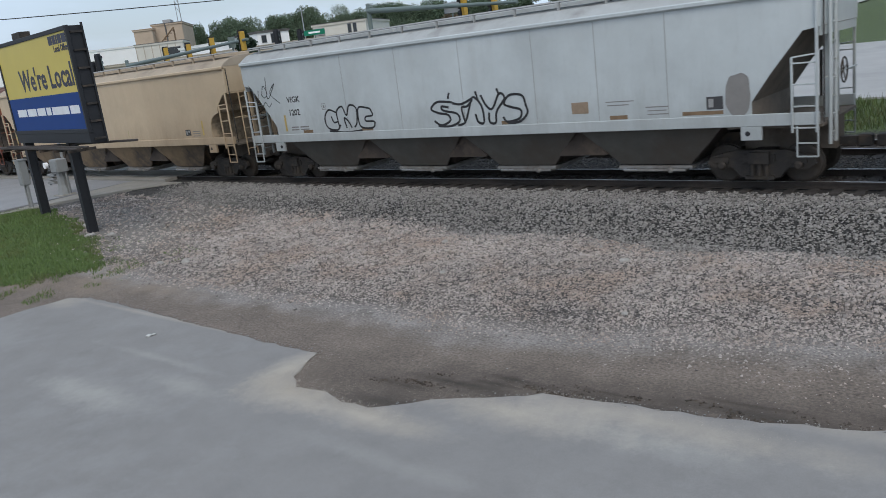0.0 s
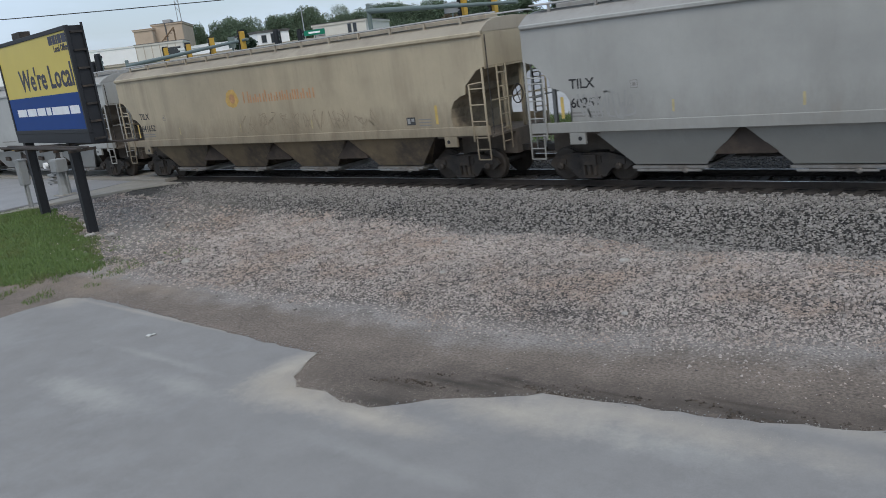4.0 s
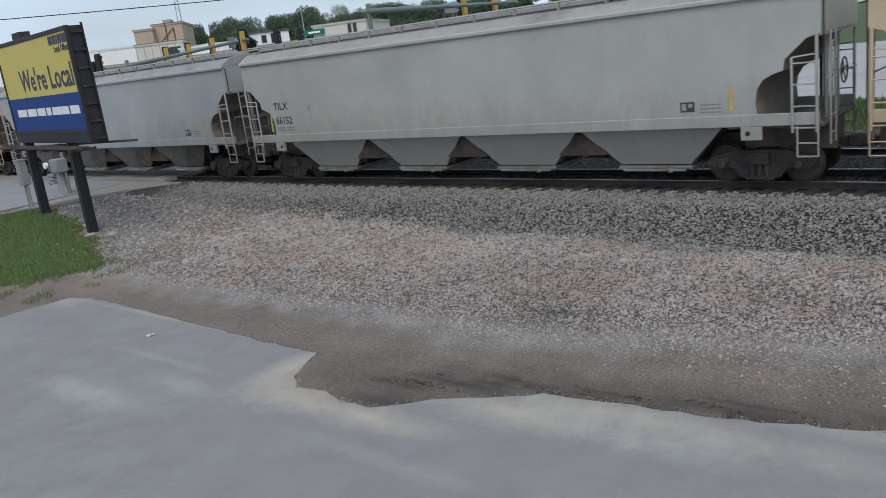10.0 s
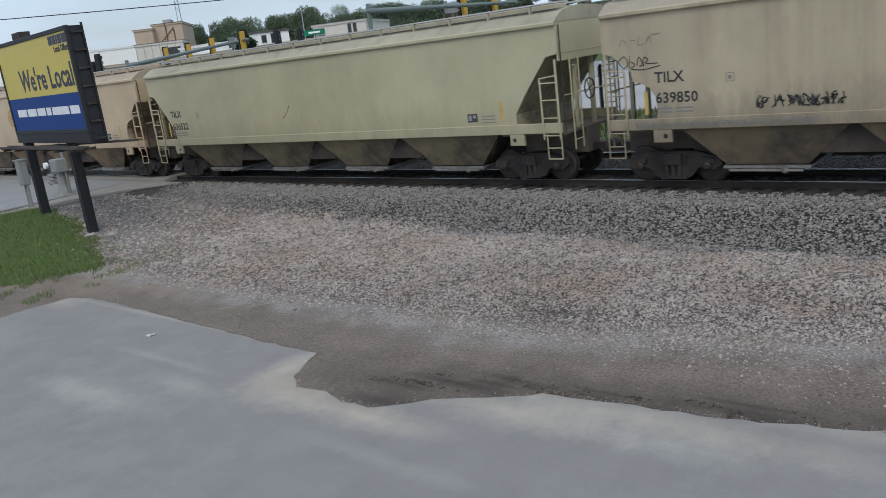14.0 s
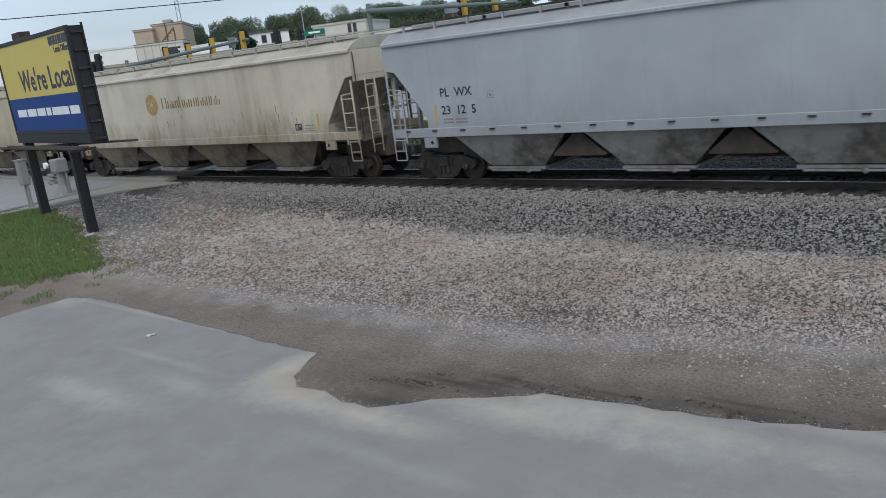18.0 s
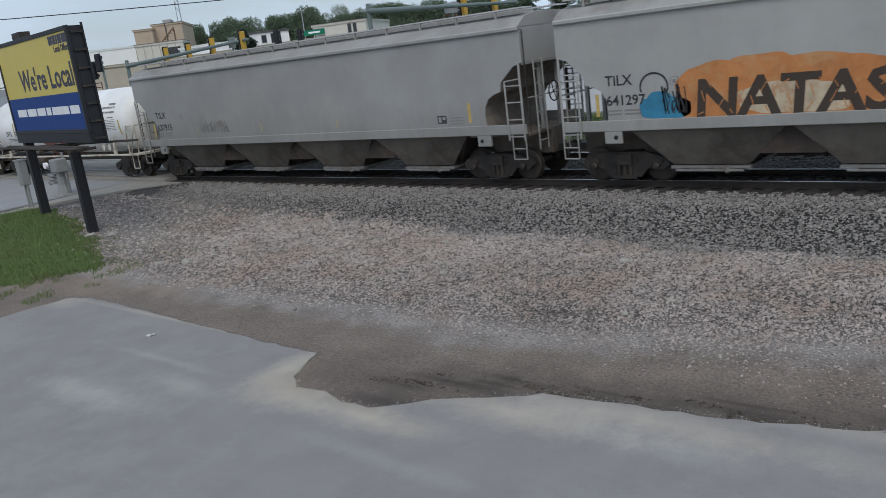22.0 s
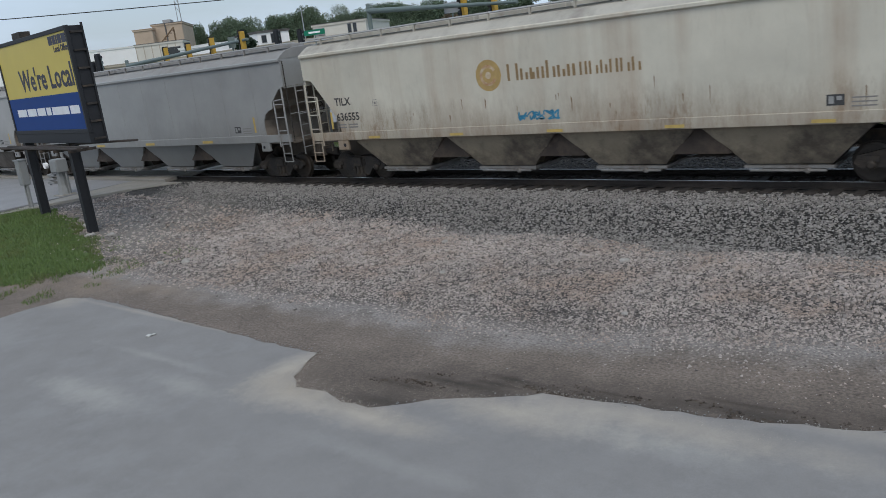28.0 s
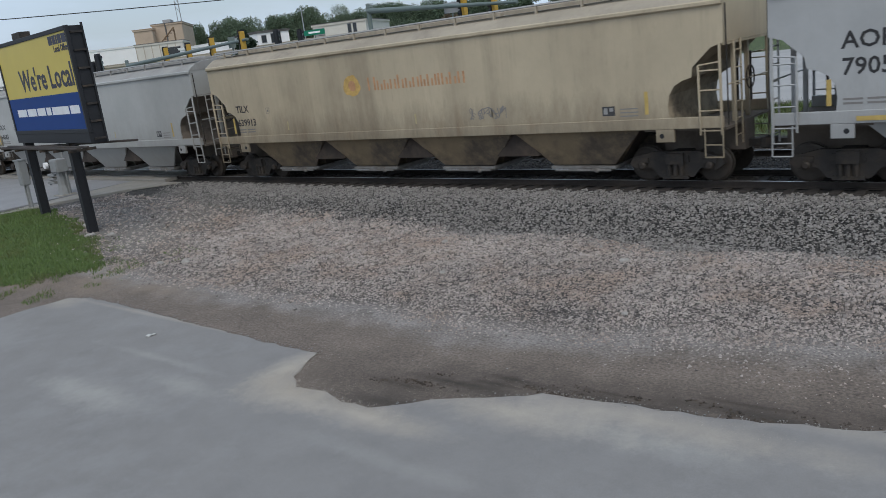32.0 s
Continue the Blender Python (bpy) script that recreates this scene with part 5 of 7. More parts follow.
disc(c, "spray_blob", 5.5, 2.02, 0.6, M_SPRAY_R, 0.002, 0.14, 12, 0.5)
scrawl(c, -1.3, 0.2, 1.95, 2.3, 33, 4, M_GREYMARK, 0.03)
scrawl(c, -6.9, -6.3, 1.85, 2.5, 34, 3, M_INK, 0.03, 0.006)
scrawl(c, 0.5, 1.3, 1.85, 2.6, 35, 4, M_INK, 0.03, 0.006)
scrawl(c, 5.0, 5.9, 1.85, 2.2, 36, 4, M_INK, 0.04, 0.006)
marks(hp[16], "TILX", "648658", strips=5)
scrawl(hp[16], -1.4, 0.4, 2.15, 2.4, 51, 5, M_GREYMARK, 0.04)
marks(hp[17], "CEFX", "398060", size=0.36, z1=3.12, z2=2.64, x=1.55, strips=0)
for k in range(10):
    part("panel_seam", boxes((-8.3 + 1.85 * k - 0.012, -8.3 + 1.85 * k + 0.012, FACE - 0.005, FACE + 0.005, SILL_TOP, EAVE - 0.15)), M_PALE, hp[17])
for k in range(4):
    bar(hp[17], "sill_reflector", -7.9 + 4.2 * k, -7.2 + 4.2 * k, 1.52, 1.62, M_YELLOW, 0.05)
marks(hp[18], "TILX", "636555", strips=0)
round_logo(hp[18], -2.0, 3.16, -1.35)
drips(hp[18], 7, 14, -5.5, 8, 2.5)
scrawl(hp[18], -1.1, 0.3, 1.86, 2.1, 61, 5, M_SPRAY_B, 0.045)
for k in range(5):
    bar(hp[18], "sill_reflector", -7.0 + 3.4 * k, -6.5 + 3.4 * k, 1.5, 1.58, M_YELLOW, 0.05)
marks(hp[19], "TILX", "66683", strips=4)
marks(hp[20], "TILX", "639913", strips=2)
sun_logo(hp[20], -2.1, 3.22, -1.36, M_LOGO_O)
scrawl(hp[20], 2.6, 3.9, 1.95, 2.25, 71, 5, M_GREYMARK, 0.028)
marks(hp[21], "AOKX", "79055", size=0.5, z1=3.05, z2=2.5, x=1.5, strips=0)
bar(hp[21], "sill_reflector", -8.0, -6.6, 1.52, 1.62, M_YELLOW, 0.05)

# ------------------------------------------------------------------ yard asphalt
M_YARD = mat("dusty_yard_asphalt", (0.24, 0.231, 0.222), 0.9, 0, 0.1, 1.4, 0.3, 170, (0.28, 0.273, 0.265), 0.35, 0.5)
spotted(M_YARD, [(-13.4, 5.75, 2.0, 0.5, 0.8), (-11.8, 6.7, 1.5, 0.32, 0.6), (-13.5, 7.3, 2.6, 0.16, 0.5), (-4.4, 8.3, 2.2, 0.5, 0.6), (-7.0, 6.4, 2.5, 0.2, 0.35)], (0.36, 0.35, 0.325))
spotted(M_YARD, [(-9.9, 7.4, 0.95, 0.55, 0.95), (-10.65, 8.0, 0.35, 0.75, 0.9), (-8.2, 7.25, 1.3, 0.28, 0.9), (-6.2, 8.25, 1.4, 0.35, 0.8), (-4.4, 8.8, 2.2, 0.3, 0.7), (-1.0, 9.5, 2.5, 0.2, 0.5), (-20.2, 8.6, 0.7, 0.3, 0.6), (-16.0, 8.85, 4.0, 0.08, 0.5)], (0.43, 0.385, 0.325), 1.2)
speckled(M_YARD, 75.0, 0.9, 1.1)


def sheet(name, outline, lift, material, label, category, kind="structure", thick=0.06, step=0.0):
    """A slab on the ground with a given outline, its top a little above the ground."""
    bm = bmesh.new()
    top = [bm.verts.new((x, y, ground_z(x, y) + lift)) for x, y in outline]
    low = [bm.verts.new((x, y, ground_z(x, y) + lift - thick)) for x, y in outline]
    bm.faces.new(top)
    for i in range(len(top)):
        j = (i + 1) % len(top)
        bm.faces.new((top[j], top[i], low[i], low[j]))
    bmesh.ops.triangulate(bm, faces=[f for f in bm.faces if len(f.verts) > 4])
    ob = new(name, bake(name, bm, material))
    return tagged(ob, label, category, kind=kind)


EDGE = [(-20.6, 6.4), (-20.42, 7.98), (-20.28, 8.79), (-19.62, 9.05), (-17.09, 8.98), (-14.37, 8.81), (-12.19, 8.71), (-10.77, 8.73), (-10.5, 8.25), (-10.3, 7.8), (-9.92, 7.52), (-9.35, 7.61), (-8.75, 7.44), (-8.25, 7.46), (-7.91, 7.71), (-7.34, 8.21), (-6.65, 8.56), (-6.09, 8.91), (-5.65, 8.96), (-5.0, 9.08), (-4.14, 9.17), (-3.1, 9.34), (-1.78, 9.7), (2.0, 10.3), (12.0, 11.6)]
ragged = []
rnd = random.Random(4)
for (ax, ay), (bx, by) in zip(EDGE, EDGE[1:]):
    k = max(1, int(math.hypot(bx - ax, by - ay) / 0.22))
    for i in range(k):
        t = i / k
        ragged.append((ax + (bx - ax) * t + rnd.uniform(-0.03, 0.03), ay + (by - ay) * t + rnd.uniform(-0.035, 0.035)))
yard = sheet("yard_asphalt", ragged + [(12.0, -30.0), (-60.0, -30.0), (-60.0, 3.0), (-26.0, 5.0)], 0.02, M_YARD, "worn grey asphalt yard with pale dust patches and a broken edge", "asphalt")
# ------------------------------------------------------------------ stones
M_BALLAST_STONE = mat("grey_ballast_stone", (0.19, 0.178, 0.166), 0.9, 0, 0.2, 20.0, 0, 40, None, 0, 1, 0.85)
# Darker stones that carry the shade below the train.
M_SHADE_STONE = mat("shade_dark_ballast_stone", (0.085, 0.076, 0.068), 0.85, 0, 0.2, 20.0, 0, 40, None, 0, 1, 0.6)
M_GRAVEL_STONE = mat("tan_grey_gravel_stone", (0.282, 0.247, 0.224), 0.9, 0, 0.22, 0.7, 0, 40, (0.265, 0.208, 0.172), 0.5, 0.5, 0.8)
M_SAND = mat("pale_sand_grain", (0.5, 0.44, 0.37), 0.95, 0, 0.2, 8.0, 0, 40, None, 0, 1, 0.35)


def strewn(name, places, sizes, material, label, seed):
    """Many small angular stones as one mesh."""
    rng = np.random.default_rng(seed)
    n = len(places)
    base = np.array([(1, 0, 0), (-0.5, 0.87, 0), (-0.5, -0.87, 0), (0, 0, 0.85), (0, 0, -0.85)], float)
    tris = np.array([(0, 1, 3), (1, 2, 3), (2, 0, 3), (1, 0, 4), (2, 1, 4), (0, 2, 4)])
    v = base[None] * rng.uniform(0.65, 1.3, (n, 5, 3)) + rng.uniform(-0.2, 0.2, (n, 5, 3))
    ax = rng.normal(size=(n, 3))
    ax /= np.linalg.norm(ax, axis=1, keepdims=True)
    ang = rng.uniform(0, 2 * np.pi, n)
    c, s = np.cos(ang)[:, None, None], np.sin(ang)[:, None, None]
    k = ax[:, None, :]
    v = v * c + np.cross(np.broadcast_to(k, v.shape), v) * s + k * (v * k).sum(-1, keepdims=True) * (1 - c)
    v = v * sizes[:, None, None] * np.array((1, 1, 0.8)) + places[:, None, :]
    me = bpy.data.meshes.new(name)
    me.vertices.add(n * 5)
    me.vertices.foreach_set("co", v.astype(np.float32).ravel())
    f = (tris[None] + 5 * np.arange(n)[:, None, None]).reshape(-1, 3)
    me.loops.add(len(f) * 3)
    me.polygons.add(len(f))
    me.loops.foreach_set("vertex_index", f.astype(np.int32).ravel())
    me.polygons.foreach_set("loop_start", np.arange(0, len(f) * 3, 3, dtype=np.int32))
    me.polygons.foreach_set("loop_total", np.full(len(f), 3, dtype=np.int32))
    me.materials.append(material)
    me.update(calc_edges=True)
    me.validate()
    return tagged(new(name, me), label, "stones", kind="stuff")


def scatter(n, x0, x1, y0, y1, seed, keep=None):
    rng = np.random.default_rng(seed)
    p = np.stack([rng.uniform(x0, x1, n), rng.uniform(y0, y1, n), np.zeros(n)], 1)
    if keep is not None:
        p = p[[keep(x, y, r) for (x, y, _), r in zip(p, rng.uniform(0, 1, n))]]
    p[:, 2] = [ground_z(x, y) for x, y, _ in p]
    return p


def toe(x):
    """Where the dark ballast gives way to lighter gravel."""
    return 16.0 + 0.6 * noise.noise((x * 0.35, 3.0, 0)) + 0.3 * noise.noise((x * 1.3, 9.0, 0)) - 0.3 * ease(-12, -2, x) + 0.7 * ease(-11.0, -23.0, x)


def over_tie(x):
    return abs((x + 48) % 0.51 - 0.255) > 0.14


b_places = scatter(100000, -30.5, 5, 15.0, 19.3, 1, lambda x, y, r: y > toe(x) + (0.9 + 1.6 * ease(-10.0, -20.0, x)) * (r - 0.5) and y < (19.02 if over_tie(x) else 19.3) + 0.1 * (r - 0.5) and not (x < -28 and r < (-28 - x) / 2.5))
strewn("ballast_stones", b_places, np.random.default_rng(2).gamma(9.0, 0.0039, len(b_places)).clip(0.018, 0.065), M_BALLAST_STONE, "grey crushed rock ballast along the track", 3)
c_places = scatter(46000, -34, 5, 19.75, 27.6, 4)
c_places[:, 2] += 0.005
strewn("ballast_stones", c_places, np.random.default_rng(5).uniform(0.03, 0.06, len(c_places)), M_SHADE_STONE, "dark crushed rock ballast between the rails, train shade in its colour", 6)


def gravel_keep(x, y, r):
    if y > toe(x) + 0.3 + 1.5 * ease(-10.0, -20.0, x) * (r - 0.3) or y > 18.9 or (x < -27 and y < 12.8) or (x < -30 and r > 0.5):
        return False
    patch = noise.noise((x * 0.45, y * 0.6, 5)) + 0.5 * noise.noise((x * 1.7, y * 1.7, 8))
    dense = (0.1 * ease(10.0, 10.9, y) + 0.9 * ease(10.3, 11.3, y - 1.5 * ease(-9.0, 0.0, x) + 0.8 * noise.noise((x * 0.3, 2.0, 4)))) * (0.92 + 0.36 * patch)
    return r < dense * (1 - 0.4 * ease(-9.0, -18.0, x)) * (1 - 0.75 * ease(-19.5, -24.5, x + 1.5 * patch))


g_places = scatter(290000, -31.4, 5, 10.0, 18.9, 7, gravel_keep)
g_sizes = np.random.default_rng(8).gamma(6.0, 0.0044, len(g_places)).clip(0.012, 0.06) * (0.72 + 0.5 * np.clip((g_places[:, 1] - 10.5) / 4, 0, 1)) * (1 + 0.45 * np.clip((-9 - g_places[:, 0]) / 9, 0, 1))
strewn("gravel_stones", g_places, g_sizes, M_GRAVEL_STONE, "tan and grey loose gravel beside the track", 9)
f_places = scatter(2600, -27, 4, 8.9, 12.5, 10)
strewn("loose_pebbles", f_places, np.random.default_rng(11).uniform(0.006, 0.014, len(f_places)), M_BALLAST_STONE, "scattered small pebbles on bare dirt", 12)
# blown sand over the broken corner of the asphalt
rs = np.random.default_rng(31)
s_places = np.concatenate([np.stack([rs.normal(x, rx, n), rs.normal(y, ry, n), np.full(n, -0.89)], 1) for x, y, rx, ry, n in ((-9.85, 7.55, 0.42, 0.26, 5000), (-10.45, 8.1, 0.14, 0.36, 1700), (-8.5, 7.4, 0.6, 0.1, 1800), (-6.9, 8.3, 0.6, 0.16, 1200), (-5.0, 9.0, 1.2, 0.07, 900))])
strewn("blown_sand", s_places, rs.uniform(0.002, 0.0045, len(s_places)), M_SAND, "pale sand blown over the broken asphalt corner", 32)
e_places = np.array([(x + rs.normal(0, 0.05), y + rs.normal(0.03, 0.05), -0.9) for x, y in ragged for _ in range(9)])
strewn("asphalt_crumbs", e_places, rs.uniform(0.006, 0.02, len(e_places)), M_YARD, "loose crumbs along the broken asphalt edge", 33)
# clods of dark soil in the ruts along the asphalt edge
d_places = scatter(9000, -9.0, -1.0, 8.0, 10.6, 41, lambda x, y, r: abs(y - (8.55 + 0.24 * (x + 8.4) - 0.012 * (x + 8.4) ** 2)) < 0.3 * r + 0.04 and noise.noise((x * 1.1, y * 5.0, 7)) > 0.12)
M_CLOD = mat("dark_damp_soil", (0.075, 0.06, 0.048), 0.95, 0, 0.3, 8.0, 0, 40, None, 0, 1, 0.4)
strewn("soil_clods", d_places, rs.uniform(0.012, 0.04, len(d_places)), M_CLOD, "dark damp clods of soil in shallow ruts", 42)
# a few larger rocks
M_PALE_ROCK = mat("pale_limestone_rock", (0.38, 0.36, 0.33), 0.9, 0, 0.25, 12.0)


def rock(x, y, r, flat, material, label):
    rg = random.Random(int(x * 100))
    bm = bmesh.new()
    bmesh.ops.create_icosphere(bm, subdivisions=2, radius=r)
    for v in bm.verts:
        v.co *= 1 + 0.35 * noise.noise(v.co / r * 1.1 + Vector((x, y, 0)))
        v.co.z *= flat
    ob = new("rock", bake("rock", bm, material))
    ob.location = (x, y, ground_z(x, y) + r * flat * 0.45)
    ob.rotation_euler = (0, 0, rg.uniform(0, 6))
    tagged(ob, label, "rock", "loose rocks")


for x, y, r, f in ((-7.75, 14.95, 0.13, 0.35), (-13.0, 15.3, 0.1, 0.5), (-19.8, 12.0, 0.13, 0.7), (-20.6, 11.7, 0.1, 0.6), (-25.6, 12.3, 0.16, 0.5), (-26.9, 12.9, 0.18, 0.5), (-25.0, 12.7, 0.13, 0.6), (-11.4, 13.2, 0.07, 0.6), (-6.4, 12.2, 0.06, 0.7)):
    rock(x, y, r, f, M_PALE_ROCK, "pale angular limestone rock lying on gravel")
rock(-2.35, 16.2, 0.2, 0.4, M_BLACK, "flat black scrap lump lying on ballast")

# scraps of litter on the asphalt
M_PAPER = mat("crumpled_white_paper", (0.5, 0.5, 0.48), 0.9, 0, 0.1, 20.0)
for x, y, r in ((-15.06, 7.94, 0.06), (-15.03, 8.05, 0.045)):
    bm = bmesh.new()
    bmesh.ops.create_icosphere(bm, subdivisions=2, radius=r)
    for v in bm.verts:
        v.co *= 1 + 0.7 * noise.noise(v.co / r * 1.6 + Vector((x * 9, y * 7, 0)))
        v.co.z *= 0.4
    ob = new("paper_scrap", bake("paper_scrap", bm, M_PAPER))
    ob.location = (x, y, ground_z(x, y) + 0.02 + r * 0.3)
    tagged(ob, "crumpled white paper scrap lying on asphalt", "litter", "paper scraps")

# ------------------------------------------------------------------ grass corner
M_BLADE = mat("green_grass_blade", (0.11, 0.168, 0.048), 0.8, 0, 0.2, 1.5, 0, 40, (0.125, 0.14, 0.047), 0.4, 0.9, 0.3)
LAWN = [(-34.2, 13.0), (-32.3, 13.7), (-30.0, 13.4), (-26.9, 12.75), (-23.9, 11.75), (-22.3, 10.95), (-22.1, 10.35), (-22.9, 9.9), (-23.3, 9.0), (-24.6, 8.2), (-27.5, 6.6), (-40.0, 7.0)]


def inside(x, y, ring):
    hit = False
    for (ax, ay), (bx, by) in zip(ring, ring[1:] + ring[:1]):
        if (ay > y) != (by > y) and x < (bx - ax) * (y - ay) / (by - ay) + ax:
            hit = not hit
    return hit


def blades(name, n, x0, x1, y0, y1, keep, h0, h1, material, label, seed):
    rng = np.random.default_rng(seed)
    p = scatter(n, x0, x1, y0, y1, seed, keep)
    k = len(p)
    t = rng.uniform(0, 2 * np.pi, k)
    h = rng.uniform(h0, h1, k)
    w = 0.012 + 0.1 * h * 0.25
    lean = rng.normal(0, 0.35, (k, 2)) * h[:, None]
    v = np.zeros((k, 3, 3))
    d = np.stack([np.cos(t), np.sin(t)], 1) * w[:, None]
    v[:, 0, :2], v[:, 1, :2], v[:, 2, :2] = p[:, :2] - d, p[:, :2] + d, p[:, :2] + lean
    v[:, :, 2] = p[:, 2:3]
    v[:, 2, 2] += h
    me = bpy.data.meshes.new(name)
    me.from_pydata(v.reshape(-1, 3).tolist(), [], np.arange(k * 3).reshape(-1, 3).tolist())
    me.materials.append(material)
    return tagged(new(name, me), label, "grass", kind="stuff")


LAWN_IN = [(x - 0.35, y + (0.3 if y < 11 else -0.25)) for x, y in LAWN]
# turf laid over the ground in small squares
sq = 0.25
turf = [(x, y) for x in np.arange(-40, -20.8, sq) for y in np.arange(5.6, 14, sq) if inside(x + sq / 2 + 0.5 * noise.noise((x * 1.5, y * 1.5, 0)), y + sq / 2 + 0.5 * noise.noise((x * 1.5, y * 1.5, 5)), LAWN_IN)]
tv = [(float(x + dx * sq), float(y + dy * sq), ground_z(x + dx * sq, y + dy * sq) + 0.022) for x, y in turf for dx, dy in ((0, 0), (1, 0), (1, 1), (0, 1))]
tagged(new("lawn_soil", mesh_of("lawn_soil", tv, [tuple(range(4 * k, 4 * k + 4)) for k in range(len(turf))], M_LAWN_SOIL)), "mown green lawn corner by the billboard", "lawn", kind="structure")
blades("grass", 75000, -38, -20.8, 6.5, 14, lambda x, y, r: inside(x + 0.5 * noise.noise((x * 1.5, y * 1.5, 0)) + 0.5 * (r - 0.5), y + 0.5 * noise.noise((x * 1.5, y * 1.5, 5)), LAWN), 0.05, 0.13, M_BLADE, "short green mown grass with ragged edge", 21)
blades("grass", 9000, -27, -20.3, 7.6, 13.2, lambda x, y, r: noise.noise((x * 1.2, y * 1.2, 3)) > 0.12 and r < ease(13.4, 10.5, y - 0.2 * (x + 24)), 0.03, 0.09, M_BLADE, "sparse grass tufts in dirt", 22)
M_WEED = mat("dull_green_verge_grass", (0.075, 0.11, 0.03), 0.85, 0, 0.3, 0.5, 0, 40, (0.13, 0.13, 0.055), 0.4, 0.6, 0.45)
blades("verge_grass", 26000, -40, 6, 28.5, 35.5, lambda x, y, r: noise.noise((x * 0.4, y * 0.5, 9)) > -0.35, 0.12, 0.4, M_WEED, "uncut green verge grass behind the tracks", 23)

# ------------------------------------------------------------------ road and crossing
M_ROAD = mat("pale_grey_road", (0.27, 0.27, 0.275), 0.9, 0, 0.1, 0.8, 0.2, 120, (0.25, 0.25, 0.255), 0.4, 0.3)
M_LOT = mat("pale_concrete_lot", (0.36, 0.355, 0.345), 0.9, 0, 0.1, 0.3, 0, 40, (0.29, 0.287, 0.28), 0.4, 0.12)
M_WHITE_LINE = mat("white_road_paint", (0.7, 0.7, 0.68), 0.8, 0, 0.15, 3.0)
flat = lambda name, x0, x1, y0, y1, z0, z1, material, label, category: tagged(new(name, bake(name, boxes((x0, x1, y0, y1, z0, z1)), material)), label, category, kind="structure")
flat("road", -52, -34.2, -40, 18.95, -0.25, -0.09, M_ROAD, "pale grey asphalt road up to the grade crossing", "road")
flat("crossing_panel_1", -52, -31.6, 19.0, 19.62, -0.3, -0.01, M_CONCRETE, "worn concrete crossing panel beside the rail", "crossing panel")
flat("crossing_panel_2", -52, -31.6, 19.75, 21.1, -0.3, -0.01, M_CONCRETE, "worn concrete crossing panel between the rails", "crossing panel")
flat("crossing_panel_3", -52, -31.6, 21.24, 24.0, -0.3, -0.01, M_CONCRETE, "worn concrete crossing panel between the tracks", "crossing panel")
flat("crossing_panel_4", -52, -31.6, 24.15, 25.5, -0.3, -0.01, M_CONCRETE, "worn concrete crossing panel in the second track", "crossing panel")
flat("road_beyond", -52, -33.0, 25.7, 130, -0.6, 0.0, M_ROAD, "pale grey road running on beyond the tracks", "road")
apron = [(-34.15, 11.6), (-33.3, 11.9), (-33.0, 14.0), (-31.6, 17.3), (-30.2, 18.9), (-34.15, 18.9)]
sheet("sidewalk", apron, 0.05, M_CONCRETE, "pale concrete sidewalk corner beside the crossing", "sidewalk", thick=0.2)
bm = bmesh.new()
for (ax, ay), (bx, by) in zip([(-40.0, 11.3), (-34.2, 11.75), (-33.2, 12.0), (-32.85, 14.0)], [(-34.2, 11.75), (-33.2, 12.0), (-32.85, 14.0), (-31.45, 17.3)]):
    d = Vector((bx - ax, by - ay, 0))
    q = Matrix.Translation((ax, ay, ground_z(ax, ay))) @ d.to_track_quat("X", "Z").to_matrix().to_4x4()
    box(bm, 0, d.length, -0.09, 0.09, -0.2, 0.1, 0.02, q)
tagged(new("kerb", bake("kerb", bm, M_CONCRETE)), "pale concrete kerb round the lawn corner", "kerb", kind="structure")
bm = bmesh.new()
for k in range(4):
    box(bm, -36.6 - 1.2 * k, -35.9 - 1.2 * k, 12.2, 12.65, -0.09, -0.084)
tagged(new("stop_line", bake("stop_line", bm, M_WHITE_LINE)), "worn white painted marks on the road", "road marking", kind="structure")
flat("frontage_road", -33.0, 60, 36.5, 76, -0.6, -0.06, M_LOT, "pale concrete frontage road and parking area", "road")

# ------------------------------------------------------------------ billboard
SIGN_W, SIGN_H = 7.08, 3.0
sign_turn = -7.36
board = thing("billboard", "yellow and blue roadside billboard on two black posts", "billboard", pose(-30.43, 12.9, 0, 0, 0, sign_turn))
M_SIGN_Y = mat("yellow_vinyl_poster", (0.58, 0.46, 0.09), 0.5, 0, 0.05, 0.8)
M_SIGN_B = mat("blue_vinyl_poster", (0.003, 0.042, 0.2), 0.75, 0, 0.08, 0.8)
M_NAVY = mat("navy_ink", (0.018, 0.02, 0.045), 0.5)
M_SIGN_W = mat("white_ink", (0.75, 0.76, 0.78), 0.5)
Z0 = 3.0
part("poster_yellow", boxes((0.1, SIGN_W - 0.1, -0.03, 0.0, Z0 + 1.15, Z0 + SIGN_H - 0.08)), M_SIGN_Y, board, "yellow upper poster field")
part("poster_blue", boxes((0.1, SIGN_W - 0.1, -0.03, 0.0, Z0 + 0.05, Z0 + 1.15)), M_SIGN_B, board, "blue lower poster field")
part("frame", boxes((0, SIGN_W, -0.06, 0.05, Z0 + SIGN_H - 0.08, Z0 + SIGN_H + 0.05), (0, SIGN_W, -0.06, 0.05, Z0 - 0.08, Z0 + 0.05), (-0.02, 0.1, -0.06, 0.05, Z0 - 0.08, Z0 + SIGN_H + 0.05), (SIGN_W - 0.1, SIGN_W + 0.02, -0.06, 0.05, Z0 - 0.08, Z0 + SIGN_H + 0.05), bevel=0.01), M_BLACK, board)
part("skirt", boxes((0, SIGN_W, -0.05, 0.05, Z0 - 0.38, Z0 - 0.08)), M_BLACK, board)
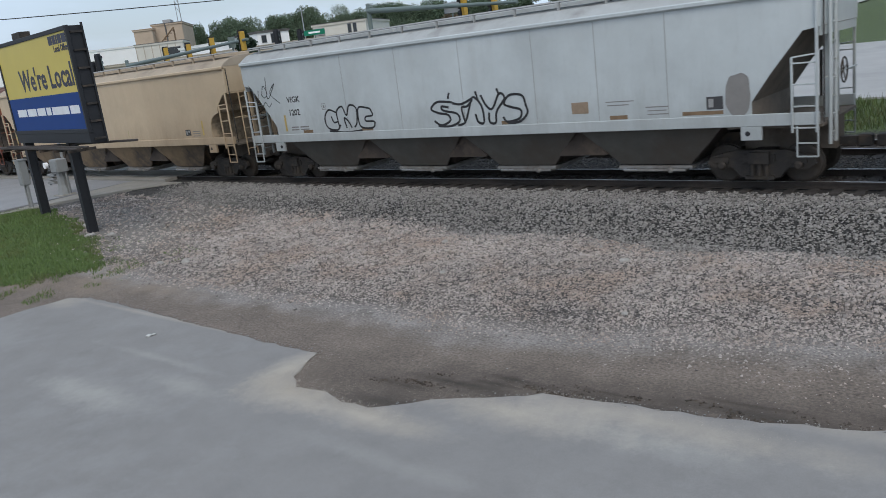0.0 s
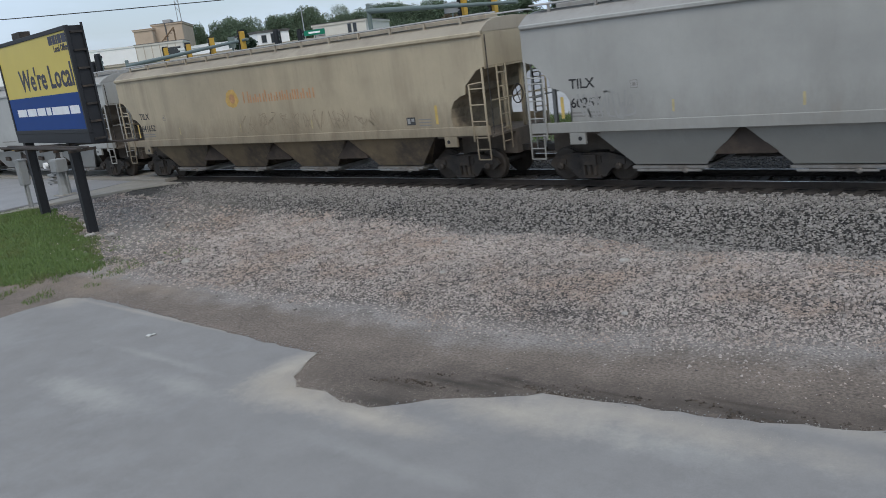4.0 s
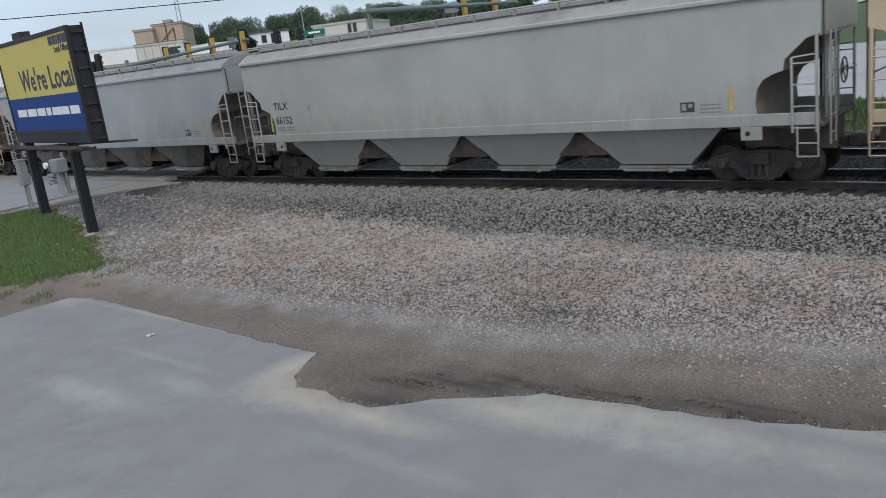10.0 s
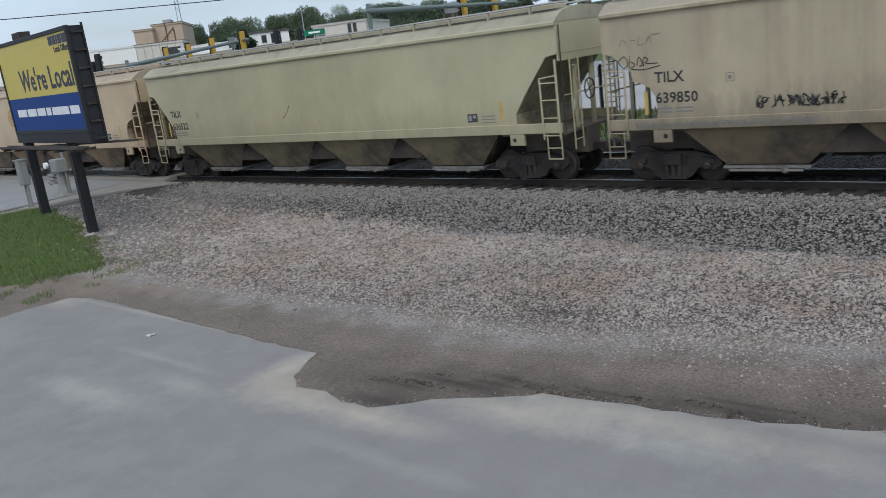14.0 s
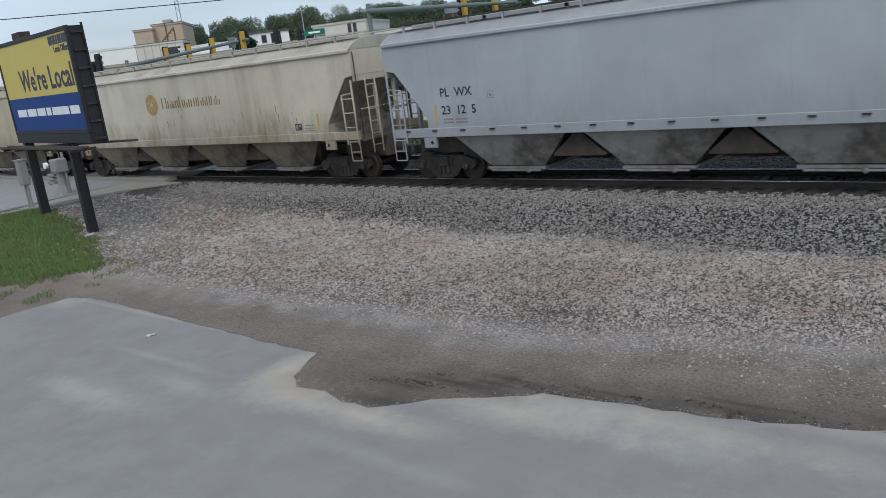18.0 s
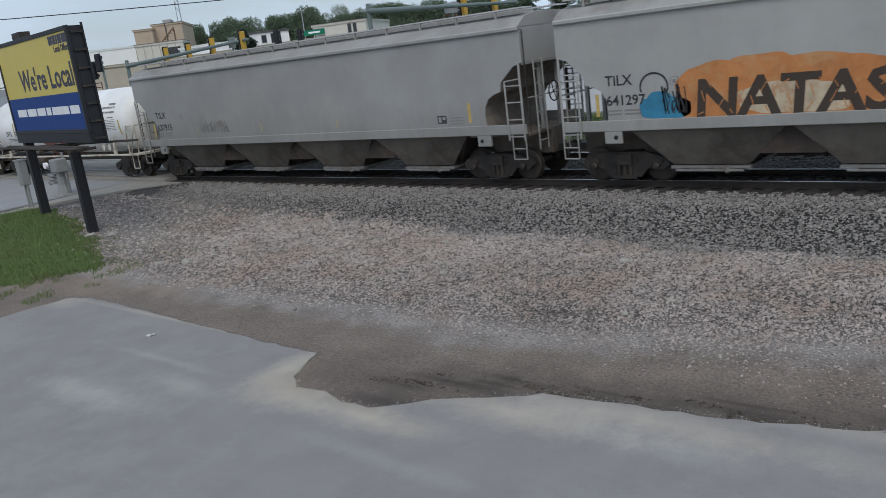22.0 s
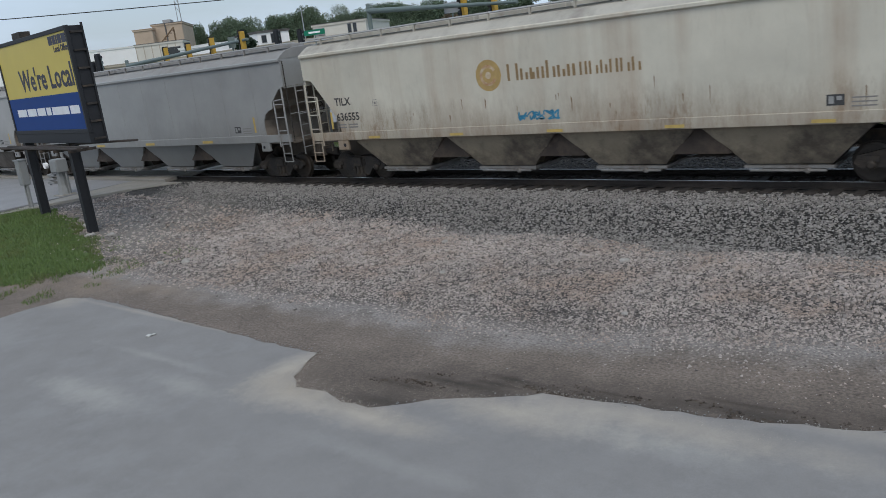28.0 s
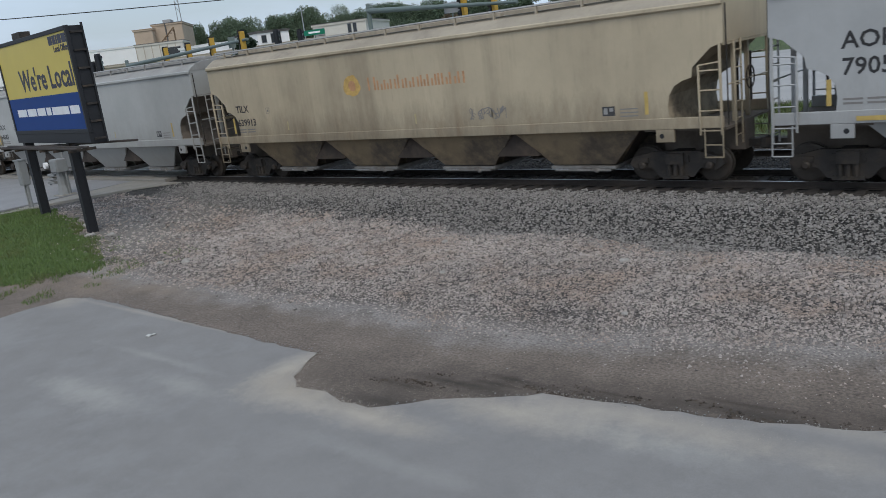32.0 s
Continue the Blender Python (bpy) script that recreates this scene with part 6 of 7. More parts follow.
part("back_box", boxes((0.05, SIGN_W - 0.03, 0.05, 0.42, Z0 - 0.4, Z0 + SIGN_H + 0.03)), M_BLACK, board)
for k in range(7):
    part("side_rib", boxes((SIGN_W - 0.03, SIGN_W + 0.03, 0.08, 0.44, Z0 - 0.3 + 0.52 * k, Z0 - 0.24 + 0.52 * k)), M_STEEL, board)
part("side_rib", boxes((SIGN_W - 0.03, SIGN_W + 0.04, 0.41, 0.46, Z0 - 0.4, Z0 + SIGN_H + 0.1)), M_BLACK, board)


def on_sign(name, text, x, z, size, width, material, lean=0.0):
    me = words(text, size, 0.003, 0.02)
    me.materials.clear()
    me.materials.append(material)
    w = max(v.co.x for v in me.vertices) - min(v.co.x for v in me.vertices)
    h = max(v.co.z for v in me.vertices) - min(v.co.z for v in me.vertices)
    me.transform(Matrix.Translation((x, -0.035, z)) @ Matrix.Diagonal((width / w, 1, 1, 1)))
    return part(name, me, None, board)


on_sign("slogan", "We're Local", 1.85, Z0 + 1.36, 0.98, 5.0, M_NAVY)
on_sign("small_print", "Local Office", 5.72, Z0 + 2.38, 0.27, 1.2, M_NAVY)
for k, (x, w) in enumerate(((5.4, 0.32), (5.76, 0.26), (6.06, 0.12), (6.22, 0.3), (6.56, 0.34))):
    part("brand_shape", boxes((x, x + w, -0.036, -0.03, Z0 + 2.6, Z0 + 2.86)), M_NAVY, board)
x = 0.75
for w in (0.95, 0.9, 0.78, 0.42, 1.5, 0.78):
    part("address_bar", boxes((x, x + w, -0.036, -0.03, Z0 + 0.52, Z0 + 0.77)), M_SIGN_W, board)
    x += w + 0.13
    if x > 6.6:
        break
for x, y in ((-0.12, 0.3), (4.4, 0.3)):
    gx, gy = -30.43 + x * 0.992, 13.2 - x * 0.128
    base = ground_z(gx, gy)
    bm = bmesh.new()
    box(bm, x - 0.09, x + 0.09, y - 0.12, y + 0.12, base - 0.2, Z0 + 0.5)
    box(bm, x - 0.125, x + 0.125, y - 0.15, y - 0.11, base - 0.2, Z0 + 0.5)
    box(bm, x - 0.125, x + 0.125, y + 0.11, y + 0.15, base - 0.2, Z0 + 0.5)
    part("post", bm, M_BLACK, board)
M_PLANK = mat("weathered_brown_catwalk", (0.055, 0.045, 0.04), 0.85, 0, 0.25, 3.0)
for (ax, ay), (bx, by), w in (((-0.6, -0.62), (SIGN_W + 0.25, -0.55), 0.16), ((-0.4, -0.3), (SIGN_W + 0.1, -0.22), 0.1), ((0.5, -0.75), (7.75, 1.05), 0.14)):
    d = Vector((bx - ax, by - ay, 0))
    q = Matrix.Translation((ax, ay, Z0 - 0.5)) @ d.to_track_quat("X", "Z").to_matrix().to_4x4()
    part("catwalk_plank", box(bmesh.new(), 0, d.length, -w / 2, w / 2, 0, 0.06, 0.01, q), M_PLANK, board, "weathered brown catwalk plank below the sign")
for k in range(6):
    part("catwalk_arm", boxes((0.4 + 1.3 * k, 0.47 + 1.3 * k, -0.72, 0.1, Z0 - 0.58, Z0 - 0.5)), M_STEEL, board)
part("conduit_box", boxes((1.5, 2.3, 0.15, 0.5, Z0 + SIGN_H + 0.03, Z0 + SIGN_H + 0.3)), M_STEEL, board)

# ------------------------------------------------------------------ crossing equipment
M_CABINET = mat("grey_signal_cabinet", (0.25, 0.255, 0.25), 0.6, 0.1, 0.12, 2.0)
cab = thing("signal_cabinet", "grey metal signal cabinet on a post by the crossing", "cabinet", pose(-33.25, 13.9, ground_z(-33.25, 13.9)))
part("housing", boxes((-0.19, 0.19, -0.15, 0.15, 0.95, 1.93), bevel=0.02), M_CABINET, cab)
part("lid", boxes((-0.22, 0.22, -0.18, 0.18, 1.93, 1.98)), M_CABINET, cab)
part("door", boxes((-0.15, 0.15, -0.165, -0.15, 1.02, 1.86)), M_CABINET, cab)
part("post", rods(((0.1, 0, -0.1), (0.1, 0, 1.0)), r=0.06, sides=10), M_CABINET, cab)
part("post", rods(((-0.15, 0, -0.1), (-0.12, 0, 1.0)), r=0.04, sides=8), M_CABINET, cab)
gate = thing("crossing_gate", "grey railroad crossing gate mast with its drive box", "crossing gate", pose(-34.65, 16.0, ground_z(-34.65, 16.0)))
part("foundation", boxes((-0.36, 0.36, -0.34, 0.34, -0.1, 0.1), bevel=0.02), M_CONCRETE, gate)
bm = bmesh.new()
rod(bm, (0, 0, 0.1), (0, 0, 0.5), 0.3, 8, 0.2)
rod(bm, (0, 0, 0.5), (0, 0, 1.05), 0.2, 8, 0.17)
part("pedestal", bm, M_CABINET, gate, "flared grey cast pedestal")
part("mast", rods(((0.0, 0.25, 0.1), (0.0, 0.25, 4.4)), r=0.06, sides=12), M_CABINET, gate)
box_ = part("drive_box", boxes((-0.3, 0.36, -0.24, 0.24, 1.05, 1.62), bevel=0.03), M_CABINET, gate)
part("door", boxes((-0.24, 0.3, -0.262, -0.24, 1.1, 1.56), bevel=0.006), M_CABINET, box_)
part("hinge", rods(((-0.25, -0.265, 1.15), (-0.25, -0.265, 1.5)), r=0.015), M_STEEL, box_)
for k in range(3):
    part("counterweight", boxes((-0.95, -0.36, -0.2 + 0.03 * k, 0.05 + 0.03 * k, 0.55 + 0.16 * k, 0.66 + 0.16 * k), bevel=0.015), M_CABINET, gate)
part("weight_arm", rods(((-0.9, -0.1, 0.5), (-0.2, -0.1, 1.35)), r=0.04), M_CABINET, gate)
part("bell", rods(((-1.05, -0.12, 1.34), (-1.05, 0.02, 1.34)), r=0.13, sides=16), M_WHITE_WALL, gate, "small white round bell")
part("bell_arm", rods(((-1.05, 0, 1.34), (-0.28, 0, 1.34)), r=0.03), M_CABINET, gate)
part("conduit", rods(((0.3, 0.1, 0.0), (0.3, 0.1, 1.1)), r=0.035), M_CABINET, gate)

# ------------------------------------------------------------------ buildings beyond the tracks
M_BRIGHT_WALL = mat("fresh_white_paint", (0.93, 0.93, 0.92), 0.7, 0, 0.04, 0.6)
M_CREAM_WALL = mat("cream_panel_wall", (0.62, 0.6, 0.54), 0.85, 0, 0.06, 0.5)
M_BEIGE_WALL = mat("beige_block_wall", (0.46, 0.41, 0.34), 0.9, 0, 0.08, 0.5)
M_GREY_WALL = mat("grey_siding_wall", (0.33, 0.33, 0.33), 0.85, 0, 0.08, 0.5)
M_ROOF = mat("dark_roof_edge", (0.13, 0.125, 0.12), 0.9, 0, 0.15, 0.5)
# name, label, wall, left x, y, right x, y, height of the roof, depth, openings
BUILDINGS = [
    ('warehouse', 'long white windowless warehouse wall beyond the road', M_BRIGHT_WALL, -180.2, 59.5, -162.5, 98.2, 11.9, 30, 0),
    ('office_block', 'tan brick office block with a flat roof', M_TAN_WALL, -125.9, 79.2, -122.6, 82.9, 13.3, 14, 1),
    ('stair_tower', 'tan stair tower beside the office block', M_TAN_WALL, -125.8, 75.6, -123.8, 77.8, 12.6, 10, 0),
    ('white_shed', 'low white shed with a bright roof edge', M_BRIGHT_WALL, -106.9, 71.1, -99.6, 71.4, 8.3, 6, 0),
    ('annex', 'cream panelled low annex building', M_CREAM_WALL, -114.9, 68.8, -110.3, 74.1, 9.7, 8, 2),
    ('low_wall_building', 'low beige wall of a flat-roofed building', M_BEIGE_WALL, -99.2, 51.9, -90.6, 65.8, 6.7, 10, 0),
    ('shed', 'white low shed with dark windows', M_WHITE_WALL, -96.6, 77.6, -95.2, 82.4, 9.2, 10, 3),
    ('store', 'cream white store building with roof vents', M_CREAM_WALL, -86.9, 79.7, -80.3, 83.6, 8.9, 16, 4),
    ('long_wall_building', 'long beige flat-roofed building', M_BEIGE_WALL, -87.5, 63.2, -66.4, 69.3, 6.7, 12, 0),
    ('storefront', 'storefront with a pale fascia and dark glass', M_CREAM_WALL, -58.2, 60.6, -52.2, 63.2, 6.2, 12, 5),
    ('corner_building', 'pale beige corner building with small windows', M_BEIGE_WALL, -65.9, 90.5, -61.1, 93.9, 6.6, 12, 6),
    ('far_building', 'tan far building on the hill', M_TAN_WALL, -91.9, 177.5, -84.7, 185.5, 9.1, 14, 3),
    ('far_house', 'grey house with a dark roof on the hill', M_GREY_WALL, -78.6, 172.9, -73.2, 177.5, 7.4, 10, 3),
]


def building(name, label, wall, ax, ay, bx, by, top, depth, kind):
    d = Vector((bx - ax, by - ay, 0))
    w = d.length
    base = min(ground_z(ax, ay), ground_z(bx, by)) - 0.5
    turn = math.degrees(math.atan2(d.y, d.x))
    b = thing(name, label, "building", pose(ax, ay, base, 0, 0, turn))
    h = top - base
    part("wall", boxes((0, w, 0, depth, 0, h - 0.25)), wall, b)
    part("roof", boxes((-0.15, w + 0.15, -0.15, depth + 0.15, h - 0.25, h)), wall if kind in (0, 5) else M_ROOF if kind == 3 else wall, b)
    part("parapet_cap", boxes((-0.2, w + 0.2, -0.2, depth + 0.2, h, h + 0.08)), M_ROOF if kind != 0 else wall, b)

    def window(x0, x1, z0, z1):
        win = part("window", boxes((x0 - 0.08, x1 + 0.08, -0.04, 0.02, z0 - 0.08, z1 + 0.08)), M_GREY_WALL, b)
        part("pane", boxes((x0, x1, -0.06, -0.02, z0, z1)), M_GLASS, win)

    if kind == 1:
        part("roof_unit", boxes((w * 0.3, w * 0.55, 3, 7, h, h + 0.8)), M_GREY_WALL, b)
        part("pipe", rods(((w * 0.45, -0.1, h * 0.2), (w * 0.45, -0.1, h)), r=0.12), M_ROOF, b)
    if kind == 2:
        for k in range(6):
            part("panel_joint", boxes((w * k / 6, w * k / 6 + 0.12, -0.05, 0, 0.4, h - 0.3)), M_BEIGE_WALL, b)
        for k in range(3):
            window(w * (0.55 + 0.13 * k), w * (0.55 + 0.13 * k) + 0.9, h - 2.2, h - 0.9)
    if kind == 3:
        window(w * 0.42, w * 0.72, h - 1.75, h - 0.45)
        window(w * 0.12, w * 0.26, h - 1.6, h - 0.6)
    if kind == 4:
        for x in (0.66, 0.76):
            window(w * x, w * x + 0.45, h - 1.75, h - 0.4)
        part("louvre", boxes((0.1, w * 0.22, -0.08, 0, h - 1.6, h - 0.5)), M_GREY_WALL, b)
        for k in range(5):
            part("louvre_slat", boxes((0.15, w * 0.21, -0.12, -0.06, h - 1.5 + 0.2 * k, h - 1.44 + 0.2 * k)), M_ROOF, b)
    if kind == 5:
        part("fascia", boxes((-0.2, w + 0.2, -1.6, 0, h - 1.9, h - 0.1)), wall, b, "pale sign fascia")
        part("soffit", boxes((-0.1, w + 0.1, -1.5, 0, h - 2.0, h - 1.9)), M_ROOF, b)
        for k in range(5):
            window(w * k / 5 + 0.2, w * (k + 1) / 5 - 0.2, 0.9, h - 2.2)
        for k in range(4):
            part("column", boxes((w * k / 3 - 0.15, w * k / 3 + 0.15, -1.5, -1.2, 0, h - 1.9)), M_BEIGE_WALL, b)
    if kind == 6:
        window(w * 0.26, w * 0.34, h - 3.0, h - 1.8)
        window(w * 0.6, w * 0.66, h - 3.0, h - 2.0)
        part("band", boxes((-0.05, w + 0.05, -0.06, 0, h - 0.9, h - 0.6)), M_CREAM_WALL, b)
    return b


for row in BUILDINGS:
    building(*row)
stair = thing("outside_stair", "rusty outside stair on the tan office block", "stair", pose(-117.5, 73.5, 8.6, 0, 0, 60))
for k in range(8):
    part("tread", boxes((0.45 * k, 0.45 * k + 0.5, -0.5, 0.5, 0.42 * k, 0.42 * k + 0.08)), M_RUST, stair)
part("stringer", rods(((0, -0.5, 0), (3.6, -0.5, 3.4)), ((0, 0.5, 0), (3.6, 0.5, 3.4)), r=0.12), M_RUST, stair)
part("support", rods(((3.6, 0, 3.3), (3.6, 0, -9)), r=0.12), M_RUST, stair)

# ------------------------------------------------------------------ signals, signs and lamps
M_POLE = mat("green_grey_pole_paint", (0.16, 0.20, 0.19), 0.6, 0.2, 0.1, 1.0)
M_AMBER = mat("yellow_signal_housing", (0.5, 0.3, 0.04), 0.5, 0, 0.1, 3.0)
M_SIGN_GREEN = mat("green_street_sign", (0.0, 0.18, 0.1), 0.5)
M_SIGN_GREY = mat("bare_sign_back", (0.36, 0.38, 0.4), 0.5, 0.3, 0.08, 2.0)


def signal_head(x, y, z, turn, housing, label):
    hd = thing("traffic_signal", label, "traffic signal", pose(x, y, z, 0, 0, turn), "traffic signals")
    part("housing", boxes((-0.13, 0.13, -0.12, 0.12, -0.52, 0.52), bevel=0.02), housing, hd)
    part("back_plate", boxes((-0.19, 0.19, 0.1, 0.13, -0.6, 0.6)), M_BLACK, hd)
    for k in (-0.35, 0.0, 0.35):
        bm = bmesh.new()
        rod(bm, (0, 0.13, k), (0, 0.42, k + 0.0), 0.15, 12)
        part("visor", bm, M_BLACK, hd)
    return hd


def mast(name, a, b, label):
    base = ground_z(a[0], a[1])
    ms = thing(name, label, "signal mast", pose(a[0], a[1], base))
    top = a[2] - base
    bm = bmesh.new()
    rod(bm, (0, 0, 0), (0, 0, top + 0.35), 0.17, 12, 0.13)
    part("pole", bm, M_POLE, ms)
    part("base_plate", boxes((-0.3, 0.3, -0.3, 0.3, 0, 0.08)), M_POLE, ms)
    bm = bmesh.new()
    rod(bm, (0, 0, top), (b[0] - a[0], b[1] - a[1], b[2] - base), 0.16, 12, 0.075)
    part("arm", bm, M_POLE, ms)
    part("cap", lathe(bmesh.new(), [(top + 0.35, 0.15), (top + 0.42, 0.12), (top + 0.45, 0.02)], 12, "Z"), M_POLE, ms)
    return ms


M1, M2 = [(-57.0, 33.2, 5.48), (-36.6, 28.7, 5.75)], [(-34.4, 36.2, 6.6), (-22.5, 34.2, 5.7)]
mast("signal_mast", M1[0], M1[1], "green-grey signal mast with a long arm over the road")
mast("signal_mast", M2[0], M2[1], "thick grey signal mast with its arm, behind the train")
for x, y, z in [(-49.6, 31.9, 5.72), (-45.9, 31.2, 5.66), (-41.8, 30.1, 5.72), (-37.3, 28.9, 5.7)]:
    signal_head(x, y, z, 70, M_AMBER, "yellow traffic signal hung from the mast arm")
for x, y, z in [(-26.6, 35.3, 6.0), (-24.3, 34.8, 5.8)]:
    signal_head(x, y, z, 75, M_AMBER, "yellow traffic signal at the arm's end, seen from behind")


def post_with_signal(at, label, turn=0, pair=False):
    x, y, z = at
    base = ground_z(x, y)
    ps = thing("signal_post", "grey post that carries a traffic signal", "post", pose(x, y + 0.25, base))
    part("pole", rods(((0, 0, 0), (0, 0, z - base + 0.3)), r=0.08, sides=10), M_POLE, ps)
    signal_head(x, y, z, turn, M_BLACK, label)
    if pair:
        signal_head(x - 0.65, y - 0.1, z - 0.45, turn, M_BLACK, label)


post_with_signal((-52.7, 28.6, 5.8), "black traffic signal on a post beyond the crossing", 30, True)
post_with_signal((-49.0, 41.1, 6.2), "black traffic signal on a post at the intersection", 10)
post_with_signal((-49.4, 43.8, 6.1), "black traffic signal on a post at the intersection", 10)


def sign_on_pole(name, at, w, h, material, label, category, turn=0):
    x, y, z = at
    base = ground_z(x, y)
    sg = thing(name, label, category, pose(x, y, base, 0, 0, turn))
    part("pole", rods(((0, 0.06, 0), (0, 0.06, z - base + h / 2)), r=0.05, sides=8), M_POLE, sg)
    part("panel", boxes((-w / 2, w / 2, -0.02, 0.02, z - base - h / 2, z - base + h / 2)), material, sg)
    return sg


green = sign_on_pole("street_sign", (-50.8, 46.7, 6.4), 1.8, 0.42, M_SIGN_GREEN, "green street name sign on a post", "street sign", 30)
part("name_bar", boxes((-0.5, 0.5, -0.026, -0.02, (-50.8, 46.7, 6.4)[2] - ground_z((-50.8, 46.7, 6.4)[0], (-50.8, 46.7, 6.4)[1]) - 0.07, (-50.8, 46.7, 6.4)[2] - ground_z((-50.8, 46.7, 6.4)[0], (-50.8, 46.7, 6.4)[1]) + 0.07)), M_WHITE_WALL, green)
sign_on_pole("road_sign", (-39.1, 29.5, 5.75), 0.4, 0.62, M_POLE, "bare grey back of a road sign", "road sign", 40)
sign_on_pole("road_sign", (-27.6, 35.5, 6.0), 0.85, 0.55, M_SIGN_GREY, "pale grey road sign under the mast arm", "road sign", 20)
sign_on_pole("road_sign", (-39.7, 111.1, 4.0), 0.5, 1.2, M_WHITE_WALL, "white tall road sign by the lawn", "road sign", 20)
bx = thing("mail_box", "blue collection box beside the lawn", "mail box", pose((-41.5, 112.6, 3.7)[0], (-41.5, 112.6, 3.7)[1], ground_z((-41.5, 112.6, 3.7)[0], (-41.5, 112.6, 3.7)[1])))
part("body", boxes((-0.5, 0.5, -0.4, 0.4, 0.15, (-41.5, 112.6, 3.7)[2] - ground_z((-41.5, 112.6, 3.7)[0], (-41.5, 112.6, 3.7)[1])), bevel=0.06), M_SPRAY_B, bx)
part("foot", boxes((-0.45, 0.45, -0.35, 0.35, 0, 0.15)), M_STEEL, bx)


def street_lamp(at):
    x, y, z = at
    base = ground_z(x, y)
    lp = thing("street_lamp", "slim grey street lamp with a flat head", "street lamp", pose(x, y, base))
    bm = bmesh.new()
    rod(bm, (0, 0, 0), (0, 0, z - base), 0.12, 8, 0.07)
    part("pole", bm, M_SIGN_GREY, lp)
    part("head", boxes((-0.7, 0.3, -0.2, 0.2, z - base, z - base + 0.15)), M_SIGN_GREY, lp)


street_lamp((-96.5, 86.7, 11.7))
tower = thing("radio_tower", "thin lattice radio tower behind the office block", "tower", pose((-131.8, 89.0, 21.7)[0], (-131.8, 89.0, 21.7)[1], 0))
for k in range(3):
    t = k * 2.094
    part("tower_leg", rods(((0.5 * math.cos(t), 0.5 * math.sin(t), 0), (0.3 * math.cos(t), 0.3 * math.sin(t), 36)), r=0.07), M_SIGN_GREY, tower)
for k in range(30):
    t = (k % 3) * 2.094
    u = t + 2.094
    part("tower_brace", rods(((0.48 * math.cos(t), 0.48 * math.sin(t), 1.2 * k), (0.46 * math.cos(u), 0.46 * math.sin(u), 1.2 * k + 1.2)), r=0.035, sides=4), M_SIGN_GREY, tower)
# overhead wire between two utility poles
WA, WB = Vector((-54.8, 23.9, 9.2)), Vector((-46.3, 34.6, 8.9))
wire_dir = (WB - WA).normalized()
ends = (WA - wire_dir * 26, WB + wire_dir * 26)
M_POLE_WOOD = mat("grey_pole_wood", (0.12, 0.1, 0.085), 0.9, 0, 0.2, 2.0)
for e in ends:
    base = ground_z(e.x, e.y)
    up = thing("utility_pole", "weathered wooden utility pole with a crossarm", "utility pole", pose(e.x, e.y, base))
    bm = bmesh.new()
    rod(bm, (0, 0, -0.3), (0, 0, e.z - base + 1.2), 0.17, 10, 0.12)
    part("pole", bm, M_POLE_WOOD, up)
    part("crossarm", boxes((-1.1, 1.1, -0.06, 0.06, e.z - base + 0.5, e.z - base + 0.62)), M_POLE_WOOD, up)
bm = bmesh.new()
n_w = 24
pts = [ends[0].lerp(ends[1], k / n_w) - Vector((0, 0, 0.5 * 4 * (k / n_w) * (1 - k / n_w) - 0.4)) for k in range(n_w + 1)]
pipe(bm, pts, 0.03, 5)
tagged(new("overhead_wire", bake("overhead_wire", bm, M_BLACK)), "thin dark overhead wire strung across the sky", "wire")

# ------------------------------------------------------------------ trees
M_BARK = mat("grey_brown_bark", (0.1, 0.08, 0.06), 0.95, 0, 0.3, 4.0, 0.5, 20)
# Leaf green raised and blued, so distance haze is in the colour.
M_LEAF = mat("dark_green_leaves", (0.085, 0.125, 0.075), 0.8, 0, 0.3, 0.4, 0, 40, (0.115, 0.15, 0.09), 0.45, 0.5, 0.35)
M_LEAF_PALE = mat("pale_green_leaves", (0.095, 0.13, 0.065), 0.8, 0, 0.3, 0.4, 0, 40, (0.13, 0.15, 0.09), 0.45, 0.5, 0.5)
M_LEAF_RED = mat("brown_red_leaves", (0.09, 0.065, 0.04), 0.8, 0, 0.3, 0.6, 0, 40, (0.05, 0.075, 0.035), 0.55, 0.4, 0.5)
M_LEAF_PINE = mat("dark_pine_needles", (0.028, 0.05, 0.03), 0.85, 0, 0.3, 0.6, 0, 40, None, 0, 1, 0.45)


def crown_mesh(seed, leaf, kind, clumps=13000, size=0.021):
    """Leaf clumps about several lobes, in a crown of height 1 and radius 0.5."""
    rng = np.random.default_rng(seed)
    if kind == "pine":
        z = rng.uniform(0.04, 1.0, clumps)
        r = 0.48 * (1 - z) ** 0.8 * (0.75 + 0.25 * np.sin(z * 38)) * np.sqrt(rng.uniform(0.25, 1, clumps))
        t = rng.uniform(0, 2 * np.pi, clumps)
        p = np.stack([r * np.cos(t), r * np.sin(t), z], 1)
    else:
        lobes = np.stack([rng.uniform(-0.26, 0.26, 13), rng.uniform(-0.26, 0.26, 13), rng.uniform(0.3, 0.84, 13)], 1)
        reach = rng.uniform(0.12, 0.26, 13)
        pick = rng.integers(13, size=clumps)
        q = rng.normal(size=(clumps, 3))
        q /= np.linalg.norm(q, axis=1, keepdims=True)
        p = lobes[pick] + q * (reach[pick] * rng.uniform(0.5, 1.05, clumps))[:, None] * np.array((1, 1, 0.75))
    corners = rng.normal(size=(clumps, 3, 3))
    corners *= (size * rng.uniform(0.6, 1.3, (clumps, 3)) / np.linalg.norm(corners, axis=2))[:, :, None]
    v = (p[:, None, :] + corners).reshape(-1, 3).tolist()
    f = np.arange(clumps * 3).reshape(-1, 3).tolist()
    return mesh_of("crown", v, f, leaf)


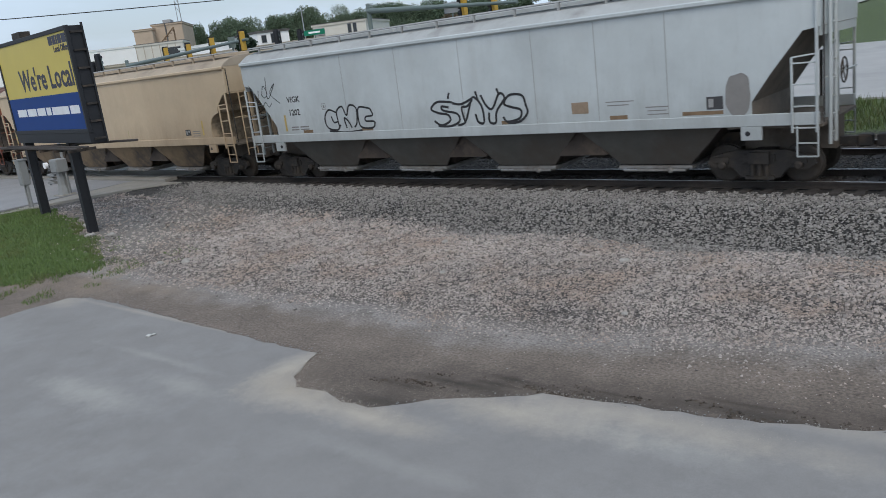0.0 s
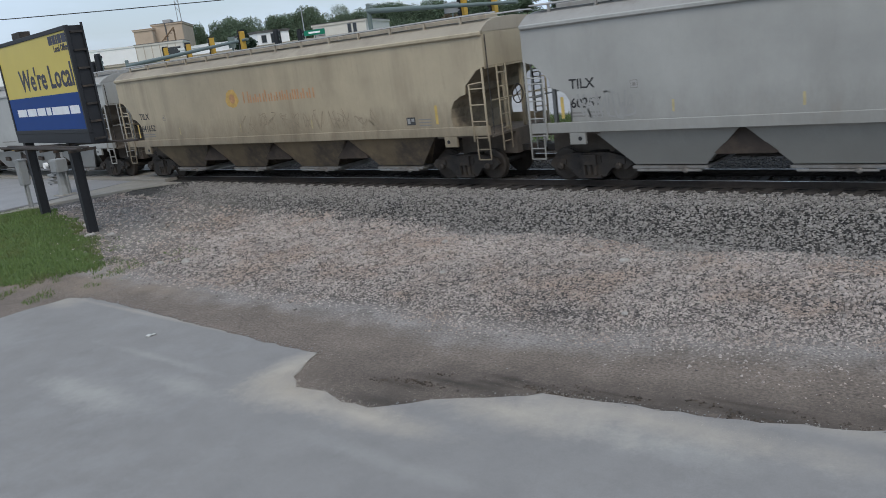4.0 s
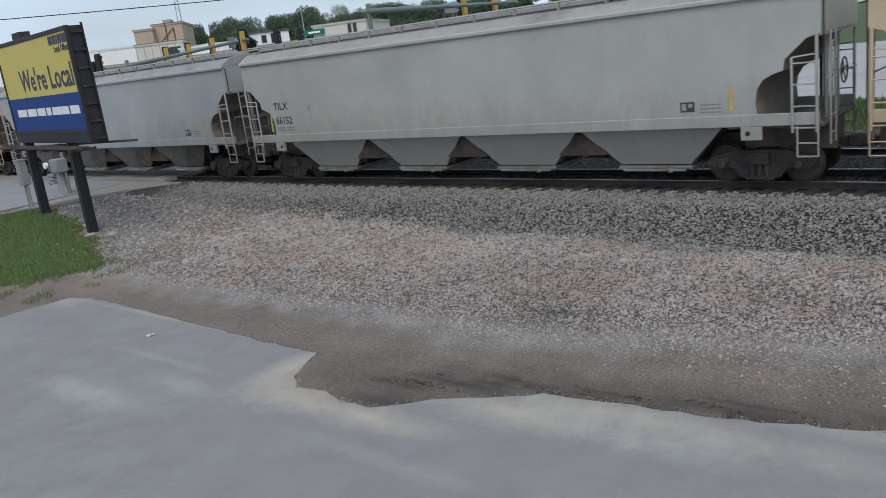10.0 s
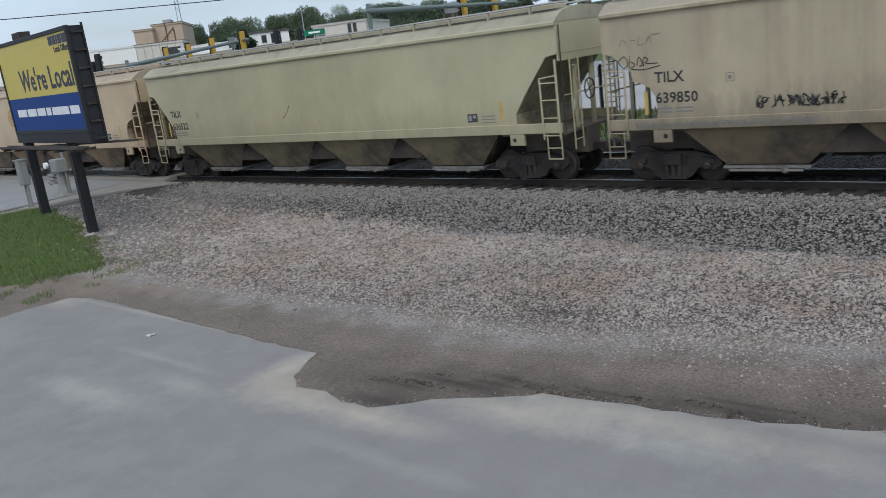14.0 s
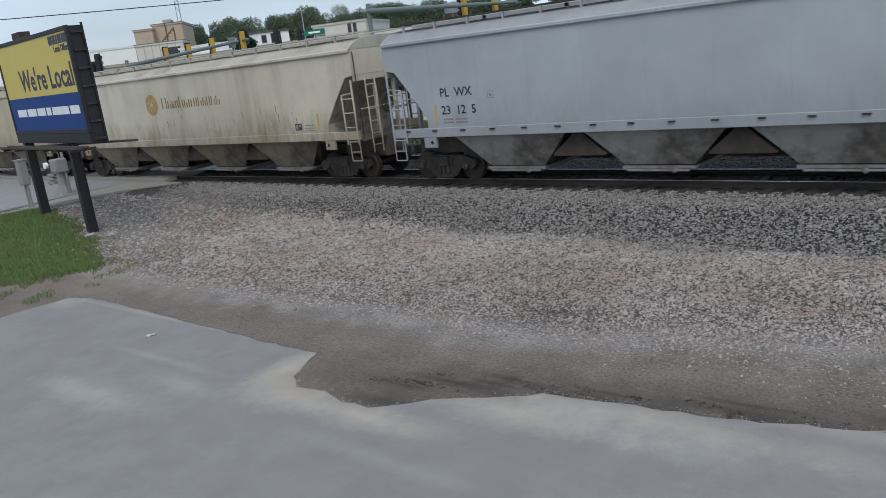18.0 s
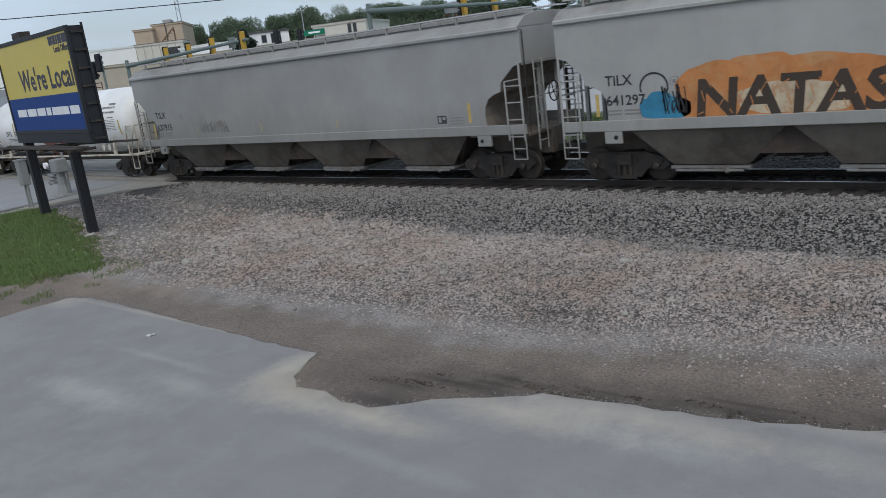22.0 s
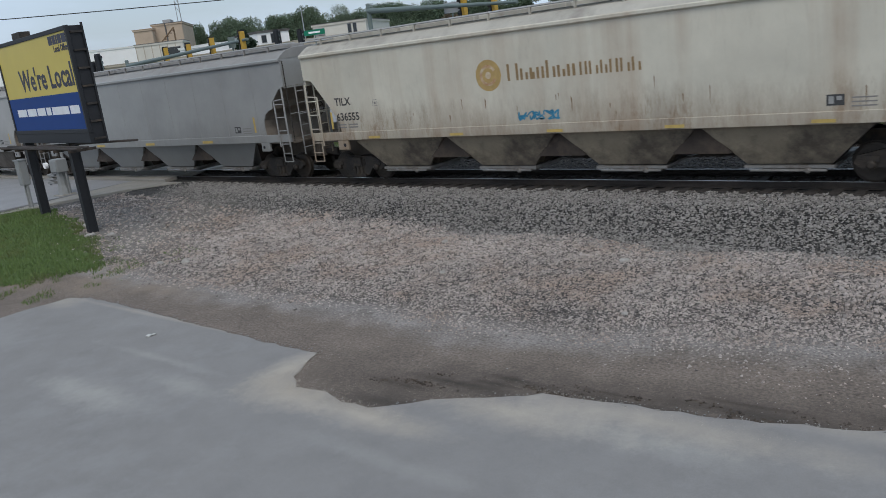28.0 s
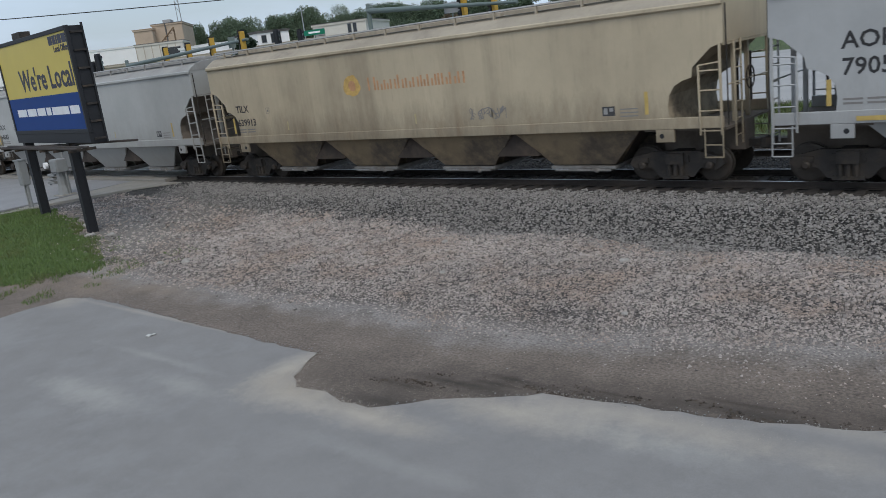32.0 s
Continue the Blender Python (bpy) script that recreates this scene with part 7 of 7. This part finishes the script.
def trunk_mesh(seed):
    rnd = random.Random(seed)
    bm = bmesh.new()
    rod(bm, (0, 0, -0.02), (0, 0, 0.42), 0.035, 8, 0.024)
    for k in range(7):
        t = k * 0.9 + rnd.uniform(-0.3, 0.3)
        r = rnd.uniform(0.15, 0.32)
        rod(bm, (0, 0, 0.24 + 0.025 * k), (r * math.cos(t), r * math.sin(t), 0.5 + rnd.uniform(0, 0.25)), 0.014, 6, 0.005)
    rod(bm, (0, 0, 0.42), (0.03, 0.02, 0.85), 0.024, 6, 0.006)
    return bake("trunk", bm, M_BARK)


TRUNK = trunk_mesh(1)
CROWNS = {"green": [crown_mesh(k, M_LEAF, "green") for k in range(4)], "pale": [crown_mesh(9 + k, M_LEAF_PALE, "green", 7000, 0.017) for k in range(2)], "red": [crown_mesh(20, M_LEAF_RED, "green", 8000, 0.022)], "pine": [crown_mesh(30, M_LEAF_PINE, "pine", 13000, 0.024)]}


def tree(x, y, top, width, kind, k, label, far=True):
    base = ground_z(x, y) - 0.2
    h = top - base
    t = thing("tree", label, "tree", pose(x, y, base, 0, 0, 67 * k), "trees behind the tracks")
    tr = part("trunk", TRUNK, None, t)
    tr.scale = (h * 0.8, h * 0.8, h)
    cr = part("crown", CROWNS[kind][k % len(CROWNS[kind])], None, t)
    cr.scale = (width * (1.9 if far else 1.35), width * (1.9 if far else 1.35), h)
    return t


# x, y, height of the top, width
TREES = [
    (-138.8, 97.6, 14.3, 2.6),
    (-142.5, 102.9, 13.3, 2.5),
    (-137.2, 103.2, 15.6, 5.1),
    (-138.7, 107.8, 14.7, 4.5),
    (-148.4, 118.3, 13.0, 3.5),
    (-143.8, 117.6, 12.8, 3.4),
    (-145.6, 121.8, 12.3, 3.0),
    (-142.4, 122.4, 12.8, 3.5),
    (-131.7, 119.2, 15.7, 5.3),
    (-146.3, 136.0, 14.0, 4.2),
    (-140.9, 135.7, 16.7, 6.1),
    (-137.0, 136.9, 15.2, 4.9),
    (-131.7, 136.5, 14.3, 4.8),
    (-126.3, 136.1, 15.1, 5.3),
]
TREES += [
    (-144.5, 110.5, 16.2, 5.2),
    (-147.5, 110.0, 14.2, 3.6),
    (-122.0, 137.4, 14.7, 5.5),
    (-120.0, 141.7, 14.8, 5.8),
    (-114.1, 141.4, 14.5, 5.7),
    (-113.2, 147.3, 13.9, 5.3),
    (-112.3, 152.9, 13.4, 5.4),
    (-111.4, 161.0, 13.2, 5.5),
    (-113.5, 176.4, 13.5, 5.9),
    (-107.8, 185.8, 13.0, 6.1),
    (-157.5, 105.8, 13.1, 3.2),
    (-91.7, 210.8, 11.8, 7.5),
    (-81.2, 215.1, 11.3, 8.1),
    (-72.5, 223.4, 10.8, 8.3),
    (-60.9, 226.9, 9.9, 8.3),
    (-49.7, 229.6, 9.0, 8.3),
]
for k, (x, y, top, w) in enumerate(TREES + [(x + 6, y + 9, top - 1.2, w) for x, y, top, w in TREES[:20]] + [(x + 3, y - 4, top - 3.5, w) for x, y, top, w in TREES[:18]]):
    pale = k in (10, 11, 12, 9)
    tree(x, y, top, w, "pale" if pale else "green", k, "tall leafy tree with pale thin foliage" if pale else "tall dark green leafy tree on the horizon")
NEAR_TREES = [
    (-51.4, 66.3, 8.0, 5.1, 'red'),
    (-64.3, 50.0, 7.7, 8.2, 'pine'),
    (-72.4, 131.2, 10.5, 2.5, 'green'),
    (-57.4, 81.9, 6.5, 1.1, 'green'),
    (-47.4, 126.4, 6.4, 1.9, 'green'),
]
for k, (x, y, top, w, kind) in enumerate(NEAR_TREES):
    tree(x, y, top, w, kind, k, {"red": "small tree with brown-red and green leaves", "pine": "dark evergreen tree beside the road", "green": "slim young green tree on the lawn"}[kind], False)

# ------------------------------------------------------------------ parked cars
CAR_COLORS = [mat("white_car_paint", (0.75, 0.75, 0.75), 0.3), mat("dark_car_paint", (0.03, 0.032, 0.036), 0.3), mat("silver_car_paint", (0.42, 0.43, 0.44), 0.3, 0.3), mat("red_car_paint", (0.3, 0.03, 0.03), 0.3)]
M_TYRE = mat("black_tyre_rubber", (0.02, 0.02, 0.02), 0.9)
M_LAMP = mat("clear_lamp_glass", (0.6, 0.6, 0.58), 0.2)


def parked_car(k, x, y, color, turn):
    word = ("white", "black", "silver", "dark red")[color]
    car = thing("parked_car", word + " car parked in the lot below the lawn", "car", pose(x, y, ground_z(x, y), 0, 0, turn), "parked cars")
    bm = bmesh.new()
    slab(bm, [(-2.2, 0.35), (-2.25, 0.75), (-2.1, 0.95), (-1.5, 1.0), (1.0, 1.0), (2.0, 0.85), (2.25, 0.65), (2.2, 0.35)], -0.88, 0.88)
    body = part("body", bm, CAR_COLORS[color], car)
    bm = bmesh.new()
    slab(bm, [(-2.0, 0.98), (-1.6, 1.5), (-1.2, 1.58), (0.1, 1.58), (0.9, 1.0)], -0.74, 0.74)
    part("cabin", bm, M_GLASS, car)
    part("roof", boxes((-1.55, 0.1, -0.72, 0.72, 1.56, 1.62), bevel=0.02), CAR_COLORS[color], car)
    for sx in (-1.4, 1.4):
        for sy in (-0.8, 0.8):
            bm = bmesh.new()
            rod(bm, (sx, sy - 0.1, 0.33), (sx, sy + 0.1, 0.33), 0.33, 14)
            part("wheel", bm, M_TYRE, car)
    for sy in (-0.6, 0.6):
        part("headlight", boxes((2.12, 2.24, sy - 0.18, sy + 0.18, 0.62, 0.78)), M_LAMP, car)


# x, y, colour
PARKED = [
    (-77.1, 128.6, 1),
    (-75.1, 129.8, 0),
    (-73.7, 131.8, 2),
    (-72.2, 133.7, 0),
    (-70.0, 134.9, 0),
    (-68.6, 136.7, 2),
    (-66.9, 138.7, 2),
    (-64.8, 140.8, 0),
    (-62.6, 141.8, 0),
    (-58.8, 144.5, 2),
    (-50.2, 145.6, 1),
    (-48.2, 146.3, 1),
    (-98.4, 176.4, 0),
    (-82.5, 173.9, 3),
    (-79.9, 172.9, 1),
    (-37.6, 146.2, 0),
    (-35.7, 145.7, 2),
]
for k, (x, y, c) in enumerate(PARKED):
    parked_car(k, x, y, c, -60 + 7 * math.sin(k * 2.3) if k < 10 else 10 + 15 * math.sin(k))
lot = [(-110, 118), (-30, 118), (-30, 149), (-110, 149)]
sheet("parking_lot", lot, 0.03, M_LOT, "pale concrete parking lot below the grass bank", "parking lot")


# ------------------------------------------------------------------ what moves
SLIDE = [(0, 0.0), (1, 12.96), (2, 25.96), (3, 38.9), (6, 76.3), (7, 89.08), (8, 101.4), (9, 113.93), (10, 126.7), (11, 138.8), (12, 150.1), (13, 162.3), (14, 174.8), (17, 212.1), (18, 224.55), (19, 237.2), (20, 249.55), (21, 262.25), (22, 273.95), (23, 286.2), (24, 298.5), (25, 310.7), (28, 347.2), (29, 358.7), (30, 371.0), (31, 382.7), (32, 394.9)]


def slid(t):
    """How far the train has run at t seconds."""
    i = max(k for k in range(len(SLIDE) - 1) if SLIDE[k][0] <= t or k == 0)
    (t1, s1), (t2, s2) = SLIDE[i], SLIDE[i + 1]

    def slope(k):
        a, b = SLIDE[max(k - 1, 0)], SLIDE[min(k + 1, len(SLIDE) - 1)]
        return (b[1] - a[1]) / (b[0] - a[0])

    h = t2 - t1
    u = (t - t1) / h
    return s1 * (1 + 2 * u) * (1 - u) ** 2 + s2 * u * u * (3 - 2 * u) + h * (slope(i) * u * (1 - u) ** 2 + slope(i + 1) * u * u * (u - 1))


def motions():
    times = [k * 0.5 for k in range(65)]
    for car, x in MOVERS:
        walk(car, [(t, pose(x - slid(t), TRACK_Y, 0)) for t in times])
    first = {}
    for ws in [o for o in scene.objects if o.name.startswith("wheelset")]:
        key = round(ws.location.x, 2)
        if key not in first:
            walk(ws, [(k / FPS, pose(key, 0, 0.457, 0, -math.degrees(slid(k / FPS) / 0.457), 0)) for k in range(32 * FPS + 1)])
            first[key] = ws.animation_data
        else:
            ws.rotation_mode = "QUATERNION"
            anim = ws.animation_data_create()
            anim.action = first[key].action
            anim.action_slot = first[key].action_slot


motions()
